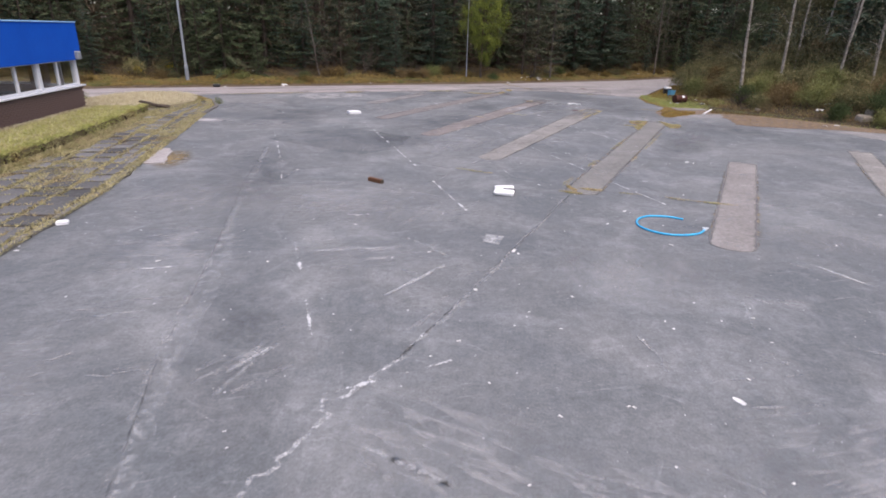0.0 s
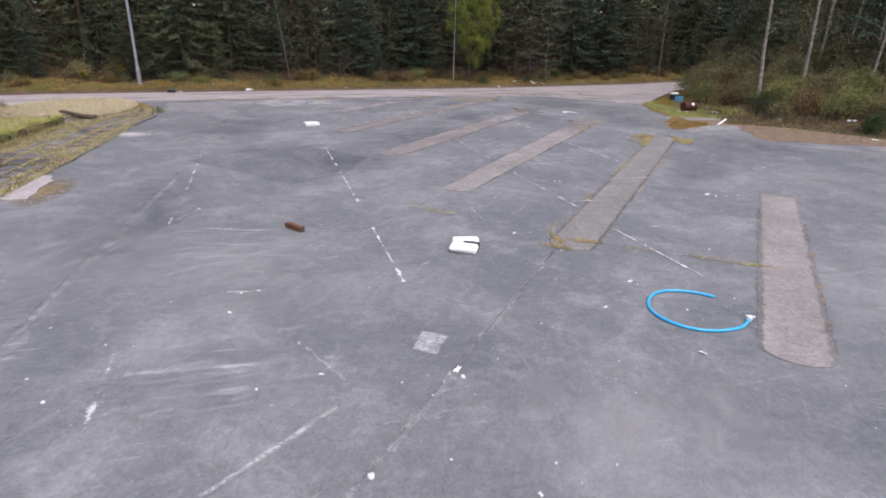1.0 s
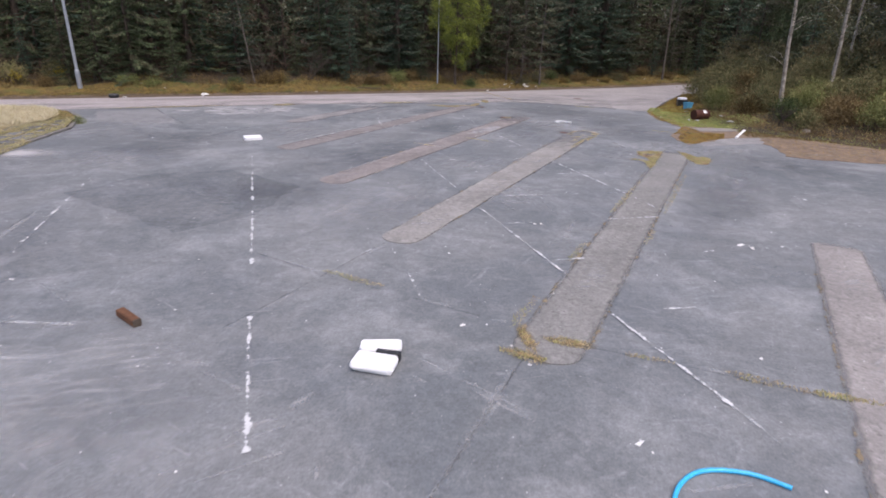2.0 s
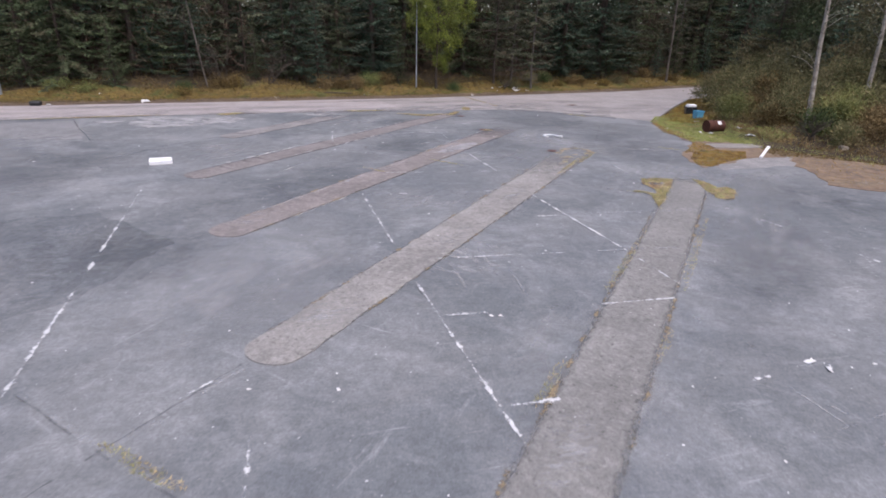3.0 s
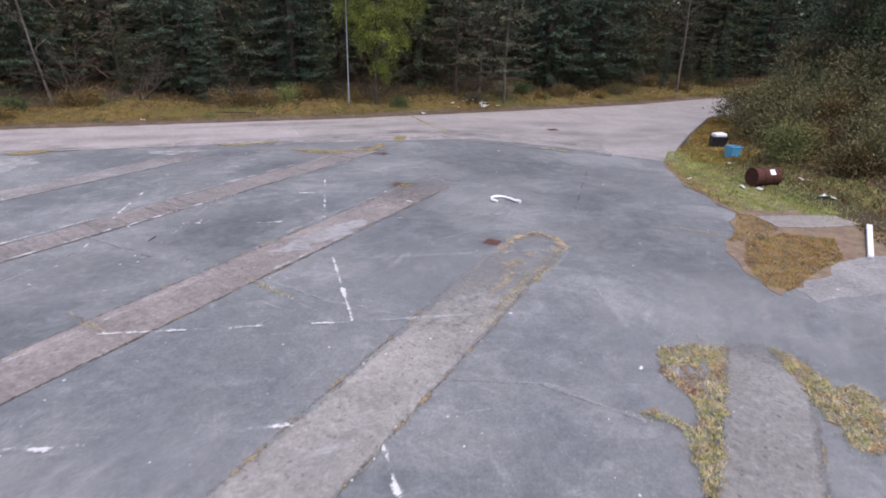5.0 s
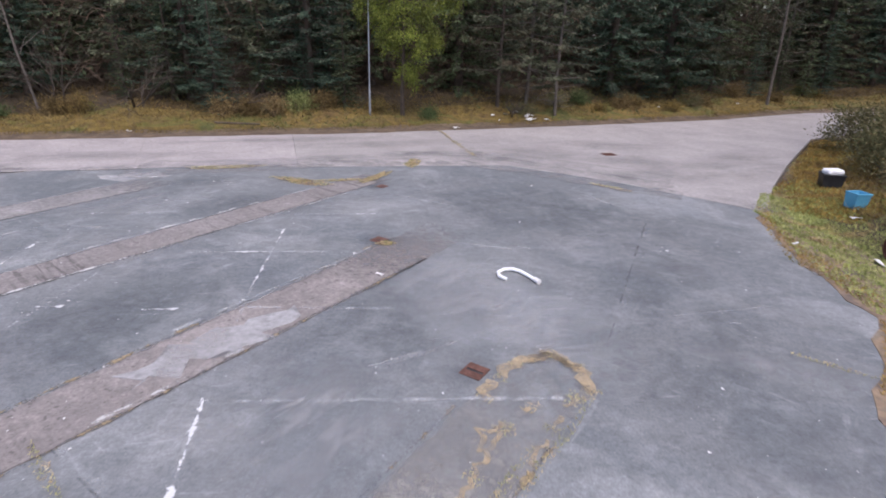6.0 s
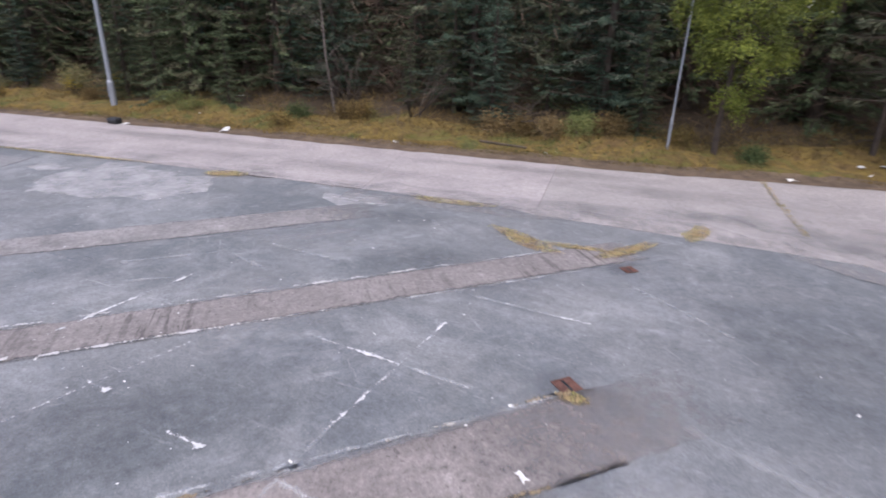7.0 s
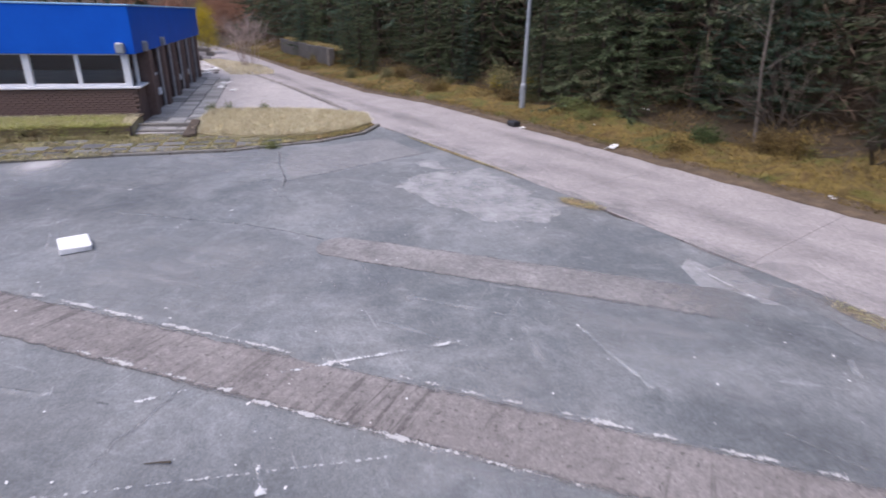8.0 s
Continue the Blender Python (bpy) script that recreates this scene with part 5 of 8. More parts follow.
def repeat(tree, x, y, turn, scale):
    z = float(ground_height(np.array(x), np.array(y)))
    ob = copy_thing(tree, Matrix.Identity(4))
    ob.matrix_world = Matrix.LocRotScale((x, y, z), Euler((0, 0, turn)), (scale,) * 3)
    return ob


SPRUCE_LABEL = "dark green spruce with drooping boughs at the wood's edge"
spruce_a = placed(conifer("spruce_tree", 1, 14.0, 2.9, 0.35, 0.17, M_SPRUCE, M_BARK, SPRUCE_LABEL), -13.6, 41.2)
spruce_b = placed(conifer("spruce_tree", 2, 12.5, 2.6, 0.5, 0.15, M_SPRUCE_B, M_BARK, "blue-green spruce with drooping boughs", droop=0.2), 0.8, 46.6, 1.0)
spruce_c = placed(conifer("spruce_tree", 3, 15.0, 2.7, 0.9, 0.18, M_SPRUCE, M_BARK, SPRUCE_LABEL, bare=0.15, dead_low=1.0), -16.4, 42.4, 2.0)
pine_a = placed(conifer("pine_tree", 4, 14.0, 2.3, 1.5, 0.06, M_PINE, M_BARK, "thin greyish pine with a bare lower trunk", density=17, leaf=0.32, droop=0.12, whorl=0.55, limbs=5, bare=0.2, dead_low=1.2), 8.2, 48.0)
pine_b = placed(conifer("pine_tree", 5, 15.0, 2.4, 1.9, 0.06, M_PINE, M_PINEBARK, "tall pine with a pale bare trunk", density=16, leaf=0.32, droop=0.1, whorl=0.6, limbs=5, bare=0.25, dead_low=1.4), 9.4, 49.0, 2.2)
back_a = placed(conifer("spruce_tree", 6, 15.0, 2.8, 1.0, 0.17, M_SPRUCE, M_BARK, "dark spruce deep in the wood", density=6, leaf=0.55, sub=1, whorl=0.6, dead_low=1.0), -20.0, 50.0)
back_b = placed(conifer("spruce_tree", 7, 16.0, 2.9, 2.2, 0.18, M_SPRUCE_B, M_BARK, "dark spruce with a bare lower trunk deep in the wood", density=6, leaf=0.55, sub=1, whorl=0.6, bare=0.1, dead_low=1.4), -3.0, 55.0)

FRONT_WEST = [(spruce_c, -19.4, 41.2, 2.3, 1.0), (spruce_a, -22.5, 38.6, 1.0, 0.95), (spruce_b, -26.0, 37.0, 0.4, 0.9), (spruce_c, -29.5, 36.0, 4.1, 1.0), (spruce_a, -33.0, 34.4, 5.0, 0.95), (spruce_b, -37, 33.0, 2.0, 1.0),
         (spruce_a, -42, 31.4, 3.1, 1.0), (spruce_c, -47, 30.0, 1.1, 1.0), (spruce_b, -52, 28.2, 0.3, 1.05), (spruce_a, -58, 26.6, 2.2, 1.0), (spruce_c, -64, 24.6, 1.2, 1.0), (spruce_a, -70, 22.6, 3.2, 1.0), (spruce_a, -11.2, 43.0, 4.0, 0.9), (spruce_b, -8.6, 43.6, 3.3, 0.72), (pine_a, -6.2, 45.4, 1.2, 0.9),
         (spruce_b, -3.4, 45.2, 0.7, 0.85)]
FRONT_EAST = [ (pine_a, -1.2, 47.0, 2.9, 1.0), (spruce_c, 2.6, 49.6, 1.4, 1.0), (spruce_b, 13.4, 52.2, 5.2, 1.05), (spruce_b, 16.2, 53.2, 2.7, 1.15), (spruce_a, 6.4, 50.6, 0.2, 1.0),
         (pine_b, 10.6, 48.2, 4.4, 0.85), (pine_a, 19.2, 55.6, 3.0, 1.0), (spruce_c, 20.0, 58.6, 2.5, 1.0), (spruce_a, 27.0, 60.8, 1.7, 1.0), (pine_b, 24.2, 59.0, 3.9, 1.05), (spruce_b, 31.0, 62.0, 0.9, 1.0),
         (spruce_c, 35.5, 63.0, 0.9, 1.0), (spruce_a, 40.5, 64.0, 2.9, 1.0), (spruce_a, 46.0, 65.0, 2.9, 1.0),
         (pine_a, 21.2, 40.6, 1.9, 0.8), (pine_a, 23.4, 41.4, 0.3, 0.95), (spruce_b, 22.2, 37.6, 3.6, 0.42), (pine_a, 25.8, 38.6, 5.0, 1.0), (pine_b, 27.2, 33.4, 2.6, 0.95), (pine_b, 29.4, 36.0, 0.8, 0.95), (pine_a, 31.4, 27.4, 1.6, 0.9)]
FRONT_BACK = [(spruce_c, -25.2, 42.0, 1.3, 1.1), (spruce_a, -28.4, 41.0, 2.3, 1.1), (spruce_c, -32.0, 40.0, 4.3, 1.1)]
for tree, x, y, turn, scale in FRONT_WEST + FRONT_BACK + FRONT_EAST:
    repeat(tree, x, y, turn, scale)


def edge_places(line, off, gap, rng):
    """Places along a line, set back from it by off metres to its left."""
    pts = resample(line, 0.5, 0, None, closed=False)
    out, run = [], gap
    for a, b in zip(pts, pts[1:]):
        run += (b - a).length
        if run >= gap:
            run = -rng.uniform(-0.25, 0.25) * gap
            d = (b - a).normalized()
            q = a + Vector((-d.y, d.x)) * (off + rng.uniform(-1.1, 1.1))
            out.append((q.x, q.y))
    return out


rng = random.Random(21)
WOOD_EDGE = FAR_EDGE[1:]
RIGHT_WOOD = [(42, -20), (40, 2), (34, 14), (27, 23), (22, 31), (19, 38), (23, 43.5), (30, 48), (40, 50.5), (55, 52)]
for x, y in edge_places(WOOD_EDGE, 3.3, 1.5, rng) + edge_places(WOOD_EDGE, 5.2, 1.9, rng):
    first = y - float(np.interp(x, xf, yf)) < 4.8
    if -46 < x < 30 and not 2.5 < x < 12.5 and not (first and -9.5 < x < -6.0):
        repeat(rng.choice((spruce_a, spruce_b, spruce_c)), x, y, rng.uniform(0, 6.28), rng.uniform(0.22, 0.46))
for off, gap in ((6.8, 2.9), (9.8, 3.2), (13.2, 4.0)):
    for x, y in edge_places(WOOD_EDGE, off, gap, rng):
        repeat(rng.choice((back_a, back_b, back_b)), x, y, rng.uniform(0, 6.28), rng.uniform(0.85, 1.15))
for off, gap in ((8.0, 3.4), (12.0, 3.8)):
    for x, y in edge_places(RIGHT_WOOD[::-1], off, gap, rng):
        repeat(rng.choice((back_a, back_b, back_b)), x, y, rng.uniform(0, 6.28), rng.uniform(0.85, 1.1))


def far_woods():
    """The closed mass of the wood behind the trees that can be told apart."""
    rg, rng = np.random.default_rng(81), random.Random(81)
    c = []
    back = [(-60, 20), (-46, 25), (-32, 30.2), (-5, 40.4), (17.7, 50.6), (31, 57.6), (55, 62)]
    for line, off in ((back, 16.0), (back, 20.0), (back, 24.0), (back, 29.0), (RIGHT_WOOD[::-1], 16.0), (RIGHT_WOOD[::-1], 21.0), (RIGHT_WOOD[::-1], 26.0)):
        for x, y in edge_places(line, off, 0.9, rng):
            for z in np.arange(0.8, 20, 1.1):
                c.append((x, y, z + rng.uniform(-0.4, 0.4)))
    for x in np.arange(-56, 40, 0.9):
        for z in np.arange(0.8, 14, 1.2):
            c.append((x, -34.0 + rng.uniform(-1.5, 1.5), z))
    for y in np.arange(-34, 14, 0.9):
        for z in np.arange(0.8, 14, 1.2):
            c.append((-58.0 + rng.uniform(-1.5, 1.5), y, z))
    c = np.repeat(np.array(c), 5, axis=0)
    c = c + rg.normal(0, 0.7, c.shape)
    w = rg.normal(0, 1, c.shape) + np.array([0, 0, -0.5])
    s = rg.uniform(0.7, 1.5, len(c))
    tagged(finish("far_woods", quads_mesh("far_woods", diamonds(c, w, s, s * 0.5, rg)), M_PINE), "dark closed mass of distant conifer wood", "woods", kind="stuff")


far_woods()


def brushwood():
    """Dead brown twigs between the trunks."""
    rg = np.random.default_rng(82)
    n = 60000
    x = rg.uniform(-66, 50, n)
    d = rg.uniform(3.4, 15, n)
    y = np.interp(x, xf, yf) + d / 0.9
    z = ground_height(x, y) + rg.uniform(0, 1, n) ** 1.5 * 4.5
    p = np.column_stack([x, y, z])
    w = rg.normal(0, 1, p.shape)
    s = rg.uniform(0.35, 1.1, n)
    tagged(finish("brushwood", quads_mesh("brushwood", diamonds(p, w, s, 0.03, rg)), M_TWIG), "tangle of dead brown twigs between the trunks", "brushwood", kind="stuff")


brushwood()


LOBES = [(0.0, 6.6, 0.9), (-0.5, 5.6, 1.1), (0.7, 5.5, 1.1), (-1.3, 4.7, 0.8), (0.1, 4.5, 1.2), (1.3, 4.6, 0.85), (-1.5, 3.9, 0.6), (-0.7, 3.6, 0.8), (0.5, 3.5, 0.95), (1.6, 3.8, 0.6), (1.2, 3.0, 0.6), (-0.1, 2.7, 0.65), (0.7, 2.45, 0.6), (0.25, 1.75, 0.5), (-0.9, 2.9, 0.45)]


def larch(x, y):
    """A young larch: drooping boughs that hang in uneven lobes of soft needles."""
    rg, rng = np.random.default_rng(31), random.Random(31)
    tree = tagged(empty("larch_tree"), "young yellow-green larch in front of the dark wood", "tree")
    bm = trunk_bmesh(rng, 8.6, 0.07)
    out = []
    for dx, z, r in LOBES:
        for side in (-0.5, 0.25, 0.8):
            c = np.array([0.85 * dx + rng.gauss(0, 0.15), side * r - 0.25, z + rng.gauss(0, 0.12)])
            add_tube(bm, [(0, 0, min(8.0, z + 0.5 * r)), tuple(c * np.array([0.6, 0.6, 1]) + np.array([0, 0, 0.15])), tuple(c)], [0.02, 0.012, 0.005], 4, False)
            for _ in range(int(8 * r * r) + 3):
                d = rg.normal(size=3)
                d /= np.linalg.norm(d)
                t = c + d * r * np.array([0.85, 0.6, 0.7]) * rg.uniform(0.45, 1.05)
                n = 85
                q = t + rg.normal(0, 1, (n, 3)) * np.array([0.10, 0.10, 0.13]) - np.array([0, 0, 0.1])
                w = rg.normal(0, 0.6, (n, 3)) + np.array([d[0] * 0.5, d[1] * 0.5, -0.75])
                size = rg.uniform(0.05, 0.12, n)
                out.append(diamonds(q, w, size, size * 0.32, rg))
    part("trunk", bm, M_BARK, tree)
    finish("crown", quads_mesh("crown", np.concatenate(out)), M_LARCH, tree)
    return placed(tree, x, y)


larch(4.6, 45.9)


def birch(x, y, height, r0, lean, seed, bark=M_BIRCH, label="slender pale birch trunk with sparse twigs"):
    rg, rng = np.random.default_rng(seed), random.Random(seed)
    tree = tagged(empty("birch_tree"), label, "tree")
    bm = trunk_bmesh(rng, height, r0, lean, 7)
    tips = []
    for _ in range(22):
        z, a, r = rng.uniform(1.8, height * 0.9), rng.uniform(0, math.tau), rng.uniform(0.5, 1.7)
        pts = [(lean * z, 0, z), (lean * z + math.cos(a) * r * 0.5, math.sin(a) * r * 0.5, z + r * 0.4), (lean * z + math.cos(a) * r, math.sin(a) * r, z + r * 0.55)]
        add_tube(bm, pts, [0.011, 0.007, 0.003], 4, False)
        tips += pts[1:]
    part("trunk", bm, bark, tree)
    tips = np.array(tips)
    p = np.repeat(tips, 26, axis=0) + rg.normal(0, 0.35, (len(tips) * 26, 3))
    w = rg.normal(0, 1, p.shape) + np.array([0, 0, -0.6])
    finish("crown", quads_mesh("crown", diamonds(p, w, rg.uniform(0.08, 0.2, len(p)), 0.05, rg)), M_PINE, tree)
    return placed(tree, x, y, rng.uniform(0, 6.28) if not lean else 0.0)


for x, y, h, r0, lean, seed in ((18.3, 32.7, 12, 0.085, -0.09, 51), (21.2, 33.9, 13, 0.085, -0.04, 52), (24.3, 35.8, 12, 0.075, 0.06, 53), (25.0, 34.6, 13, 0.085, 0.05, 54), (26.4, 37.0, 12, 0.07, 0.08, 55), (23.5, 36.4, 12, 0.06, 0.0, 57), (-7.3, 42.4, 9, 0.035, -0.14, 56), (21.9, 54.8, 13, 0.06, -0.02, 59),
                                (23.0, 31.6, 12, 0.07, 0.03, 60), (24.2, 30.6, 12, 0.06, -0.03, 61), (26.8, 30.8, 12, 0.07, 0.06, 62), (25.6, 32.8, 12, 0.055, 0.02, 63)):
    birch(x, y, h, r0, lean, seed, M_BIRCH if x > 17 and y < 50 else M_PINEBARK)


def dead_shrub(x, y, height, spread, seed, bark=M_DEADWOOD, forks=3):
    """A leafless shrub: forking grey-brown stems."""
    rng = random.Random(seed)
    bm = bmesh.new()

    def fork(p, d, length, r, depth):
        q = p + d * length
        mid = p.lerp(q, 0.5) + Vector((rng.gauss(0, 0.05), rng.gauss(0, 0.05), rng.gauss(0, 0.03))) * length
        add_tube(bm, [p, mid, q], [r, r * 0.8, r * 0.6], 4, False)
        if depth:
            for _ in range(3):
                e = (d + Vector((rng.gauss(0, 0.5), rng.gauss(0, 0.5), rng.gauss(0.05, 0.35)))).normalized()
                fork(p.lerp(q, rng.uniform(0.5, 1.0)), e, length * rng.uniform(0.5, 0.8), r * 0.55, depth - 1)
    for _ in range(5):
        d = Vector((rng.gauss(0, spread), rng.gauss(0, spread), 1)).normalized()
        fork(Vector((rng.gauss(0, 0.1), rng.gauss(0, 0.1), -0.1)), d, height * 0.42, 0.024, forks)
    ob = tagged(part("bare_shrub", bm, bark), "leafless grey-brown shrub at the edge of the wood", "shrub")
    return placed(ob, x, y)


for i, (x, y, h, s) in enumerate(((-6.6, 42.6, 3.4, 0.5), (-4.4, 43.2, 3.2, 0.6), (-1.4, 44.6, 2.6, 0.5), (-15.0, 39.8, 1.8, 0.5), (8.7, 47.4, 1.2, 0.7), (17.4, 31.0, 1.3, 0.8), (24.5, 33.0, 3.0, 0.4))):
    dead_shrub(x, y, h, s, 70 + i)
for k, (x, y) in enumerate(((-36.6, 25.6), (-36.9, 25.9), (-36.3, 25.4))):
    dead_shrub(x, y, 4.4, 0.17, 76 + 5 * k, M_PALETWIG, 4)


def bush(x, y, rx, ry, h, seed, leaf_mat=M_GORSE, name="gorse_bush", label="dense dark olive gorse bush", n=None, fine=1.0, per=150):
    rg, rng = np.random.default_rng(seed), random.Random(seed)
    ob = tagged(empty(name), label, "bush")
    n = n or int(34 * rx * ry)
    z = rg.uniform(0.1, 1.0, n) ** 0.7
    a = rg.uniform(0, math.tau, n)
    rad = np.sqrt(rg.uniform(0.05, 1, n)) * np.sqrt(np.clip(1.08 - z ** 2, 0.05, 1))
    c = np.column_stack([rx * rad * np.cos(a), ry * rad * np.sin(a), h * z])
    p = np.repeat(c, per, axis=0) + rg.normal(0, 0.19 * fine, (n * per, 3))
    w = rg.normal(0, 0.6, p.shape) + np.array([0, 0, 0.6]) + (p - np.repeat(c, per, axis=0)) * 3
    s = rg.uniform(0.05, 0.13, len(p)) * fine
    finish("foliage", quads_mesh("foliage", diamonds(p, w, s, s * 0.26 + 0.006, rg)), leaf_mat, ob)
    bm = bmesh.new()
    for k in range(9):
        t = c[rng.randrange(n)] * 0.9
        add_tube(bm, [(t[0] * 0.2, t[1] * 0.2, -0.15), (t[0] * 0.6, t[1] * 0.6, t[2] * 0.5), tuple(t)], [0.03, 0.02, 0.008], 4, False)
    tagged(part("stems", bm, M_TWIG, ob), kind="stuff")
    return placed(ob, x, y)


BANK_NEAR = [(20.2, 44.0, 1.1, 1.1, 1.3), (19.0, 39.8, 1.5, 1.5, 1.7), (18.6, 37.4, 1.3, 1.4, 1.4), (19.6, 37.6, 1.7, 1.6, 1.7), (19.2, 34.8, 1.6, 1.4, 1.4), (21.4, 35.6, 1.7, 1.6, 1.9), (21.0, 32.4, 1.5, 1.4, 1.3), (23.2, 33.4, 1.6, 1.5, 1.7), (22.8, 30.0, 1.4, 1.4, 1.2),
          (25.2, 31.0, 1.7, 1.6, 1.8)]
BANK_FAR = [ (24.6, 27.2, 1.5, 1.4, 1.3), (27.0, 28.0, 1.8, 1.7, 1.9), (20.4, 40.4, 1.6, 1.6, 1.9), (23.6, 38.0, 1.8, 1.7, 2.1), (26.5, 35.0, 1.9, 1.8, 2.2), (29.0, 32.0, 1.9, 1.8, 2.2), (20.6, 42.4, 1.2, 1.2, 1.5), (23.2, 42.6, 1.6, 1.5, 2.0), (26.0, 24.0, 1.6, 1.6, 1.7), (27.4, 20.0, 1.7, 1.7, 1.8), (26.6, 45.8, 1.6, 1.4, 1.8)]
for i, (x, y, rx, ry, h) in enumerate(BANK_NEAR + BANK_FAR):
    bush(x, y, rx, ry, h, 200 + i)
THICKET = [(20.8, 39.0, 1.8, 2.4), (22.6, 37.0, 1.8, 2.6), (24.4, 35.0, 1.9, 2.8), (26.0, 32.6, 2.0, 2.6), (27.8, 29.8, 2.1, 2.6), (29.4, 26.6, 2.2, 2.8), (22.6, 41.0, 2.2, 5.0), (25.4, 38.4, 2.3, 6.0), (27.6, 35.4, 2.3, 6.4), (29.6, 32.2, 2.3, 6.8), (31.6, 28.6, 2.4, 7.0), (24.8, 42.4, 2.4, 6.0), (30.5, 23.5, 2.3, 3.6), (33.0, 25.0, 2.4, 7.0), (30.0, 37.0, 2.4, 7.4), (32.4, 33.0, 2.4, 7.6), (23.4, 44.0, 1.8, 4.6), (20.8, 41.2, 1.4, 3.0), (34.5, 29.0, 2.4, 8.0)]
for i, (x, y, r, h) in enumerate(THICKET):
    bush(x, y, r, r, h, 600 + i, (M_SPRUCE_B, M_GORSE, M_SPRUCE, M_THICKET)[i % 4] if h > 4 else M_THICKET, "thicket_bush", "tall olive-green thicket on the bank behind the gorse", int(26 * h), 1.3)
for i, (x, y, r, h) in enumerate(((18.4, 33.4, 0.8, 0.6), (20.2, 31.4, 0.9, 0.7), (22.0, 28.6, 0.8, 0.7), (18.0, 35.6, 0.7, 0.7), (20.6, 33.8, 0.8, 0.9), (24.0, 29.0, 0.9, 0.9), (26.0, 26.0, 0.9, 0.8), (19.4, 32.6, 0.6, 0.9), (18.6, 36.4, 0.5, 1.3), (21.6, 31.0, 0.7, 1.0), (17.4, 33.6, 0.5, 0.5))):
    bush(x, y, r, r, h, 240 + i, M_TANFERN if i % 2 else M_FERN, "bracken_clump", "rust-brown dying bracken clump", 24)
for i, (x, y) in enumerate(((-18.4, 38.4), (-16.8, 39.4))):
    bush(x, y, 0.7, 0.5, 0.8, 260 + i, M_GORSE, n=16)
    bush(x + 0.2, y - 0.2, 0.5, 0.4, 0.8, 270 + i, M_GORSEFLOWER, "gorse_flowers", "yellow gorse in flower by the road", 1, 0.7)
FOOT = [(16.9, 35.4, 0.8, 0.9), (17.9, 33.6, 0.9, 0.9), (18.8, 31.9, 1.0, 1.0), (19.5, 30.5, 0.9, 0.8), (20.4, 29.2, 1.0, 1.1), (21.2, 27.7, 0.9, 0.9), (22.0, 26.2, 1.0, 1.2), (22.6, 24.6, 1.0, 1.1), (24.0, 23.0, 1.2, 1.3), (21.6, 30.2, 1.1, 1.5), (23.0, 27.6, 1.2, 1.6), (19.8, 32.8, 1.0, 1.3), (18.2, 30.6, 0.5, 0.4), (20.2, 27.2, 0.5, 0.45), (21.3, 25.4, 0.5, 0.5)]
FOOT_KINDS = ((M_BRAMBLE, "bramble_bush", "yellow-green bramble bush at the foot of the bank"), (M_GORSE, "gorse_bush", "dense dark olive gorse bush"), (M_TANFERN, "bracken_clump", "tan dying bracken clump"), (M_WEED, "weed_bush", "dark green weeds at the foot of the bank"))
for i, (x, y, r, h) in enumerate(FOOT):
    kind = FOOT_KINDS[(0, 1, 0, 2, 0, 1, 3)[i % 7]]
    bush(x, y, r, r, h, 640 + i, *kind, int(42 * r), 0.9)
bush(17.9, 31.7, 0.55, 0.45, 0.55, 290, M_WEED, "fern", "dark green fern at the bank's foot", 16)
rng = random.Random(77)
for i in range(46):
    x = rng.uniform(-40, 26)
    d = rng.uniform(0.9, 3.0)
    y = float(np.interp(x, xf, yf)) + d / 0.9
    r = rng.uniform(0.2, 0.5)
    kind = rng.choice(((M_GRASS, "grass_clump", "ochre tussock of rough grass"), (M_TANFERN, "grass_clump", "tan clump of dead grass on the bank"), (M_WEED, "weed_clump", "dull green weeds on the bank"), (M_FERN, "bracken_clump", "rust-brown dying bracken clump"), (M_THICKET, "bramble_clump", "low olive bramble on the roadside bank")))
    bush(x, y, r, r * 0.8, r * rng.uniform(0.5, 0.9), 700 + i, kind[0], kind[1], kind[2], int(8 + 14 * r), 0.75)


# ---------------------------------------------------------------- kerb, paving, lawn by the building
paving_bed = tagged(part("paving_bed", sheet(KERB_LINE + [(-13.3, 32.2), (-12.2, 30.6), (-12.3, 25.6), (-11.3, 17.8), (-11.0, 8.0), (-11.0, -14)], 0.045, 0.12, 0.8), M_EARTH), "earth bed under mossy paving slabs", "paving", kind="structure")
rng = random.Random(30)


def left_of_kerb(y):
    return float(np.interp(y, [p[1] for p in KERB_LINE], [p[0] for p in KERB_LINE]))


def kerbs():
    kerb = tagged(empty("kerb"), "low worn concrete kerb beside the asphalt", "kerb", kind="structure")
    pts = resample(KERB_LINE, 0.92, 0, None, closed=False)
    for a, b in zip(pts, pts[1:]):
        mid = (a + b) / 2
        if 15.7 < mid.y < 18.2 or (b - a).length < 0.3:
            continue
        bm = bmesh.new()
        h = (b - a).length / 2 - 0.006
        box(bm, (-h, -0.065, -0.12), (h, 0.065, 0.07 + rng.uniform(-0.015, 0.012)), 0.018)
        ob = part("kerb_stone", bm, M_KERB, kerb)
        ob.matrix_world = pose(mid.x - 0.06, mid.y, 0, rng.uniform(-1.5, 1.5), 0, math.degrees(math.atan2(b.y - a.y, b.x - a.x)))


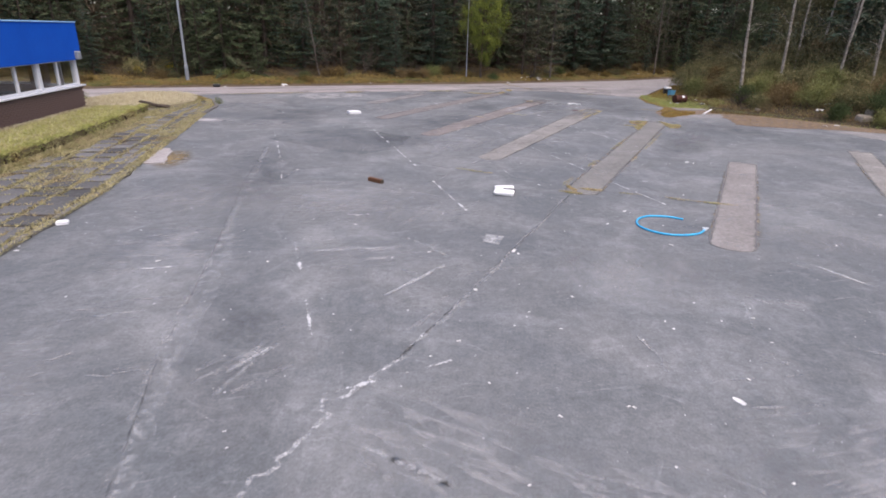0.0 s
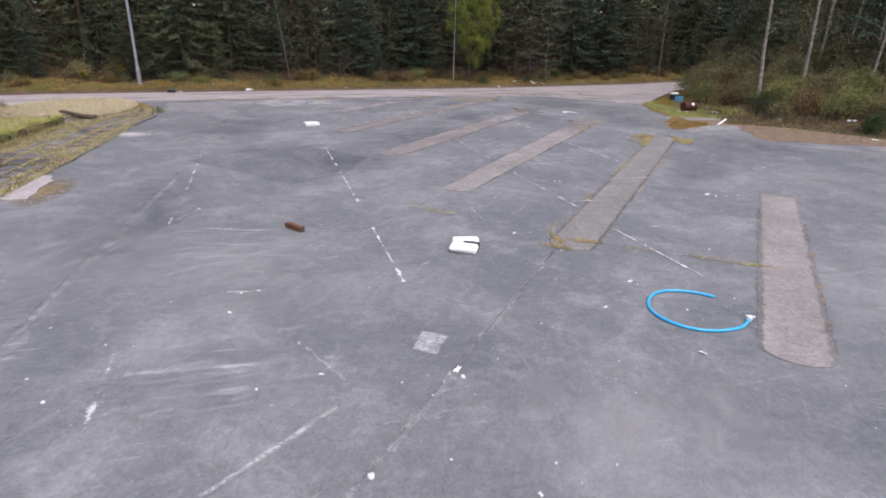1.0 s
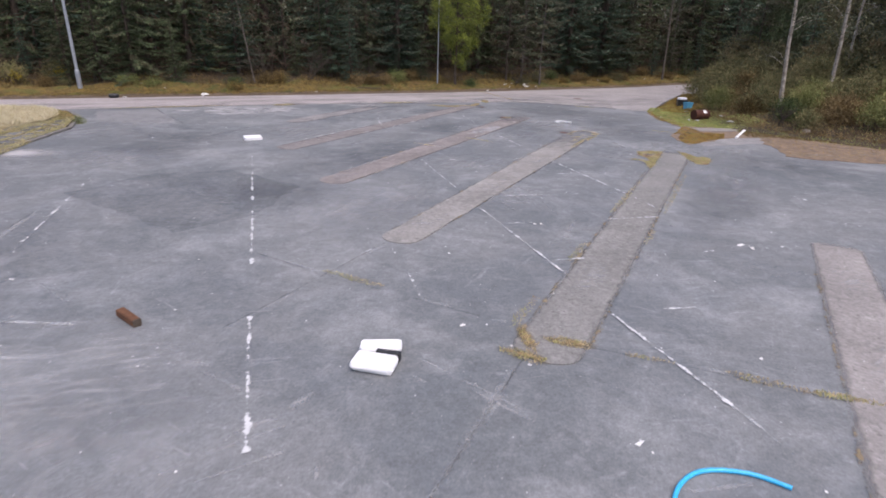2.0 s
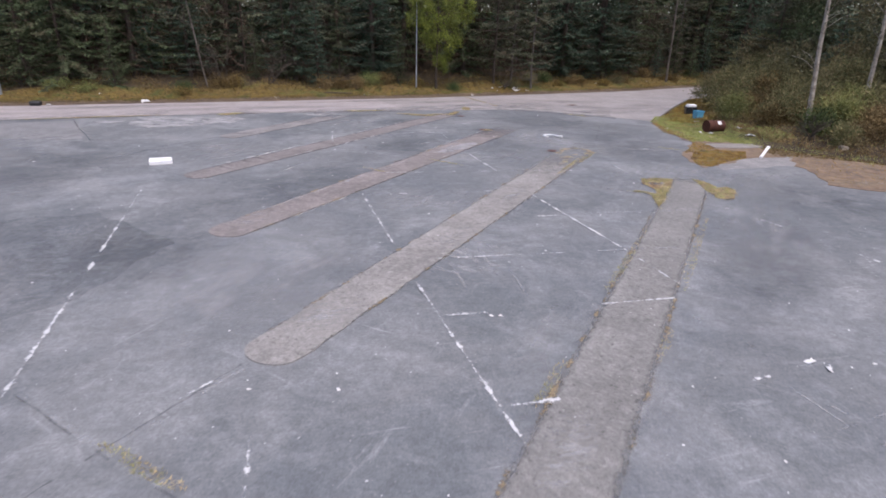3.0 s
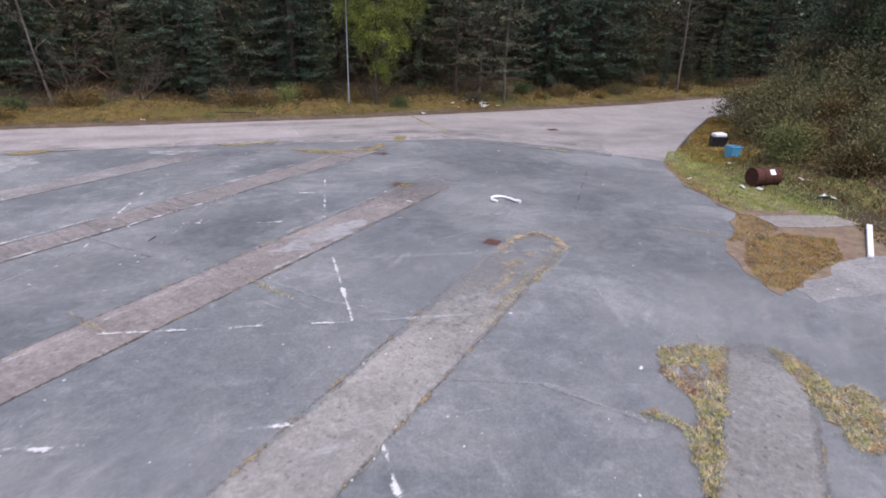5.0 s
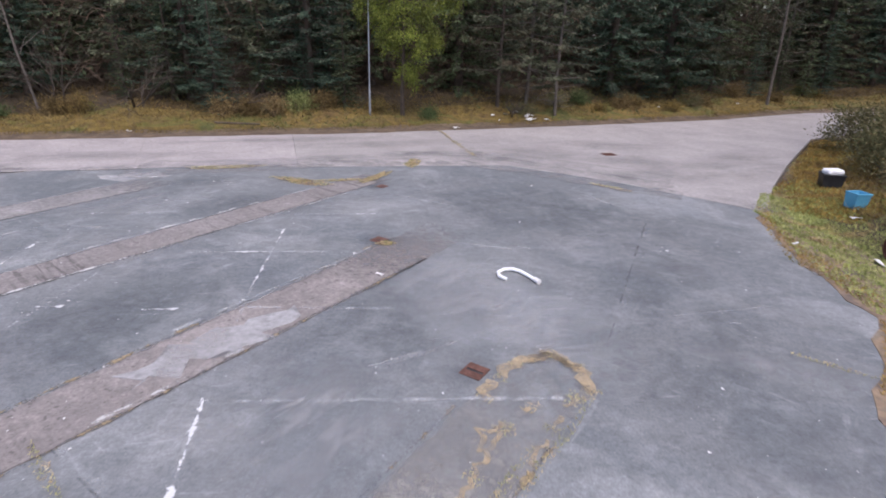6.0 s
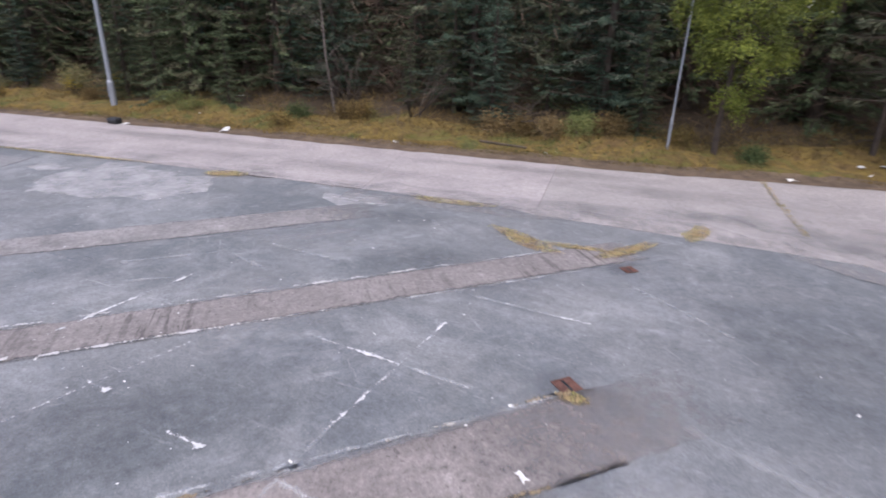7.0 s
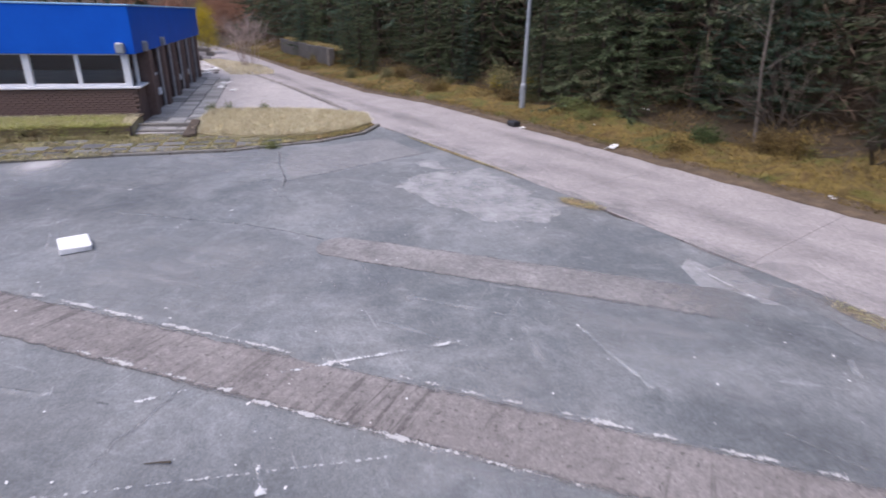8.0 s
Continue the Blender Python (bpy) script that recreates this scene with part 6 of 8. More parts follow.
kerbs()
slab_meshes = []
for k in range(5):
    bm = bmesh.new()
    w = 0.29
    box(bm, (-w, -w, -0.05), (w, w, 0.0), 0.012)
    for v in bm.verts:
        v.co.z += random.Random(k * 100 + v.index).uniform(-0.004, 0.004)
    me = bpy.data.meshes.new("paving_slab")
    bm.to_mesh(me)
    bm.free()
    me.materials.append(M_PAVING)
    slab_meshes.append(me)
y = 6.0
while y < 30.6:
    x0 = left_of_kerb(y) - 0.5
    inner = float(np.interp(y, [8.0, 17.8, 25.6, 26.0, 31], [-10.6, -10.72, -11.6, -13.0, -12.0]))
    x = x0
    while x > inner + 0.3:
        ob = new("paving_slab", rng.choice(slab_meshes))
        ob.parent = paving_bed
        ob.matrix_world = pose(x + rng.gauss(0, 0.012), y + rng.gauss(0, 0.012), 0.066 + rng.gauss(0, 0.006), rng.gauss(0, 1.6), rng.gauss(0, 1.6), 6 + rng.gauss(0, 1.5))
        x -= 0.665
    y += 0.665
PAVED = [(-7.3, 8), (-8.7, 19.8), (-9.7, 25.4), (-10.0, 28.1), (-11.0, 30.5), (-11.8, 31.4), (-12.2, 25.6), (-11.2, 17.8), (-10.9, 8)]


def joint_grass():
    rg = np.random.default_rng(33)
    got = []
    for _ in range(170000):
        y = rg.uniform(7, 30.5)
        x = rg.uniform(-12.2, left_of_kerb(y) - 0.05)
        if not inside((x, y), PAVED):
            continue
        wave = math.sin(x * 2.1 + y) + math.sin(y * 0.8 - x)
        edge = min(abs(x - left_of_kerb(y)), 0.6 * abs(x + 10.62 + 0.06 * (y - 8)))
        jx = (left_of_kerb(y) - 0.5 + 0.3325 - x) % 0.665
        jy = (y - 6.0 + 0.3325) % 0.665
        joint = min(jx, 0.665 - jx) < 0.08 or min(jy, 0.665 - jy) < 0.035
        if (joint and wave + rg.normal(0, 0.8) > -1.2) or (edge < 0.5 and rg.random() < (0.75 if y < 23.5 else 0.3)) or (wave > 0.5 and rg.random() < (0.5 if y < 21 else 0.08)):
            got.append((x, y, 0.052))
    me = quads_mesh("joint_grass", blades(np.array(got), 0.075, 0.016, rg, 1.1))
    tagged(finish("joint_grass", me, M_PAVEGRASS), "yellowed grass between the paving slabs", "grass", kind="stuff")


joint_grass()


def low_wall():
    """The low brick wall that holds the lawn up."""
    wall = tagged(empty("retaining_wall"), "low mossy brick wall along the lawn", "wall", kind="structure")
    line = [(-10.7, 6.0), (-10.8, 12.0), (-11.1, 17.8), (-11.9, 25.2)]
    pts = resample(line, 0.228, 0, None, closed=False)
    body = resample(line, 2.0, 0, None, closed=False)
    bm = bmesh.new()
    for a, b in zip(body, body[1:]):
        m = pose((a.x + b.x) / 2, (a.y + b.y) / 2, 0, 0, 0, math.degrees(math.atan2(b.y - a.y, b.x - a.x)))
        h = (b - a).length / 2 + 0.01
        box(bm, (-h, -0.095, -0.1), (h, 0.095, 0.385), 0, m)
    part("core", bm, M_MORTAR, wall)
    meshes = []
    for k in range(4):
        bm = bmesh.new()
        box(bm, (-0.106, -0.108, -0.032), (0.106, 0.108, 0.032), 0.006)
        me = bpy.data.meshes.new("brick")
        bm.to_mesh(me)
        bm.free()
        me.materials.append(M_BRICK_MOSS)
        meshes.append(me)
    near = [(a, b) for a, b in zip(pts, pts[1:]) if a.y > 11.5]
    for course in range(4):
        for a, b in near:
            mid = (a + b) / 2 if course % 2 else a
            ob = new("brick", rng.choice(meshes))
            ob.parent = wall
            ob.matrix_world = pose(mid.x + rng.gauss(0, 0.003), mid.y, 0.13 + 0.078 * course, 0, 0, math.degrees(math.atan2(b.y - a.y, b.x - a.x)))


M_BRICK_MOSS = speckled("mossy_brick", (0.095, 0.062, 0.045), (0.22, 0.19, 0.085), 2.2, 0.9)
low_wall()
grass_area("wall_moss", [(-10.72, 11.5), (-11.0, 17.8), (-11.8, 25.2), (-12.02, 25.2), (-11.22, 17.8), (-10.94, 11.5)], 11000, 0.17, 0.016, M_LAWNGREEN, "grass hanging over the edge of the low wall", 65, 0.36, 1.6)
grass_area("wall_weeds", [(-10.45, 11.5), (-10.75, 17.8), (-11.55, 25.2), (-11.78, 25.2), (-10.98, 17.8), (-10.68, 11.5)], 9000, 0.19, 0.016, M_PAVEGRASS, "weeds at the foot of the low wall", 66, 0.05, 0.8)
rng = random.Random(67)
for k in range(34):
    y = rng.uniform(12.0, 25.0)
    x = float(np.interp(y, [12.0, 17.8, 25.2], [-10.7, -11.0, -11.8]))
    bush(x + rng.uniform(-0.05, 0.07), y, 0.10, rng.uniform(0.15, 0.4), 0.12, 760 + k, rng.choice((M_PAVEGRASS, M_LAWNGREEN, M_CORNER)), "moss_clump", "yellow-green moss hanging over the low wall", 3, 0.5, 60).location.z = rng.uniform(0.12, 0.3)
tagged(part("lawn", sheet([(-11.95, 25.2), (-11.15, 17.8), (-10.85, 12.0), (-10.7, -14), (-11.2, -14), (-12.92, 8.0), (-14.24, 24.9)], 0.36, 0.4, 0.8), M_LAWN), "raised bed of earth under the dry lawn", "lawn", kind="structure")
grass_area("lawn_grass", [(-11.9, 25.1), (-11.05, 17.8), (-10.7, 9.0), (-12.8, 9.0), (-13.65, 20.0), (-14.0, 24.9)], 24000, 0.11, 0.011, M_STRAW, "pale yellow dry grass of the raised lawn", 34, 0.355, 0.6)
grass_area("lawn_grass", [(-11.8, 24.9), (-11.0, 17.8), (-10.7, 9.0), (-12.5, 9.0), (-13.3, 20.0), (-13.6, 24.6)], 32000, 0.13, 0.013, M_LAWNGREEN, "greener tufts in the dry lawn", 35, 0.355, 0.6)

tagged(part("soil_border", sheet([(-14.2, 25.0), (-13.86, 20.5), (-12.9, 8.4), (-12.6, 8.4), (-13.45, 20.5), (-13.75, 25.0)], 0.372, 0.03, 0.25, 0.05, 15), M_SOILEDGE), "bare dark soil along the foot of the house", "soil", kind="structure")
ISLAND = [(-12.2, 26.7), (-11.8, 27.4), (-11.5, 28.3), (-11.35, 29.3), (-11.75, 30.7), (-12.45, 31.65), (-13.5, 32.35), (-15.0, 32.3), (-16.0, 31.0), (-16.4, 28.6), (-16.3, 26.7)]
tagged(part("grass_island", sheet(ISLAND, 0.11, 0.2, 0.6), M_LAWN), "earth of the grass island by the road", "ground", kind="structure")
grass_area("island_grass", ISLAND, 42000, 0.2, 0.012, M_STRAWGREEN, "pale straw-coloured grass on the island", 36, 0.105, 0.6)
for i, (x, y) in enumerate(((-16.3, 26.7), (-16.4, 27.3), (-16.3, 28.6), (-10.2, 29.3))):
    bush(x, y, 0.10, 0.10, 0.2 if i == 3 else 0.34, 300 + i, M_GREEN, "green_weed", "dark green weed on the grass island", 5, 0.5)

YARD = [(-12.3, 25.2), (-12.5, 26.7), (-16.3, 26.7), (-16.7, 28.6), (-16.3, 30.8), (-15.3, 32.0), (-18.0, 31.0), (-25.8, 28.4), (-40.7, 22.6), (-42, 10), (-31.5, 10), (-31.4, 23.2), (-14.0, 24.6)]
tagged(part("yard", sheet(YARD, 0.06, 0.14, 0), M_YARD), "pale concrete yard beside the building", "yard", kind="structure")
tagged(part("yard_strip", ribbon([(-16.9, 31.6), (-21.5, 30.0), (-26, 28.4), (-40, 22.9)], 0.26, 0.066, random.Random(3), 0.05, 1.0, 0.4), M_ROADBED), "dark mossy seam between yard and road", "seam", kind="structure")
path = tagged(empty("footpath"), "uneven grey slab path to the building's door", "footpath", kind="structure")
path_meshes = [me.copy() for me in slab_meshes]
for me in path_meshes:
    me.materials[0] = M_PATHSLAB
for i in range(26):
    for j in range(3):
        ob = new("paving_slab", rng.choice(path_meshes))
        ob.parent = path
        ob.matrix_world = pose(-12.9 - i * 0.62, 25.3 + j * 0.62 - 0.085 * max(i - 2, 0) * 0.62, 0.10 + rng.gauss(0, 0.008), rng.gauss(0, 1), rng.gauss(0, 1), rng.gauss(0, 1))

for x, top in ((-12.56, 0.09), (-13.3, 0.16)):
    part("step", box(bmesh.new(), (x - 0.14, 25.0, -0.05), (x + 0.02, 26.9, top + 0.03), 0.012), M_KERB, path, "dark worn step edge")

# ---------------------------------------------------------------- building
WX, NY, SY, WW = -14.22, 24.9, 8.0, -31.0      # east face, north face, south end, west end
BASE, SILL, HEAD, TOP = 0.0, 1.23, 2.22, 3.62
TURNED = Matrix.Translation((WX, NY, 0)) @ Matrix.Rotation(radians(4.5), 4, 'Z') @ Matrix.Translation((-WX, -NY, 0))      # the whole house stands a little askew


def brick_panel(parent, origin, along, length, z0, z1, material=M_BRICK, limit=True):
    """Courses of bricks proud of a wall face."""
    bm = bmesh.new()
    box(bm, (-0.107, -0.05, -0.0325), (0.107, 0.012, 0.0325), 0.004)
    me = bpy.data.meshes.new("brick")
    bm.to_mesh(me)
    bm.free()
    me.materials.append(material)
    a = math.degrees(math.atan2(along[1], along[0]))
    rows = int((z1 - z0) / 0.075)
    for r in range(rows):
        s = 0.112 + (0.1125 if r % 2 else 0)
        while s < length - 0.05:
            ob = new("brick", me)
            ob.parent = parent
            ob.matrix_world = pose(origin[0] + along[0] * s, origin[1] + along[1] * s, z0 + 0.0375 + r * 0.075, 0, 0, a + 180)
            s += 0.225


def building():
    house = tagged(empty("cafe_building"), "abandoned flat-roofed brick building with a deep blue fascia", "building")
    bm = bmesh.new()
    t = 0.24
    # east wall below the sill, floor, south and west walls, parapet band
    box(bm, (WX - t, SY, BASE - 0.2), (WX - 0.012, NY - 0.02, SILL - 0.06))
    part("wall", bm, M_MORTAR, house, "brown brick wall under the windows")
    bm = bmesh.new()
    box(bm, (WW, SY, BASE - 0.2), (WW + t, NY, SILL))
    box(bm, (WW, SY, HEAD), (WW + t, NY, HEAD + 0.2))
    for k in range(6):
        box(bm, (WW, SY + k * 3.3, SILL), (WW + t, SY + k * 3.3 + 0.24, HEAD))
    part("wall", bm, M_BRICK, house)
    bm = bmesh.new()
    box(bm, (WW + t, SY, BASE - 0.2), (WX - t, SY + t, HEAD + 0.2))
    part("wall", bm, M_BRICK, house)
    bm = bmesh.new()
    box(bm, (WW + t, SY + t, 0.0), (WX - t, NY - 0.3, 0.3))
    part("floor", bm, M_ROOMFLOOR, house, "grey bare floor inside")
    bm = bmesh.new()
    box(bm, (WW + 0.1, SY + 0.1, HEAD + 0.21), (WX - 0.1, NY - 0.1, HEAD + 0.4))
    part("ceiling", bm, M_ROOM, house)
    bm = bmesh.new()
    box(bm, (WW - 0.1, SY - 0.1, TOP - 0.16), (WX + 0.05, NY + 0.05, TOP - 0.06))
    part("roof", bm, M_ROOF, house, "flat grey felt roof")
    bm = bmesh.new()
    box(bm, (-20.2, SY + t, 0.3), (-20.0, SY + 7.0, HEAD + 0.2))
    part("inner_wall", bm, M_ROOM, house, "pale plaster wall inside the room")
    bricks = part("brickwork", box(bmesh.new(), (WX - 0.03, SY + 8.5, 0.0), (WX - 0.013, NY - 0.03, 0.08)), M_BRICK, house, "brown brickwork courses")
    brick_panel(bricks, (WX, NY), (0, -1), 7.2, 0.30, SILL - 0.06)
    # fascia boards
    for lo, hi in (((WX + 0.02, SY - 0.2, HEAD), (WX + 0.14, NY + 0.14, TOP)), ((WW - 0.2, NY + 0.02, HEAD), (WX + 0.019, NY + 0.14, TOP)), ((WW - 0.2, SY - 0.2, HEAD), (WX + 0.019, SY - 0.08, TOP)), ((WW - 0.2, SY - 0.079, HEAD), (WW - 0.08, NY + 0.019, TOP))):
        part("fascia", box(bmesh.new(), lo, hi, 0.01), M_BLUE_FASCIA, house, "bright blue fascia board")
    part("soffit", box(bmesh.new(), (WX - 0.3, SY, HEAD + 0.02), (WX + 0.02, NY, HEAD + 0.06)), M_UPVC, house)
    part("soffit", box(bmesh.new(), (WW, NY - 0.3, HEAD + 0.02), (WX - 0.301, NY + 0.02, HEAD + 0.06)), M_UPVC, house)
    for lo, hi in (((WX + 0.0, SY - 0.22, TOP), (WX + 0.17, NY + 0.17, TOP + 0.05)), ((WW - 0.22, NY + 0.0, TOP), (WX - 0.001, NY + 0.17, TOP + 0.05))):
        part("coping", box(bmesh.new(), lo, hi, 0.012), M_FASCIA_TRIM, house, "pale blue metal coping")
    # joints of the fascia boards
    # windows of the east side: units with a wide post between, and a thin bar in the middle
    y = NY - 0.12
    unit = 2.74
    while y - unit > SY + 0.3:
        win = empty("window")
        win.parent = house
        win["label"] = "white plastic window with a bar in the middle"
        y0 = y - unit
        part("post", box(bmesh.new(), (WX - 0.16, y - 0.20, SILL), (WX + 0.02, y, HEAD + 0.02), 0.012), M_UPVC, win)
        part("frame", box(bmesh.new(), (WX - 0.12, y0, SILL), (WX - 0.02, y - 0.2, SILL + 0.09), 0.01), M_UPVC, win)
        part("frame", box(bmesh.new(), (WX - 0.12, y0, HEAD - 0.04), (WX - 0.02, y - 0.2, HEAD + 0.02), 0.01), M_UPVC, win)
        m = (y0 + y - 0.2) / 2
        part("bar", box(bmesh.new(), (WX - 0.12, m - 0.06, SILL + 0.09), (WX - 0.02, m + 0.06, HEAD - 0.04), 0.01), M_UPVC, win)
        for a, b in ((y0, m - 0.06), (m + 0.06, y - 0.2)):
            pane = part("pane", box(bmesh.new(), (WX - 0.075, a, SILL + 0.09), (WX - 0.069, b, HEAD - 0.04)), M_GLASS, win)
            pane.visible_shadow = False
        y = y0
    part("sill", box(bmesh.new(), (WX - 0.16, SY, SILL - 0.06), (WX + 0.12, NY + 0.12, SILL), 0.012), M_UPVC, house, "white window sill")
    part("sill", box(bmesh.new(), (WX - 1.3, NY - 0.14, SILL - 0.06), (WX - 0.161, NY + 0.12, SILL), 0.012), M_UPVC, house, "white window sill")
    # north side: corner window, then brick piers with dark doors and windows
    part("wall", box(bmesh.new(), (WX - 1.3, NY - 0.24, BASE - 0.2), (WX - 0.241, NY, SILL - 0.06)), M_BRICK, house)
    part("bar", box(bmesh.new(), (WX - 0.75, NY - 0.12, SILL), (WX - 0.65, NY - 0.02, HEAD + 0.02), 0.01), M_UPVC, house)
    pane = part("pane", box(bmesh.new(), (WX - 1.3, NY - 0.075, SILL), (WX - 0.161, NY - 0.069, HEAD + 0.02)), M_GLASS, house)
    pane.visible_shadow = False
    x = WX - 1.3
    k = 0
    while x > WW + 1.2:
        part("pier", box(bmesh.new(), (x - 0.55, NY - 0.24, BASE - 0.2), (x, NY + 0.26, HEAD + 0.02), 0.01), M_BRICK, house, "brown brick pier")
        lo, hi = x - 2.6, x - 0.55
        if lo < WW:
            break
        if k % 3 == 1:
            door = part("door", box(bmesh.new(), (lo, NY - 0.16, 0.12), (hi, NY - 0.10, 2.14), 0.01), M_DOOR, house, "faded grey boarded door")
            part("panel", box(bmesh.new(), (lo + 0.14, NY - 0.10, 0.3), (hi - 0.14, NY - 0.085, 1.0), 0.006), M_DOOR, door)
            part("panel", box(bmesh.new(), (lo + 0.14, NY - 0.10, 1.15), (hi - 0.14, NY - 0.085, 2.0), 0.006), M_DOOR, door)
            part("frame", box(bmesh.new(), (lo, NY - 0.2, 2.14), (hi, NY - 0.06, HEAD + 0.02), 0.006), M_UPVC, house)
        else:
            part("wall", box(bmesh.new(), (lo, NY - 0.24, BASE - 0.2), (hi, NY, SILL)), M_BRICK, house)
            part("frame", box(bmesh.new(), (lo, NY - 0.14, SILL), (hi, NY - 0.04, SILL + 0.08), 0.006), M_UPVC, house)
            part("pane", box(bmesh.new(), (lo, NY - 0.1, SILL + 0.08), (hi, NY - 0.094, HEAD + 0.02)), M_GLASS, house).visible_shadow = False
            part("vent", box(bmesh.new(), (lo + 0.3, NY + 0.001, 0.55), (lo + 0.75, NY + 0.09, 0.8), 0.02), M_UPVC, house, "white plastic vent box")
        part("downpipe", tube([(lo + 0.06, NY + 0.10, 0.05), (lo + 0.06, NY + 0.10, 1.2), (lo + 0.06, NY + 0.10, HEAD + 0.02)], 0.055, 8), M_DOOR, house, "pale grey downpipe")
        x = lo
        k += 1
    # small lamps under the fascia
    for x, y in ((WX + 0.16, NY - 0.25), (WX - 1.2, NY + 0.16), (WX - 4.6, NY + 0.16)):
        part("bulkhead_lamp", box(bmesh.new(), (x - 0.13, y - 0.13, HEAD + 0.02), (x + 0.13, y + 0.13, HEAD + 0.34), 0.04), M_GALV, house, "weathered grey bulkhead lamp")
    return house


building().matrix_world = TURNED
plant = tagged(part("roof_plant", box(bmesh.new(), (-24.0, 14.0, TOP - 0.06), (-18.5, 18.0, TOP + 0.7), 0.03), M_ROOF), "low dark roof housing on the flat roof", "roof housing")
plant.matrix_world = TURNED
# tables left in the room
for i, (x, y) in enumerate(((-15.6, 21.0), (-16.2, 23.2), (-15.8, 18.2))):
    table = tagged(empty("cafe_table", TURNED @ pose(x, y, 0.3)), "dark round table standing in the empty room", "table", "tables in the empty room")
    bm = bmesh.new()
    bmesh.ops.create_cone(bm, segments=18, radius1=0.42, radius2=0.4, depth=0.04, cap_ends=True, matrix=Matrix.Translation((0, 0, 0.73)))
    part("tabletop", bm, M_DARK, table)
    part("pedestal", tube([(0, 0, 0.03), (0, 0, 0.3), (0, 0, 0.71)], [0.045, 0.035, 0.05], 10), M_DARK, table)
    bm = bmesh.new()
    bmesh.ops.create_cone(bm, segments=14, radius1=0.26, radius2=0.2, depth=0.03, cap_ends=True, matrix=Matrix.Translation((0, 0, 0.015)))
    part("foot", bm, M_DARK, table)

# plank thrown on the lawn's corner
plank = tagged(empty("broken_plank", pose(-12.2, 26.82, 0.2, 0, 0, 178)), "dark broken timber lying at the paving's end", "plank")
part("board", box(bmesh.new(), (-0.62, -0.13, -0.05), (0.68, 0.13, 0.04), 0.012, pose(0, 0, 0.02, 4, -11, 0)), M_OLDWOOD, plank)
part("board", box(bmesh.new(), (-0.62, -0.10, -0.04), (0.25, 0.10, 0.04), 0.012, pose(0.02, -0.05, -0.02, -6, -4, 9)), M_OLDWOOD, plank)


# ---------------------------------------------------------------- lamp columns
def lamp_column(x, y, height, r, label):
    z = float(ground_height(np.array(x), np.array(y)))
    col = tagged(empty("street_lamp", pose(x, y, z)), label, "lamp post")
    part("base_sleeve", tube([(0, 0, -0.3), (0, 0, 0.9), (0, 0, 0.98)], [r * 1.45, r * 1.45, r * 1.05], 12), M_GALV, col)
    part("door", box(bmesh.new(), (-r * 0.6, -r * 1.55, 0.35), (r * 0.6, -r * 1.38, 0.75), 0.005), M_GALV, col)
    part("column", tube([(0, 0, 0.95), (0, 0, height * 0.6), (0, 0, height)], [r, r * 0.85, r * 0.7], 12), M_GALV, col)
    part("arm", tube([(0, 0, height - 0.05), (0, -0.3, height + 0.12), (0, -0.9, height + 0.2)], r * 0.6, 8), M_GALV, col)
    lantern = part("lantern", box(bmesh.new(), (-0.12, -1.45, height + 0.13), (0.12, -0.85, height + 0.27), 0.04), M_GALV, col)
    part("bowl", box(bmesh.new(), (-0.1, -1.4, height + 0.06), (0.1, -0.95, height + 0.131), 0.03), M_GLASS, lantern)
    return col


lamp_column(-15.1, 38.3, 8.0, 0.08, "tall galvanised lamp post on the far verge")
lamp_column(3.43, 45.4, 7.0, 0.028, "slim grey lamp post in front of the larch")

# retaining wall by the far road
wall = tagged(empty("road_wall"), "low weathered concrete wall beside the far road", "wall", kind="structure")
for i in range(5):
    a = Vector((-45.0 + i * 2.75, 27.7 + i * 0.78))
    part("panel", box(bmesh.new(), (-1.4, -0.12, -0.4), (1.4, 0.12, 1.5 - 0.05 * (i % 2)), 0.03, pose(a.x, a.y, 0, 0, 0, 16)), M_WALLSTONE, wall)
part("pier", box(bmesh.new(), (-0.2, -0.2, -0.4), (0.2, 0.2, 1.5), 0.04, pose(-32.4, 31.25, 0, 0, 0, 16)), M_STONE, wall, "paler end pier")
grass_area("wall_top_grass", [(-46.6, 27.5), (-32.6, 31.4), (-32.8, 32.0), (-46.8, 28.1)], 2600, 0.4, 0.05, M_TUFT, "tan dead grass behind the road wall", 68, 1.3, 0.7)


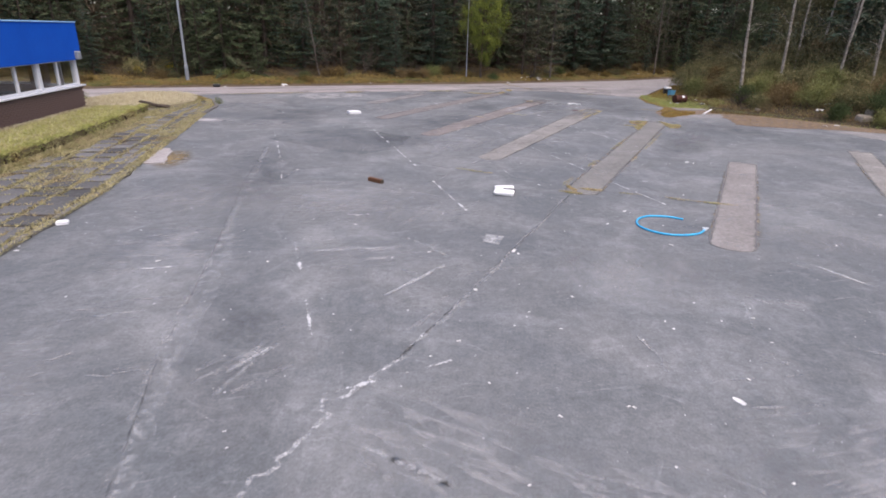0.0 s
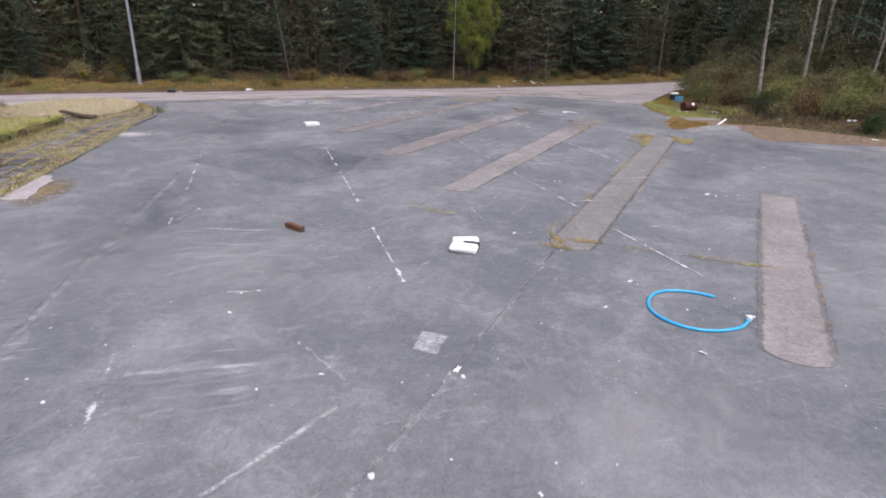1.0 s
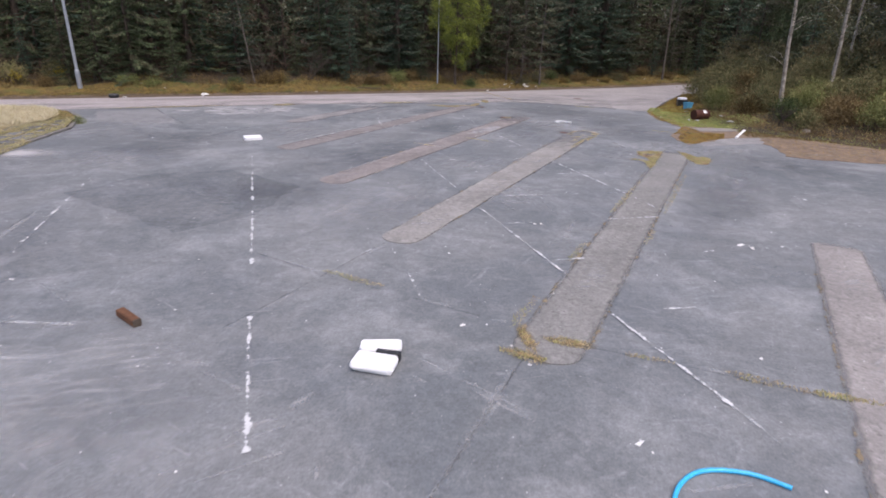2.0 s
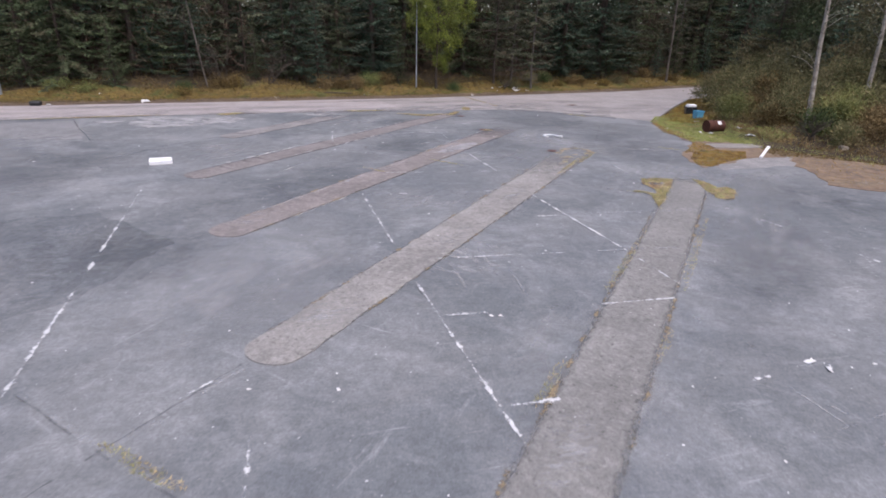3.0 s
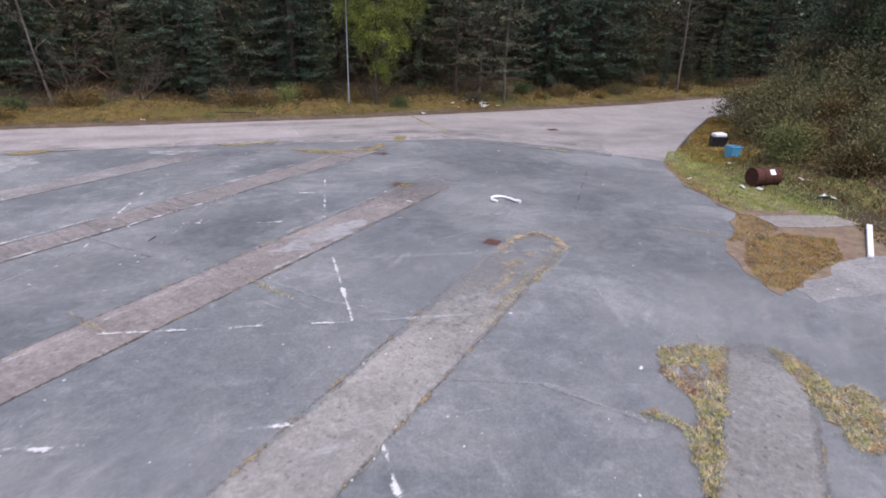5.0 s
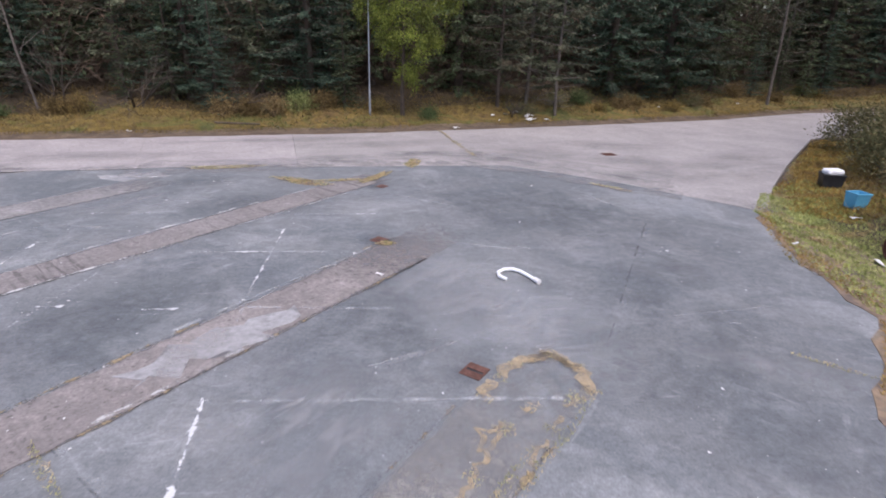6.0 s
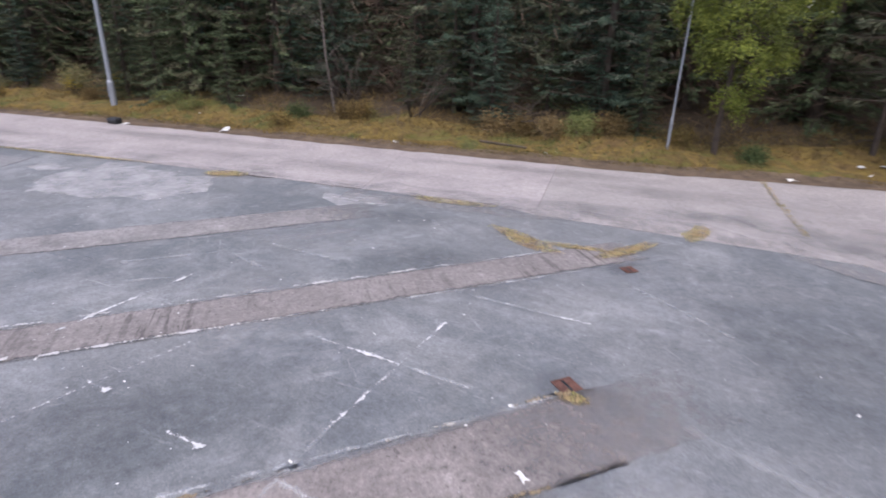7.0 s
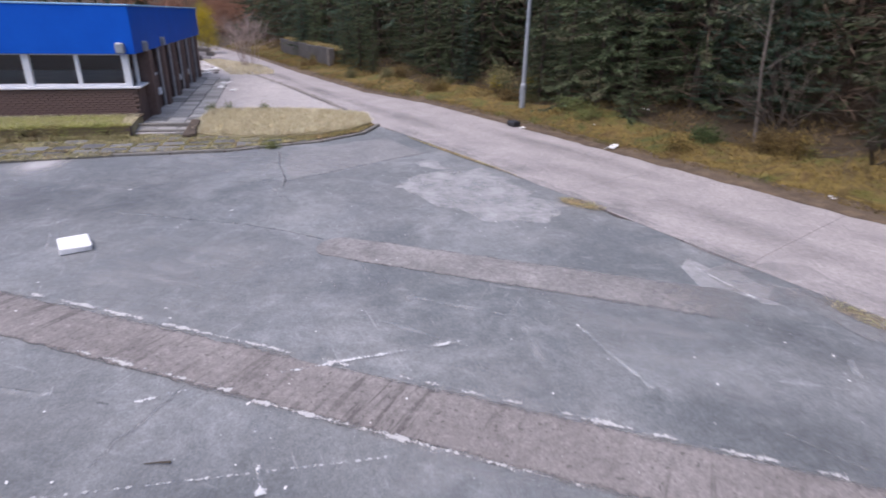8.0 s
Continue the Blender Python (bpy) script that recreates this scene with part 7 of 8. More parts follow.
# ---------------------------------------------------------------- things on the asphalt
def hose():
    """A length of blue plastic pipe bent to a wide hook, with its white fitting."""
    pts = [(5.68, 11.38), (5.40, 11.55), (5.0, 11.58), (4.7, 11.38), (4.55, 11.05), (4.58, 10.75), (4.76, 10.5), (5.02, 10.37), (5.34, 10.37), (5.62, 10.48), (5.80, 10.66)]
    fine = []
    for i in range(len(pts) - 1):
        p0, p1, p2, p3 = (Vector(pts[max(0, min(len(pts) - 1, i + k))]) for k in (-1, 0, 1, 2))
        for k in range(4):
            t = k / 4
            fine.append(0.5 * ((2 * p1) + (p2 - p0) * t + (2 * p0 - 5 * p1 + 4 * p2 - p3) * t * t + (3 * p1 - p0 - 3 * p2 + p3) * t ** 3))
    fine.append(Vector(pts[-1]))
    ob = tagged(empty("blue_pipe", pose(5.1, 11.0, 0)), "bright blue plastic pipe bent in an open loop on the asphalt", "pipe")
    o = Vector((5.1, 11.0))
    part("pipe", tube([(p.x - o.x, p.y - o.y, 0.022) for p in fine], 0.021, 10), M_BLUE_PIPE, ob)
    e = Vector(pts[-1]) - o
    d = Vector((0.62, 0.62, 0)).normalized()
    part("fitting", tube([(e.x, e.y, 0.03), (e.x + d.x * 0.09, e.y + d.y * 0.09, 0.03)], 0.034, 10), M_UPVC, ob, "white tap fitting")
    part("tap_handle", box(bmesh.new(), (-0.06, -0.014, 0.05), (0.06, 0.014, 0.07), 0.006, pose(e.x + 0.04, e.y + 0.04, 0, 0, 0, -25)), M_UPVC, ob)


hose()


def rounded_block(lo, hi, bevel, seed, m=None):
    bm = bmesh.new()
    box(bm, lo, hi, 0)
    bmesh.ops.bevel(bm, geom=bm.edges[:], offset=bevel, segments=3, affect="EDGES", profile=0.5)
    rng = random.Random(seed)
    for v in bm.verts:
        v.co += Vector((rng.gauss(0, 0.004), rng.gauss(0, 0.004), rng.gauss(0, 0.003)))
    if m is not None:
        bmesh.ops.transform(bm, matrix=m, verts=bm.verts)
    return bm


foam = tagged(empty("foam_packing", pose(2.05, 13.3, 0, 0, 0, -4)), "broken block of white polystyrene packing", "polystyrene")
part("piece", rounded_block((-0.25, -0.25, 0.0), (0.24, 0.06, 0.115), 0.05, 1, pose(0, 0, 0.004, 0, 2, -9)), M_WHITE, foam)
part("piece", rounded_block((-0.22, -0.02, 0.0), (0.26, 0.17, 0.10), 0.035, 2, pose(0, 0.15, 0.02, 6, -1, 3)), M_WHITE, foam)
# added dark box paints the shade in the wedge between both pieces
part("gap", box(bmesh.new(), (-0.02, -0.035, 0.0), (0.265, 0.035, 0.112), 0.005, pose(0.0, 0.10, 0.0, 0, 0, -9)), M_DARK, foam, "black block that imitates the shaded gap between the pieces")
tagged(part("foam_slab", rounded_block((-0.28, -0.22, 0.0), (0.28, 0.22, 0.11), 0.025, 4, pose(-3.15, 26.85, 0, 0, 0, 24)), M_WHITE), "flat white polystyrene slab on the asphalt", "polystyrene")
tagged(part("foam_lump", rounded_block((-0.11, -0.08, 0.0), (0.11, 0.08, 0.08), 0.03, 5, pose(-6.95, 10.6, 0, 0, 0, 24)), M_WHITE), "white polystyrene lump against the kerb", "polystyrene")
log = tagged(empty("timber_offcut", pose(-1.17, 14.25, 0.0, 0, 0, -40)), "short reddish-brown timber offcut on the asphalt", "timber")
part("block", rounded_block((-0.23, -0.055, 0.0), (0.23, 0.055, 0.10), 0.02, 6), M_ORANGE, log)
part("end_grain", rounded_block((0.231, -0.05, 0.005), (0.24, 0.05, 0.095), 0.003, 7), M_OLDWOOD, log)


def cane():
    ob = tagged(empty("bent_pipe", pose(8.5, 32.2, 0)), "white plastic pipe bent like a walking cane", "pipe")
    pts = [(8.36, 31.97), (8.25, 32.08), (8.24, 32.22), (8.33, 32.34), (8.46, 32.37), (8.58, 32.30), (8.70, 32.15), (8.83, 31.95)]
    part("pipe", tube([(x - 8.5, y - 32.2, 0.032) for x, y in pts], 0.029, 9), M_WHITE, ob)
    part("coupling", tube([(0.29, -0.19, 0.04), (0.35, -0.28, 0.04)], 0.042, 10), M_LITTER, ob)


cane()


def barrel(x, y, turn):
    ob = tagged(empty("oil_drum", pose(x, y, float(ground_height(np.array(x), np.array(y))) + 0.23, 90, 0, turn)), "rusty brown steel drum lying on its side", "drum")
    prof = [(0.0, -0.44), (0.265, -0.44), (0.275, -0.425), (0.292, -0.44), (0.292, -0.41), (0.285, -0.40), (0.285, -0.16), (0.298, -0.145), (0.285, -0.13), (0.285, 0.13), (0.298, 0.145), (0.285, 0.16), (0.285, 0.40), (0.292, 0.41), (0.292, 0.44), (0.275, 0.425), (0.265, 0.42), (0.0, 0.42)]
    prof = [(r * 0.8, z * 0.8) for r, z in prof]
    bm = bmesh.new()
    n = 28
    rings = []
    for r, z in prof:
        rings.append([bm.verts.new((max(r, 0.001) * math.cos(k * math.tau / n), max(r, 0.001) * math.sin(k * math.tau / n), z)) for k in range(n)])
    for a, b in zip(rings, rings[1:]):
        for k in range(n):
            bm.faces.new((a[k], a[(k + 1) % n], b[(k + 1) % n], b[k]))
    part("body", bm, M_RUST, ob)
    part("label_patch", box(bmesh.new(), (-0.075, 0.224, -0.17), (0.075, 0.234, -0.02), 0.002, pose(0, 0, 0, 0, 0, -48)), M_WHITE, ob, "torn pale paper label")
    bm = bmesh.new()
    bmesh.ops.create_cone(bm, segments=10, radius1=0.03, radius2=0.025, depth=0.02, cap_ends=True, matrix=Matrix.Translation((0.13, 0, 0.345)))
    part("bung", bm, M_RUST, ob)


barrel(15.3, 33.8, -78)


def tub(x, y, turn, material, size, label, name):
    """An open thin-walled plastic tub."""
    ob = tagged(empty(name, pose(x, y, float(ground_height(np.array(x), np.array(y))) + 0.01, 0, 0, turn)), label, "tub")
    w, d, h = size
    bm = bmesh.new()
    lo = [bm.verts.new((sx * w * 0.42, sy * d * 0.42, 0)) for sx, sy in ((-1, -1), (1, -1), (1, 1), (-1, 1))]
    hi = [bm.verts.new((sx * w * 0.5, sy * d * 0.5, h)) for sx, sy in ((-1, -1), (1, -1), (1, 1), (-1, 1))]
    inn = [bm.verts.new((sx * (w * 0.5 - 0.02), sy * (d * 0.5 - 0.02), h)) for sx, sy in ((-1, -1), (1, -1), (1, 1), (-1, 1))]
    bot = [bm.verts.new((sx * (w * 0.42 - 0.02), sy * (d * 0.42 - 0.02), 0.02)) for sx, sy in ((-1, -1), (1, -1), (1, 1), (-1, 1))]
    bm.faces.new(lo[::-1])
    bm.faces.new(bot)
    for a, b in ((lo, hi), (hi, inn), (inn, bot)):
        for k in range(4):
            bm.faces.new((a[k], a[(k + 1) % 4], b[(k + 1) % 4], b[k]))
    part("body", bm, material, ob)
    part("rim", box(bmesh.new(), (-w * 0.53, -d * 0.53, h - 0.04), (w * 0.53, -d * 0.5, h), 0.006), material, ob)
    return ob


tub(15.95, 36.6, 15, M_BLUE_BOX, (0.36, 0.32, 0.34), "light blue plastic tub dumped on the verge", "plastic_tub")
tub(16.6, 38.8, -10, M_DARK, (0.5, 0.4, 0.36), "black plastic crate with white rubbish in it", "plastic_crate")
tagged(part("rubbish_bag", rounded_block((-0.22, -0.15, 0.36), (0.22, 0.15, 0.5), 0.06, 9, pose(16.6, 38.8, float(ground_height(np.array(16.6), np.array(38.8))) - 0.02, 0, 0, 12)), M_WHITE), "white plastic rubbish on the black crate", "rubbish")


def marker_post(a, b):
    """A white plastic post that lies on the ground from a to b."""
    a, b = Vector(a), Vector(b)
    mid, length = (a + b) / 2, (b - a).length
    turn = math.degrees(math.atan2(b.y - a.y, b.x - a.x))
    ob = tagged(empty("marker_post", pose(mid.x, mid.y, 0.06, 0, -1.0, turn)), "white plastic marker post lying on the mossy ground", "post")
    part("post", rounded_block((-length / 2, -0.045, -0.028), (length / 2 - 0.16, 0.045, 0.028), 0.015, 10), M_WHITE, ob)
    part("cap", rounded_block((length / 2 - 0.159, -0.05, -0.032), (length / 2, 0.05, 0.032), 0.015, 11), M_LITTER, ob, "grubby pale end cap")


for i, (x, y, r) in enumerate(((21.0, 26.4, 0.34), (21.6, 26.9, 0.26), (18.0, 30.2, 0.16))):
    tagged(part("boulder", rounded_block((-r, -0.7 * r, -0.1), (r, 0.7 * r, 0.8 * r), 0.3 * r, 430 + i, pose(x, y, float(ground_height(np.array(x), np.array(y))), 6, 4, 40 * i)), M_BOULDER), "pale tan boulder among the brambles", "boulder")
marker_post((14.48, 28.95), (15.66, 30.56))
tagged(part("concrete_apron", sheet([(12.3, 27.9), (13.0, 28.9), (14.0, 29.2), (15.4, 29.4), (17.4, 28.9), (19.4, 26.6), (20.6, 22), (18.6, 22), (17.2, 26.8), (15.4, 27.8), (14.6, 27.9), (13.2, 27.4), (12.4, 27.2)], 0.0045, 0.1, 0.35, 0.05, 4), M_APRON), "worn pale strip of concrete at the car park's edge", "slab", kind="structure")
tagged(part("kerb_slab", sheet([(13.7, 31.2), (14.6, 31.35), (16.0, 31.4), (15.6, 30.75), (14.6, 30.55), (13.75, 30.55)], 0.026, 0.12, 0.25, 0.035, 4), M_OLDSLAB), "broken grey slab at the car park's edge", "slab")


for x, y, rx, ry, turn in ((13.4, 26.6, 1.4, 0.6, 20), (11.4, 30.0, 1.2, 0.25, -20)):
    stain(x, y, rx, ry, turn, M_ST_DUST, "dust", "pale dust over the crumbling edge of the asphalt", 0.012 + 0.0003 * turn / 50)


def drain(x, y, turn, s):
    ob = tagged(empty("drain_lid", pose(x, y, 0.004, 0, 0, turn)), "red-rusted iron drain lid with a slot sunk in the asphalt", "drain")
    b = 0.025
    # no real hole: a dark plate gives the slot its depth of shade
    part("sump", box(bmesh.new(), (-s + 0.01, -s + 0.01, -0.003), (s - 0.01, s - 0.01, 0.005)), M_DARK, ob, "flat dark plate that imitates the shaded sump")
    for lo, hi in (((-s, -s, 0), (s, -s + b, 0.011)), ((-s, s - b, 0), (s, s, 0.011)), ((-s, -s + b, 0), (-s + b, s - b, 0.011)), ((s - b, -s + b, 0), (s, s - b, 0.011))):
        part("frame", box(bmesh.new(), lo, hi, 0.003), M_RUSTRED, ob)
    # two lids with a slot between them
    part("lid", box(bmesh.new(), (-s + b, -s + b, 0.004), (-0.018, s - b, 0.012), 0.003), M_RUSTRED, ob)
    part("lid", box(bmesh.new(), (0.018, -s + b, 0.004), (s - b, s - b, 0.012), 0.003), M_RUSTRED, ob)


for x, y, turn, s in ((6.14, 33.36, 62, 0.125), (5.52, 36.86, 55, 0.11), (7.97, 29.5, 62, 0.13)):
    drain(x, y, turn, s)
    stain(x - 0.1, y + 0.05, 0.55, 0.4, turn, M_ST_DARK, "damp", "dark damp asphalt round a drain")


# ---------------------------------------------------------------- litter
def scrap_mesh(seed, r):
    """A crumpled flat scrap: a torn sheet folded twice, with some thickness."""
    rng = random.Random(seed)
    bm = bmesh.new()
    grid = {}
    for i in range(4):
        for j in range(3):
            grid[i, j] = Vector(((i - 1.5) * 0.55 * r + rng.uniform(-0.2, 0.2) * r, (j - 1) * 0.5 * r + rng.uniform(-0.2, 0.2) * r, rng.uniform(0.03, 0.42) * r))
    top = {k: bm.verts.new(p) for k, p in grid.items()}
    low = {k: bm.verts.new((p.x, p.y, p.z - 0.05 * r)) for k, p in grid.items()}
    for i in range(3):
        for j in range(2):
            ring = ((i, j), (i + 1, j), (i + 1, j + 1), (i, j + 1))
            bm.faces.new([top[k] for k in ring])
            bm.faces.new([low[k] for k in ring][::-1])
    rim = [(0, 0), (1, 0), (2, 0), (3, 0), (3, 1), (3, 2), (2, 2), (1, 2), (0, 2), (0, 1)]
    for a, b in zip(rim, rim[1:] + rim[:1]):
        bm.faces.new((top[a], low[a], low[b], top[b]))
    me = bpy.data.meshes.new("litter")
    bm.to_mesh(me)
    bm.free()
    me.materials.append(M_LITTER)
    return me


scraps = [scrap_mesh(k, 1.0) for k in range(6)]
rng = random.Random(61)
M_RUSTSOIL = turf("rust_soil", [(0.34, (0.13, 0.105, 0.09)), (0.45, (0.19, 0.14, 0.105)), (0.52, (0.225, 0.165, 0.115)), (0.60, (0.165, 0.132, 0.10)), (0.70, (0.25, 0.215, 0.19))], 1.3, 0.0)
LITTER_SOUTH = [(1.71, 9.44, 0.075), (1.76, 9.3, 0.05), (0.86, 7.78, 0.06), (0.5, 6.26, 0.04), (0.8, 5.34, 0.03), (1.9, 6.58, 0.035), (2.3, 7.57, 0.04), (1.47, 4.75, 0.035), (2.24, 4.91, 0.035), (2.3, 4.9, 0.03), (3.83, 5.41, 0.035), (3.42, 6.81, 0.03), (3.45, 6.6, 0.03), (4.72, 6.92, 0.04), (4.61, 6.25, 0.03), (4.09, 7.39, 0.03),
                (4.59, 11.95, 0.06), (3.92, 11.05, 0.045), (4.76, 9.82, 0.06), (3.08, 14.18, 0.06), (-2.56, 8.82, 0.04), (-4.35, 8.8, 0.06), (-1.34, 11.4, 0.045), (-1.11, 11.49, 0.045), (0.17, 9.34, 0.045), (-1.89, 4.53, 0.025), (0.98, 3.81, 0.025), (3.36, 3.81, 0.025), (-0.48, 9.05, 0.035), (-6.89, 9.19, 0.07), (8.05, 9.89, 0.05), (-1.31, 10.8, 0.05)]
LITTER_NORTH = [(4.91, 18.33, 0.045), (6.58, 13.42, 0.04), (-3.42, 15.45, 0.045), (3.79, 13.26, 0.035), (6.54, 11.74, 0.035), (4.79, 18.33, 0.05), (3.01, 16.69, 0.04), (2.09, 16.69, 0.03), (8.4, 17.25, 0.09), (8.52, 17.1, 0.07), (9.15, 17.22, 0.045), (6.78, 16.76, 0.025), (9.22, 25.52, 0.045), (9.9, 25.01, 0.03), (10.56, 23.41, 0.035), (8.47, 23.03, 0.03),
                (6.09, 25.57, 0.03), (7.92, 26.81, 0.035), (6.43, 31.9, 0.09), (5.53, 30.19, 0.045), (11.2, 33.66, 0.04), (10.65, 29.52, 0.03), (9.05, 37.59, 0.06), (5.86, 32.68, 0.045), (2.51, 30.44, 0.028), (1.84, 34.84, 0.03), (8.67, 34.8, 0.03), (2.78, 31.04, 0.025), (0.45, 33.87, 0.03), (3.82, 32.82, 0.025), (-0.8, 28.76, 0.028), (1.36, 30.02, 0.035)]
LITTER_ROAD = [(1.58, 36.53, 0.04), (-6.38, 26.73, 0.045), (-4.73, 29.01, 0.04), (10.5, 11.9, 0.08), (4.77, 30.79, 0.035), (-7.0, 9.4, 0.05)]
for x, y, r in LITTER_SOUTH + LITTER_NORTH + LITTER_ROAD:
    ob = new("litter", rng.choice(scraps))
    ob.matrix_world = Matrix.LocRotScale((x, y, 0.004), Euler((0, 0, rng.uniform(0, 6.28))), (r * 0.8, r * 0.8, r * 0.8))
    tagged(ob, "small scrap of pale litter on the asphalt", "litter", "litter on the car park")
VERGE_LITTER = [(-9.2, 39.15, 0.3), (-11.4, 39.6, 0.1), (-12.6, 39.8, 0.12), (-20.6, 36.2, 0.2), (-11.8, 41.6, 0.14), (-3.66, 41.5, 0.1), (-1.9, 44.0, 0.15), (0.6, 43.3, 0.12), (0.9, 43.5, 0.09), (6.7, 45.3, 0.17), (8.0, 47.2, 0.22), (8.3, 46.8, 0.16), (8.5, 47.5, 0.2), (9.4, 47.7, 0.3), (9.6, 47.3, 0.26), (10.2, 47.6, 0.18), (8.9, 47.9, 0.2), (15.6, 51.4, 0.17), (20.2, 54.2, 0.16)]
BANK_LITTER = [(14.7, 33.6, 0.13), (15.0, 33.4, 0.12), (16.0, 32.3, 0.2), (13.7, 34.4, 0.09), (15.6, 35.9, 0.14), (16.3, 33.7, 0.16), (21.4, 29.6, 0.2), (20.2, 28.5, 0.2), (23.2, 31.0, 0.45), (22.2, 30.6, 0.3), (20.9, 26.6, 0.18), (21.4, 26.3, 0.22), (19.3, 25.8, 0.13), (18.6, 25.6, 0.12), (-23.6, 25.9, 0.25), (-22.6, 26.6, 0.2), (-25.5, 25.8, 0.3), (-33.0, 24.0, 0.4), (-36.0, 23.0, 0.4), (-12.5, 37.45, 0.15)]
for x, y, r in VERGE_LITTER + BANK_LITTER:
    ob = new("litter", rng.choice(scraps))
    z = float(ground_height(np.array(x), np.array(y)))
    ob.matrix_world = Matrix.LocRotScale((x, y, (0.06 if x < -20 and y < 30 else max(z, 0.0)) + 0.02), Euler((rng.uniform(-0.3, 0.3), 0, rng.uniform(0, 6.28))), (r, r, r))
    tagged(ob, "crumpled pale rubbish dumped on the verge", "rubbish", "rubbish on the verges")
ob = tagged(part("black_bag", rounded_block((-0.22, -0.16, 0.0), (0.22, 0.16, 0.2), 0.07, 20, pose(-12.95, 37.3, 0.012, 0, 0, 20)), M_DARK), "black rubbish bag by the lamp post", "rubbish bag")


def chips():
    """Fine pale grit strewn over the asphalt."""
    rg = np.random.default_rng(71)
    n = 1300
    x, y = rg.uniform(-8, 13, n), rg.uniform(1, 37, n)
    keep = x > np.interp(y, [p[1] for p in KERB_LINE], [p[0] for p in KERB_LINE]) + 0.2
    x, y = x[keep], y[keep]
    n = len(x)
    size = 0.005 + 0.016 * rg.uniform(0, 1, n) ** 3
    c = np.column_stack([x, y, np.full(n, 0.016)])
    a = rg.uniform(0, math.tau, n)
    corners = []
    for k in range(4):
        b = a + k * math.pi / 2
        r = size * rg.uniform(0.6, 1.3, n)
        corners.append(c + np.column_stack([r * np.cos(b), r * np.sin(b), rg.uniform(0, 0.006, n)]))
    tagged(finish("grit", quads_mesh("grit", np.stack(corners, axis=1)), M_LITTER), "fine pale grit strewn over the asphalt", "grit", kind="stuff")


chips()

bush(-42.5, 21.6, 1.8, 1.6, 3.4, 320, M_GORSEFLOWER, "yellow_bush", "tall yellow flowering bush behind the building", 40)

for x, y, rx, ry, turn in ((9.5, 41.6, 3.2, 1.2, -10), (13.0, 40.2, 2.4, 1.6, -35), (15.6, 41.5, 1.8, 2.6, -20), (11.6, 43.2, 2.6, 1.0, 10), (7.0, 40.9, 2.0, 0.5, 10)):
    stain(x, y, rx, ry, turn, M_ST_GREY, top=0.0145 + 0.0001 * x)
tagged(part("verge_earth", sheet([(15.0, 38.1), (14.2, 36.8), (13.75, 35.94), (13.36, 33.62), (13.4, 32.4), (13.4, 31.5), (13.1, 30.9), (12.8, 30.3), (12.6, 30.0), (12.2, 29.6), (11.9, 28.2), (12.0, 27.45), (12.57, 27.75), (13.28, 28.25), (13.7, 28.7), (14.6, 29.1), (15.9, 29.25), (17.4, 28.4), (18.6, 27.4), (18.6, 29.2), (17.0, 31.5), (15.5, 34.5), (15.8, 37.5)], 0.008, 0.1, 0.25, 0.05, 9), M_RUSTSOIL), "rust-brown mossy soil where the asphalt has broken away", "soil", kind="structure")
MOSS = [(12.7, 29.73), (13.69, 30.2), (14.5, 29.9), (13.95, 28.85), (13.08, 28.3), (12.25, 27.6), (11.92, 27.74), (12.13, 28.74)]
grass_area("dead_moss", MOSS, 9000, 0.05, 0.01, M_RUSTMOSS, "rust-brown dead moss and grass on broken ground", 55, 0.008, 1.3)
SOIL = [(15.3, 28.7), (14.9, 27.2), (14.5, 25.6), (15.4, 25.1), (16.5, 24.9), (17.6, 24.75), (19.0, 24.3), (20.4, 23.8), (22.2, 20.6), (23.8, 21.4), (23.0, 24.4), (20.8, 27.6), (19.6, 29.4), (19.2, 31.2), (17.4, 31.8), (16.2, 30.8)]
tagged(part("leafy_soil", sheet(SOIL, 0.0115, 0.1, 0.3, 0.07, 29), M_RUSTSOIL), "orange-brown leaf-strewn soil over the asphalt's edge", "soil", kind="structure")
grass_area("leaf_litter", SOIL, 5000, 0.035, 0.016, M_RUSTMOSS, "orange-brown fallen leaves on bare soil", 59, 0.02, 4.0)
LEAFY = [(15.1, 29.3), (16.0, 29.2), (17.4, 28.6), (18.6, 27.6), (18.6, 29.4), (17.2, 31.2), (16.4, 31.7), (15.4, 30.6)]
grass_area("leaf_litter", LEAFY, 5000, 0.05, 0.03, M_FERN, "brown leaf litter under the bank", 56, 0.02, 3.0)
grass_area("dry_grass", [(13.6, 31.55), (13.2, 33.6), (13.7, 36.0), (14.1, 36.6), (13.75, 34.2), (13.95, 32.2)], 1600, 0.06, 0.012, M_RUSTMOSS, "brown dry grass along the asphalt's edge", 57, 0.008, 1.2)

for x, off, rx, ry in ((-22, 2.2, 5.0, 0.6), (-15, 3.0, 5.0, 0.7), (-9, 1.4, 4.5, 0.7), (-4, 3.0, 5.0, 0.8), (1, 1.2, 4.0, 0.6), (5, 2.4, 4.0, 0.7), (-30, 2.0, 5.0, 0.6)):
    stain(x, float(np.interp(x, xf, yf)) - off, rx, ry, 21, M_ST_GREY, "tyre_wear", "grey worn track on the concrete", 0.0225 + 0.0001 * (x + 30) / 4)

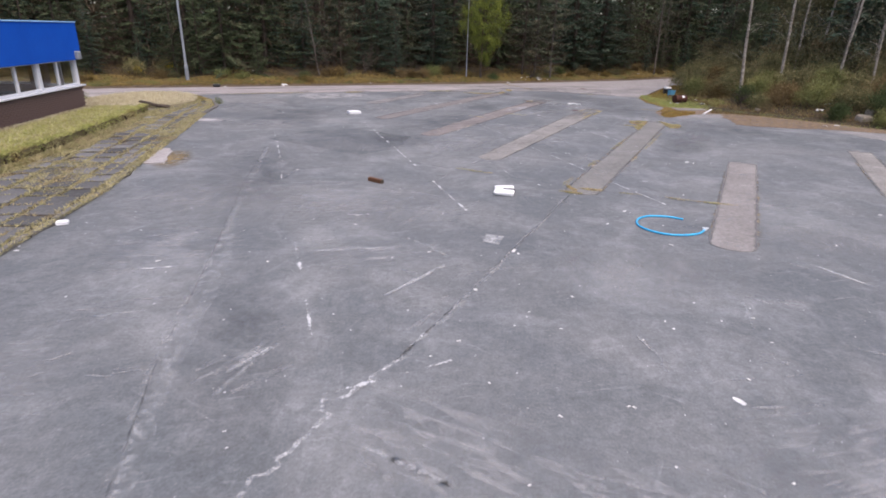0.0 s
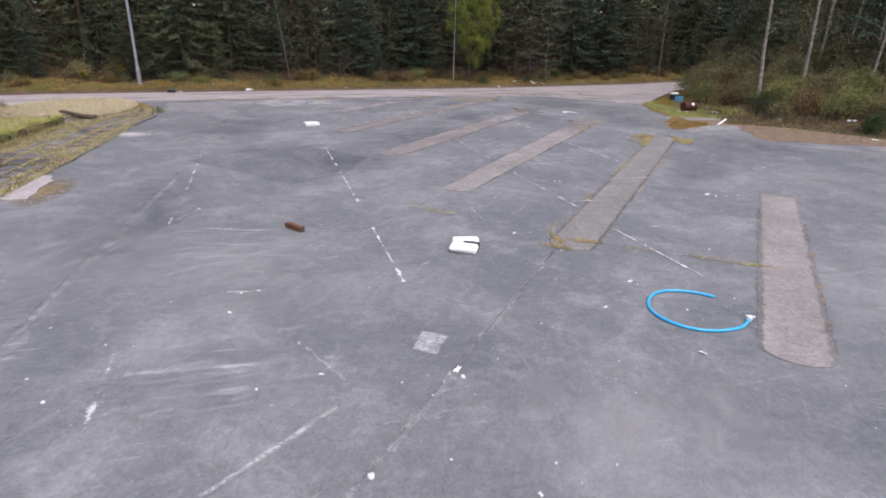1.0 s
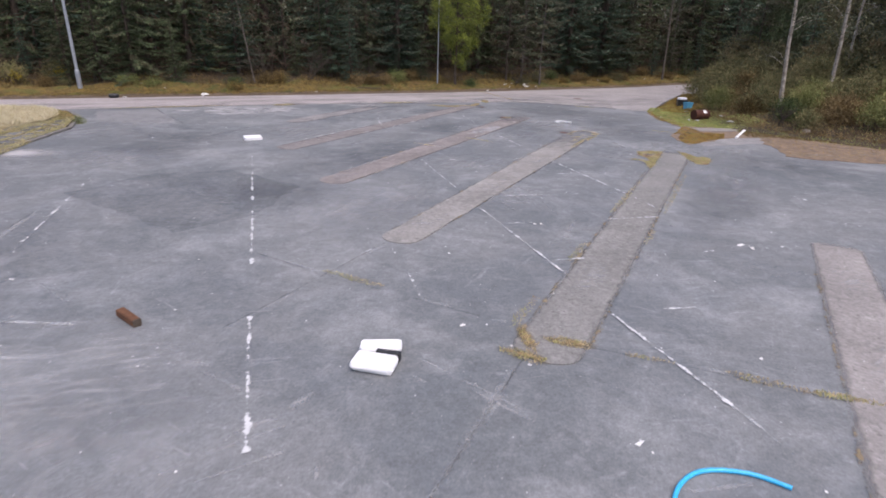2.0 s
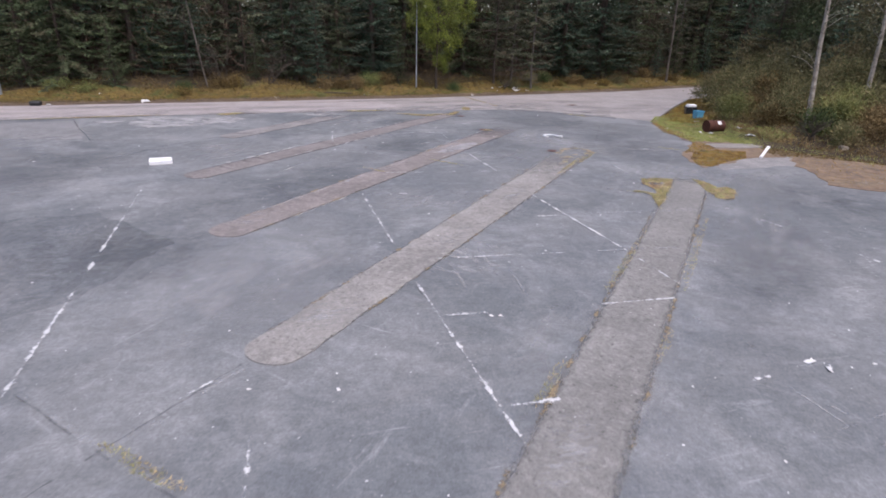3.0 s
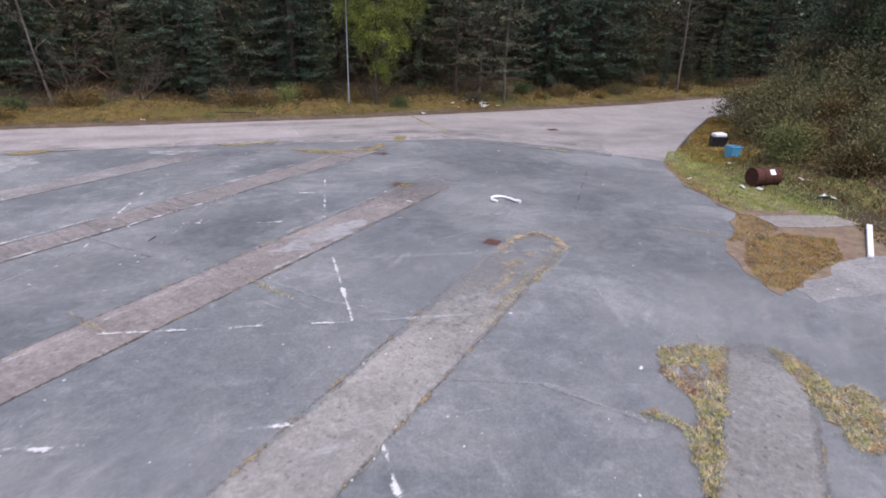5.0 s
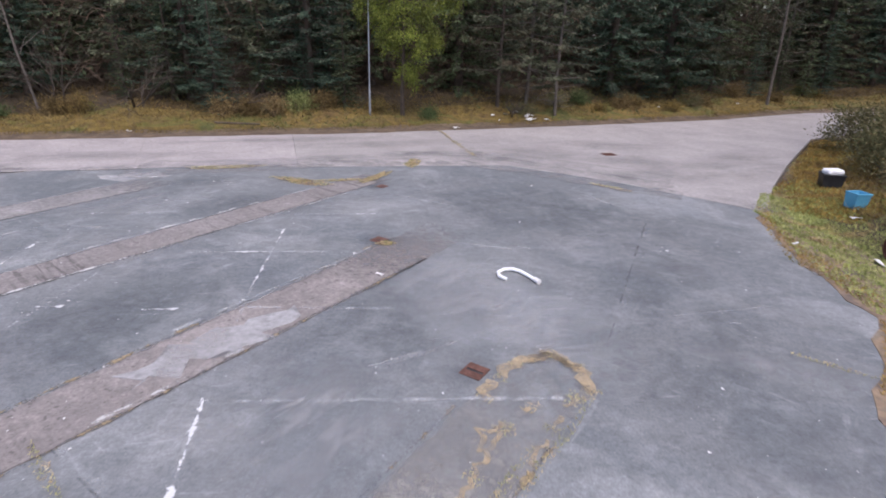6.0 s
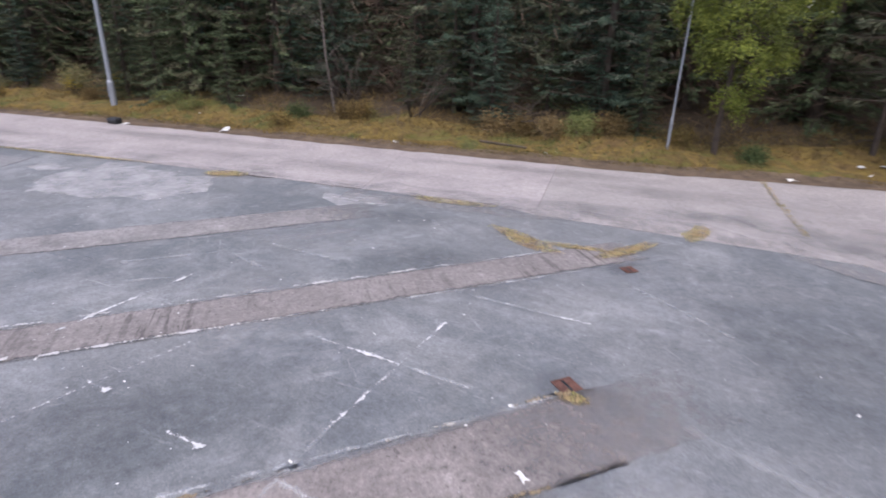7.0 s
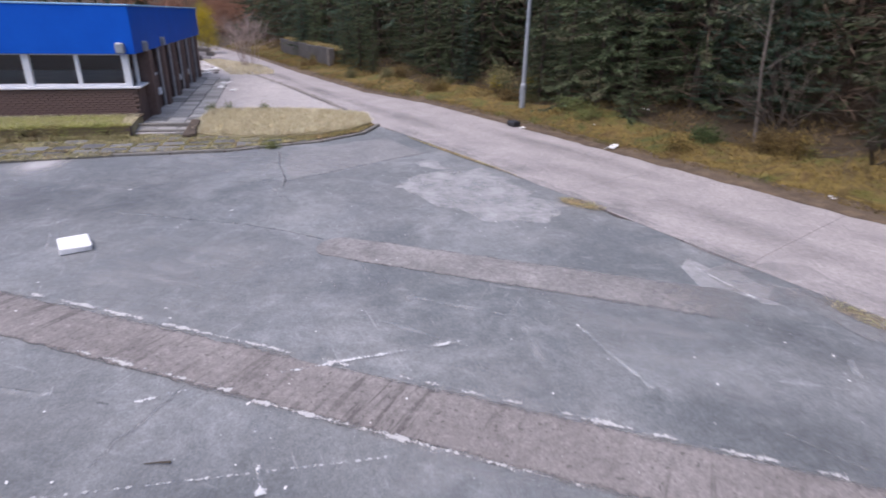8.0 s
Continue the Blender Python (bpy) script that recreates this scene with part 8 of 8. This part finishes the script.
spots, rg = right_spots(12000, -0.3, 1.0, 18, 31.6, 38.0)
spots[:, 2] = np.maximum(spots[:, 2], 0.0)
tagged(finish("green_grass", quads_mesh("green_grass", blades(spots, 0.06, 0.012, rg, 1.0)), M_CORNER), "short green grass creeping over the asphalt's edge", "grass", kind="stuff")
bm = bmesh.new()
box(bm, (-0.75, -0.07, 0.0), (0.75, 0.07, 0.05), 0.012, pose(-0.7, 43.05, float(ground_height(np.array(-0.7), np.array(43.05))) + 0.06, 0, 2, 14))
tagged(part("old_plank", bm, M_OLDWOOD), "grey weathered plank lying on the verge", "plank")
for k, (x, y, r) in enumerate(((-0.6, 44.3, 0.5), (0.1, 44.4, 0.6), (0.9, 44.9, 0.6), (1.6, 45.3, 0.5), (-1.6, 43.9, 0.5))):
    bush(x, y, r, r * 0.8, 0.45, 380 + k, (M_FERN, M_TANFERN, M_GREEN)[k % 3], "bracken_clump", "red-brown dying bracken with green weeds", 14, 0.8)
for x, y in ((-13.0, 39.6), (-12.4, 39.3), (-13.5, 39.3), (-11.9, 39.7)):
    bush(x, y, 0.5, 0.35, 0.35, 330 + int(x * -10), M_GREEN, "green_weed", "low green nettles on the roadside bank", 6, 0.6)
for i, (x, y, r, h) in enumerate(((-74, 12, 3.4, 4.0), (-76, 18, 3.6, 4.6), (-78, 24, 3.6, 4.4), (-70, 8, 3.0, 3.6), (-82, 14, 4.0, 5.0), (-84, 22, 4.0, 5.2), (-66, 5, 3.0, 3.4), (-80, 6, 4.0, 5.0))):
    bush(x, y, r, r, h, 350 + i, M_RUSTTHICKET, "bare_thicket", "rust-brown autumn thicket at the end of the road", 90, 2.2)
bush(-50.0, 20.2, 1.5, 1.5, 3.6, 370, M_GORSE, "gorse_bush", "tall gorse behind the yard", 60, 1.4)
bush(-49.9, 20.5, 0.9, 0.9, 1.5, 371, M_GORSEFLOWER, "gorse_flowers", "yellow gorse in flower behind the yard", 12, 1.2).location.z += 2.4
rng = random.Random(92)
for k in range(14):
    x, y, r = rng.uniform(-35.5, -28.0), 0, rng.uniform(0.08, 0.3)
    y = 23.75 - 0.05 * (x + 31) + rng.gauss(0, 0.35)
    tagged(part("rubbish", rounded_block((-r, -0.6 * r, 0.0), (r, 0.6 * r, 0.35 * r), 0.1 * r, 480 + k, pose(x, y, 0.06, 0, 0, 47 * k)), M_LITTER if k % 2 else M_STONE), "pale rubbish dumped in the yard", "rubbish")
rubble = tagged(empty("rubble_wall"), "pale grey rubble wall at the back of the yard", "wall", kind="structure")
rng = random.Random(91)
for i in range(16):
    for j in range(3):
        part("stone", rounded_block((-0.3, -0.2, 0.0), (0.3, 0.2, 0.3), 0.06, 400 + i * 3 + j, pose(-41.8 + rng.uniform(-0.06, 0.06), 13.0 + i * 0.6 + (j % 2) * 0.3, 0.05 + j * 0.28, 0, 0, 90 + rng.uniform(-8, 8))), M_STONE if (i + j) % 3 else M_YARD, rubble)
grass_area("yard_grass", [(-30.0, 25.4), (-33.5, 24.4), (-41.0, 21.8), (-42.0, 22.8), (-38.5, 25.4), (-36.4, 26.6), (-33.0, 27.6), (-30.6, 27.8)], 5000, 0.16, 0.03, M_STRAWGREEN, "rough grass round a bare shrub in the yard", 58, 0.06, 0.7)
part("dark_crack", ribbon([(0.99, 29.38), (1.37, 29.15), (1.64, 29.0), (2.03, 28.82), (2.4, 28.55)], 0.035, 0.0222, rng, 0.012, 0.85, 0.1), M_SEAM, car_park, "crack with brown dirt")
part("pale_mark", ribbon([(1.69, 36.64), (2.0, 36.45)], 0.08, 0.0222, rng, 0.01, 1.0, 0.1), M_PAINT_FAINT, car_park, "short scraped line")
twig = part("twig", tube([(2.05, 29.26, 0.012), (2.06, 29.36, 0.02), (2.08, 29.48, 0.025)], [0.004, 0.007, 0.012], 5), M_DEADWOOD)
tagged(twig, "small dark twig lying on the asphalt", "twig")
rng = random.Random(95)
for k, p in enumerate(resample(ASPHALT_ROAD, 1.9, 0.2, rng, closed=False)):
    out = rng.uniform(-0.1, 0.4) + (rng.uniform(0.1, 0.8) if p.x > 5.0 else 0.0)
    stain(p.x - 0.3 * out, p.y + 0.9 * out, rng.uniform(1.0, 1.6), rng.uniform(0.35, 0.7), 22 - (45 if p.x > 7 else 0), M_ST_CRUMBS, "crumbled_edge", "grey asphalt crumbs over the concrete", 0.0256 + 0.00005 * k)
EDGE = [(12.6, 38.2), (11.3, 38.7), (8.5, 40.05), (5.9, 40.4), (2.0, 38.65), (-0.9, 37.55)]
part("crumbled_band", ribbon(EDGE, 0.9, 0.0242, rng, 0.1, 1.0, 0.4), M_BORDER, car_park, "asphalt crumbs strewn over the concrete")
part("crumbled_band", ribbon([(x + 0.15, y + 0.7) for x, y in EDGE[:4]], 1.2, 0.0246, rng, 0.15, 1.0, 0.4), M_BORDER, car_park, "asphalt crumbs strewn over the concrete")
part("dust_band", ribbon([(x, y - 0.75) for x, y in EDGE], 0.8, 0.0249, rng, 0.1, 1.0, 0.4), M_BORDERDUST, car_park, "pale dust washed onto the asphalt")
part("crumbled_band", ribbon([(-0.9, 37.4), (-4.1, 36.3), (-7.1, 35.2), (-11.0, 33.75)], 0.3, 0.0242, rng, 0.05, 0.9, 0.25), M_BORDER, car_park, "asphalt crumbs strewn over the concrete")
grass_area("kerb_grass", [(-6.75, 6.0), (-7.2, 12.7), (-8.4, 19.8), (-9.4, 25.4), (-9.72, 25.4), (-8.72, 19.8), (-7.52, 12.7), (-7.1, 6.0)], 7000, 0.10, 0.014, M_PAVEGRASS, "tan grass growing over the kerb", 69, 0.055, 1.3)
grass_area("kerb_grass", [(-10.9, 30.0), (-11.2, 30.7), (-12.1, 31.85), (-13.4, 32.45), (-13.5, 32.25), (-12.45, 31.6), (-11.7, 30.6), (-11.35, 29.6)], 1500, 0.12, 0.014, M_TUFT, "tan grass between the kerb and the island", 61, 0.04, 0.8)
grass_area("rust_grass", [(14.4, 36.8), (15.1, 38.4), (16.5, 40.7), (18.4, 43.8), (20.1, 46.5), (21.6, 45.6), (20.2, 42.4), (18.4, 40.0), (17.4, 38.0), (16.6, 36.2), (15.4, 35.6)], 24000, 0.12, 0.016, M_RUSTMOSS, "rust-coloured grass between the road and the gorse", 70, None, 0.9)
grass_area("corner_grass", [(13.5, 31.6), (13.45, 33.6), (13.85, 35.9), (15.0, 38.0), (15.6, 37.5), (14.6, 34.5), (14.5, 31.7)], 7000, 0.07, 0.012, M_CORNER, "short yellow-green grass over the asphalt's edge", 62, 0.008, 1.0)
grass_area("dry_grass", [(12.3, 29.6), (12.8, 30.3), (13.15, 30.9), (13.45, 31.5), (13.8, 31.3), (13.8, 30.5), (13.2, 29.9)], 1500, 0.05, 0.012, M_RUSTMOSS, "brown dry moss at the asphalt's edge", 63, 0.008, 1.2)
for k, (s, c, rx, ry) in enumerate(((11.6, 0.24, 0.28, 0.5), (13.2, 0.15, 0.3, 0.6), (15.4, 0.32, 0.28, 0.8), (18.2, 0.2, 0.3, 0.7), (17.2, -6.9, 0.35, 0.9), (20.6, -6.8, 0.35, 1.1), (24.0, -7.0, 0.3, 0.9), (16.2, -3.4, 0.32, 0.9), (19.6, -10.6, 0.35, 0.8))):
    x, y = strip_point(s, c)
    stain(x, y, rx, ry, -30, M_ST_SCUFF, "bleached_patch", "bleached patch on a concrete strip", 0.0212 + 0.0001 * k)
ROAD_CRACK = [(6.13, 44.73), (6.82, 42.68), (7.58, 40.63)]
part("road_crack", ribbon(ROAD_CRACK, 0.06, 0.0238, rng, 0.02, 0.9, 0.2), M_OLDSLAB, road, "dirty crack across the concrete")
grass_area("weeds", [(x + dx, y) for (x, y), dx in zip(ROAD_CRACK + ROAD_CRACK[::-1], (-0.07,) * 3 + (0.07,) * 3)], 420, 0.05, 0.014, M_TUFT, "dry grass in a crack of the road", 64, 0.012, 0.9)
tagged(part("iron_cover", box(bmesh.new(), (-0.2, -0.17, 0.0), (0.2, 0.17, 0.012), 0.004, pose(11.67, 41.83, 0.012, 0, 0, 20)), M_RUST), "rusty iron cover set in the concrete road", "manhole cover")
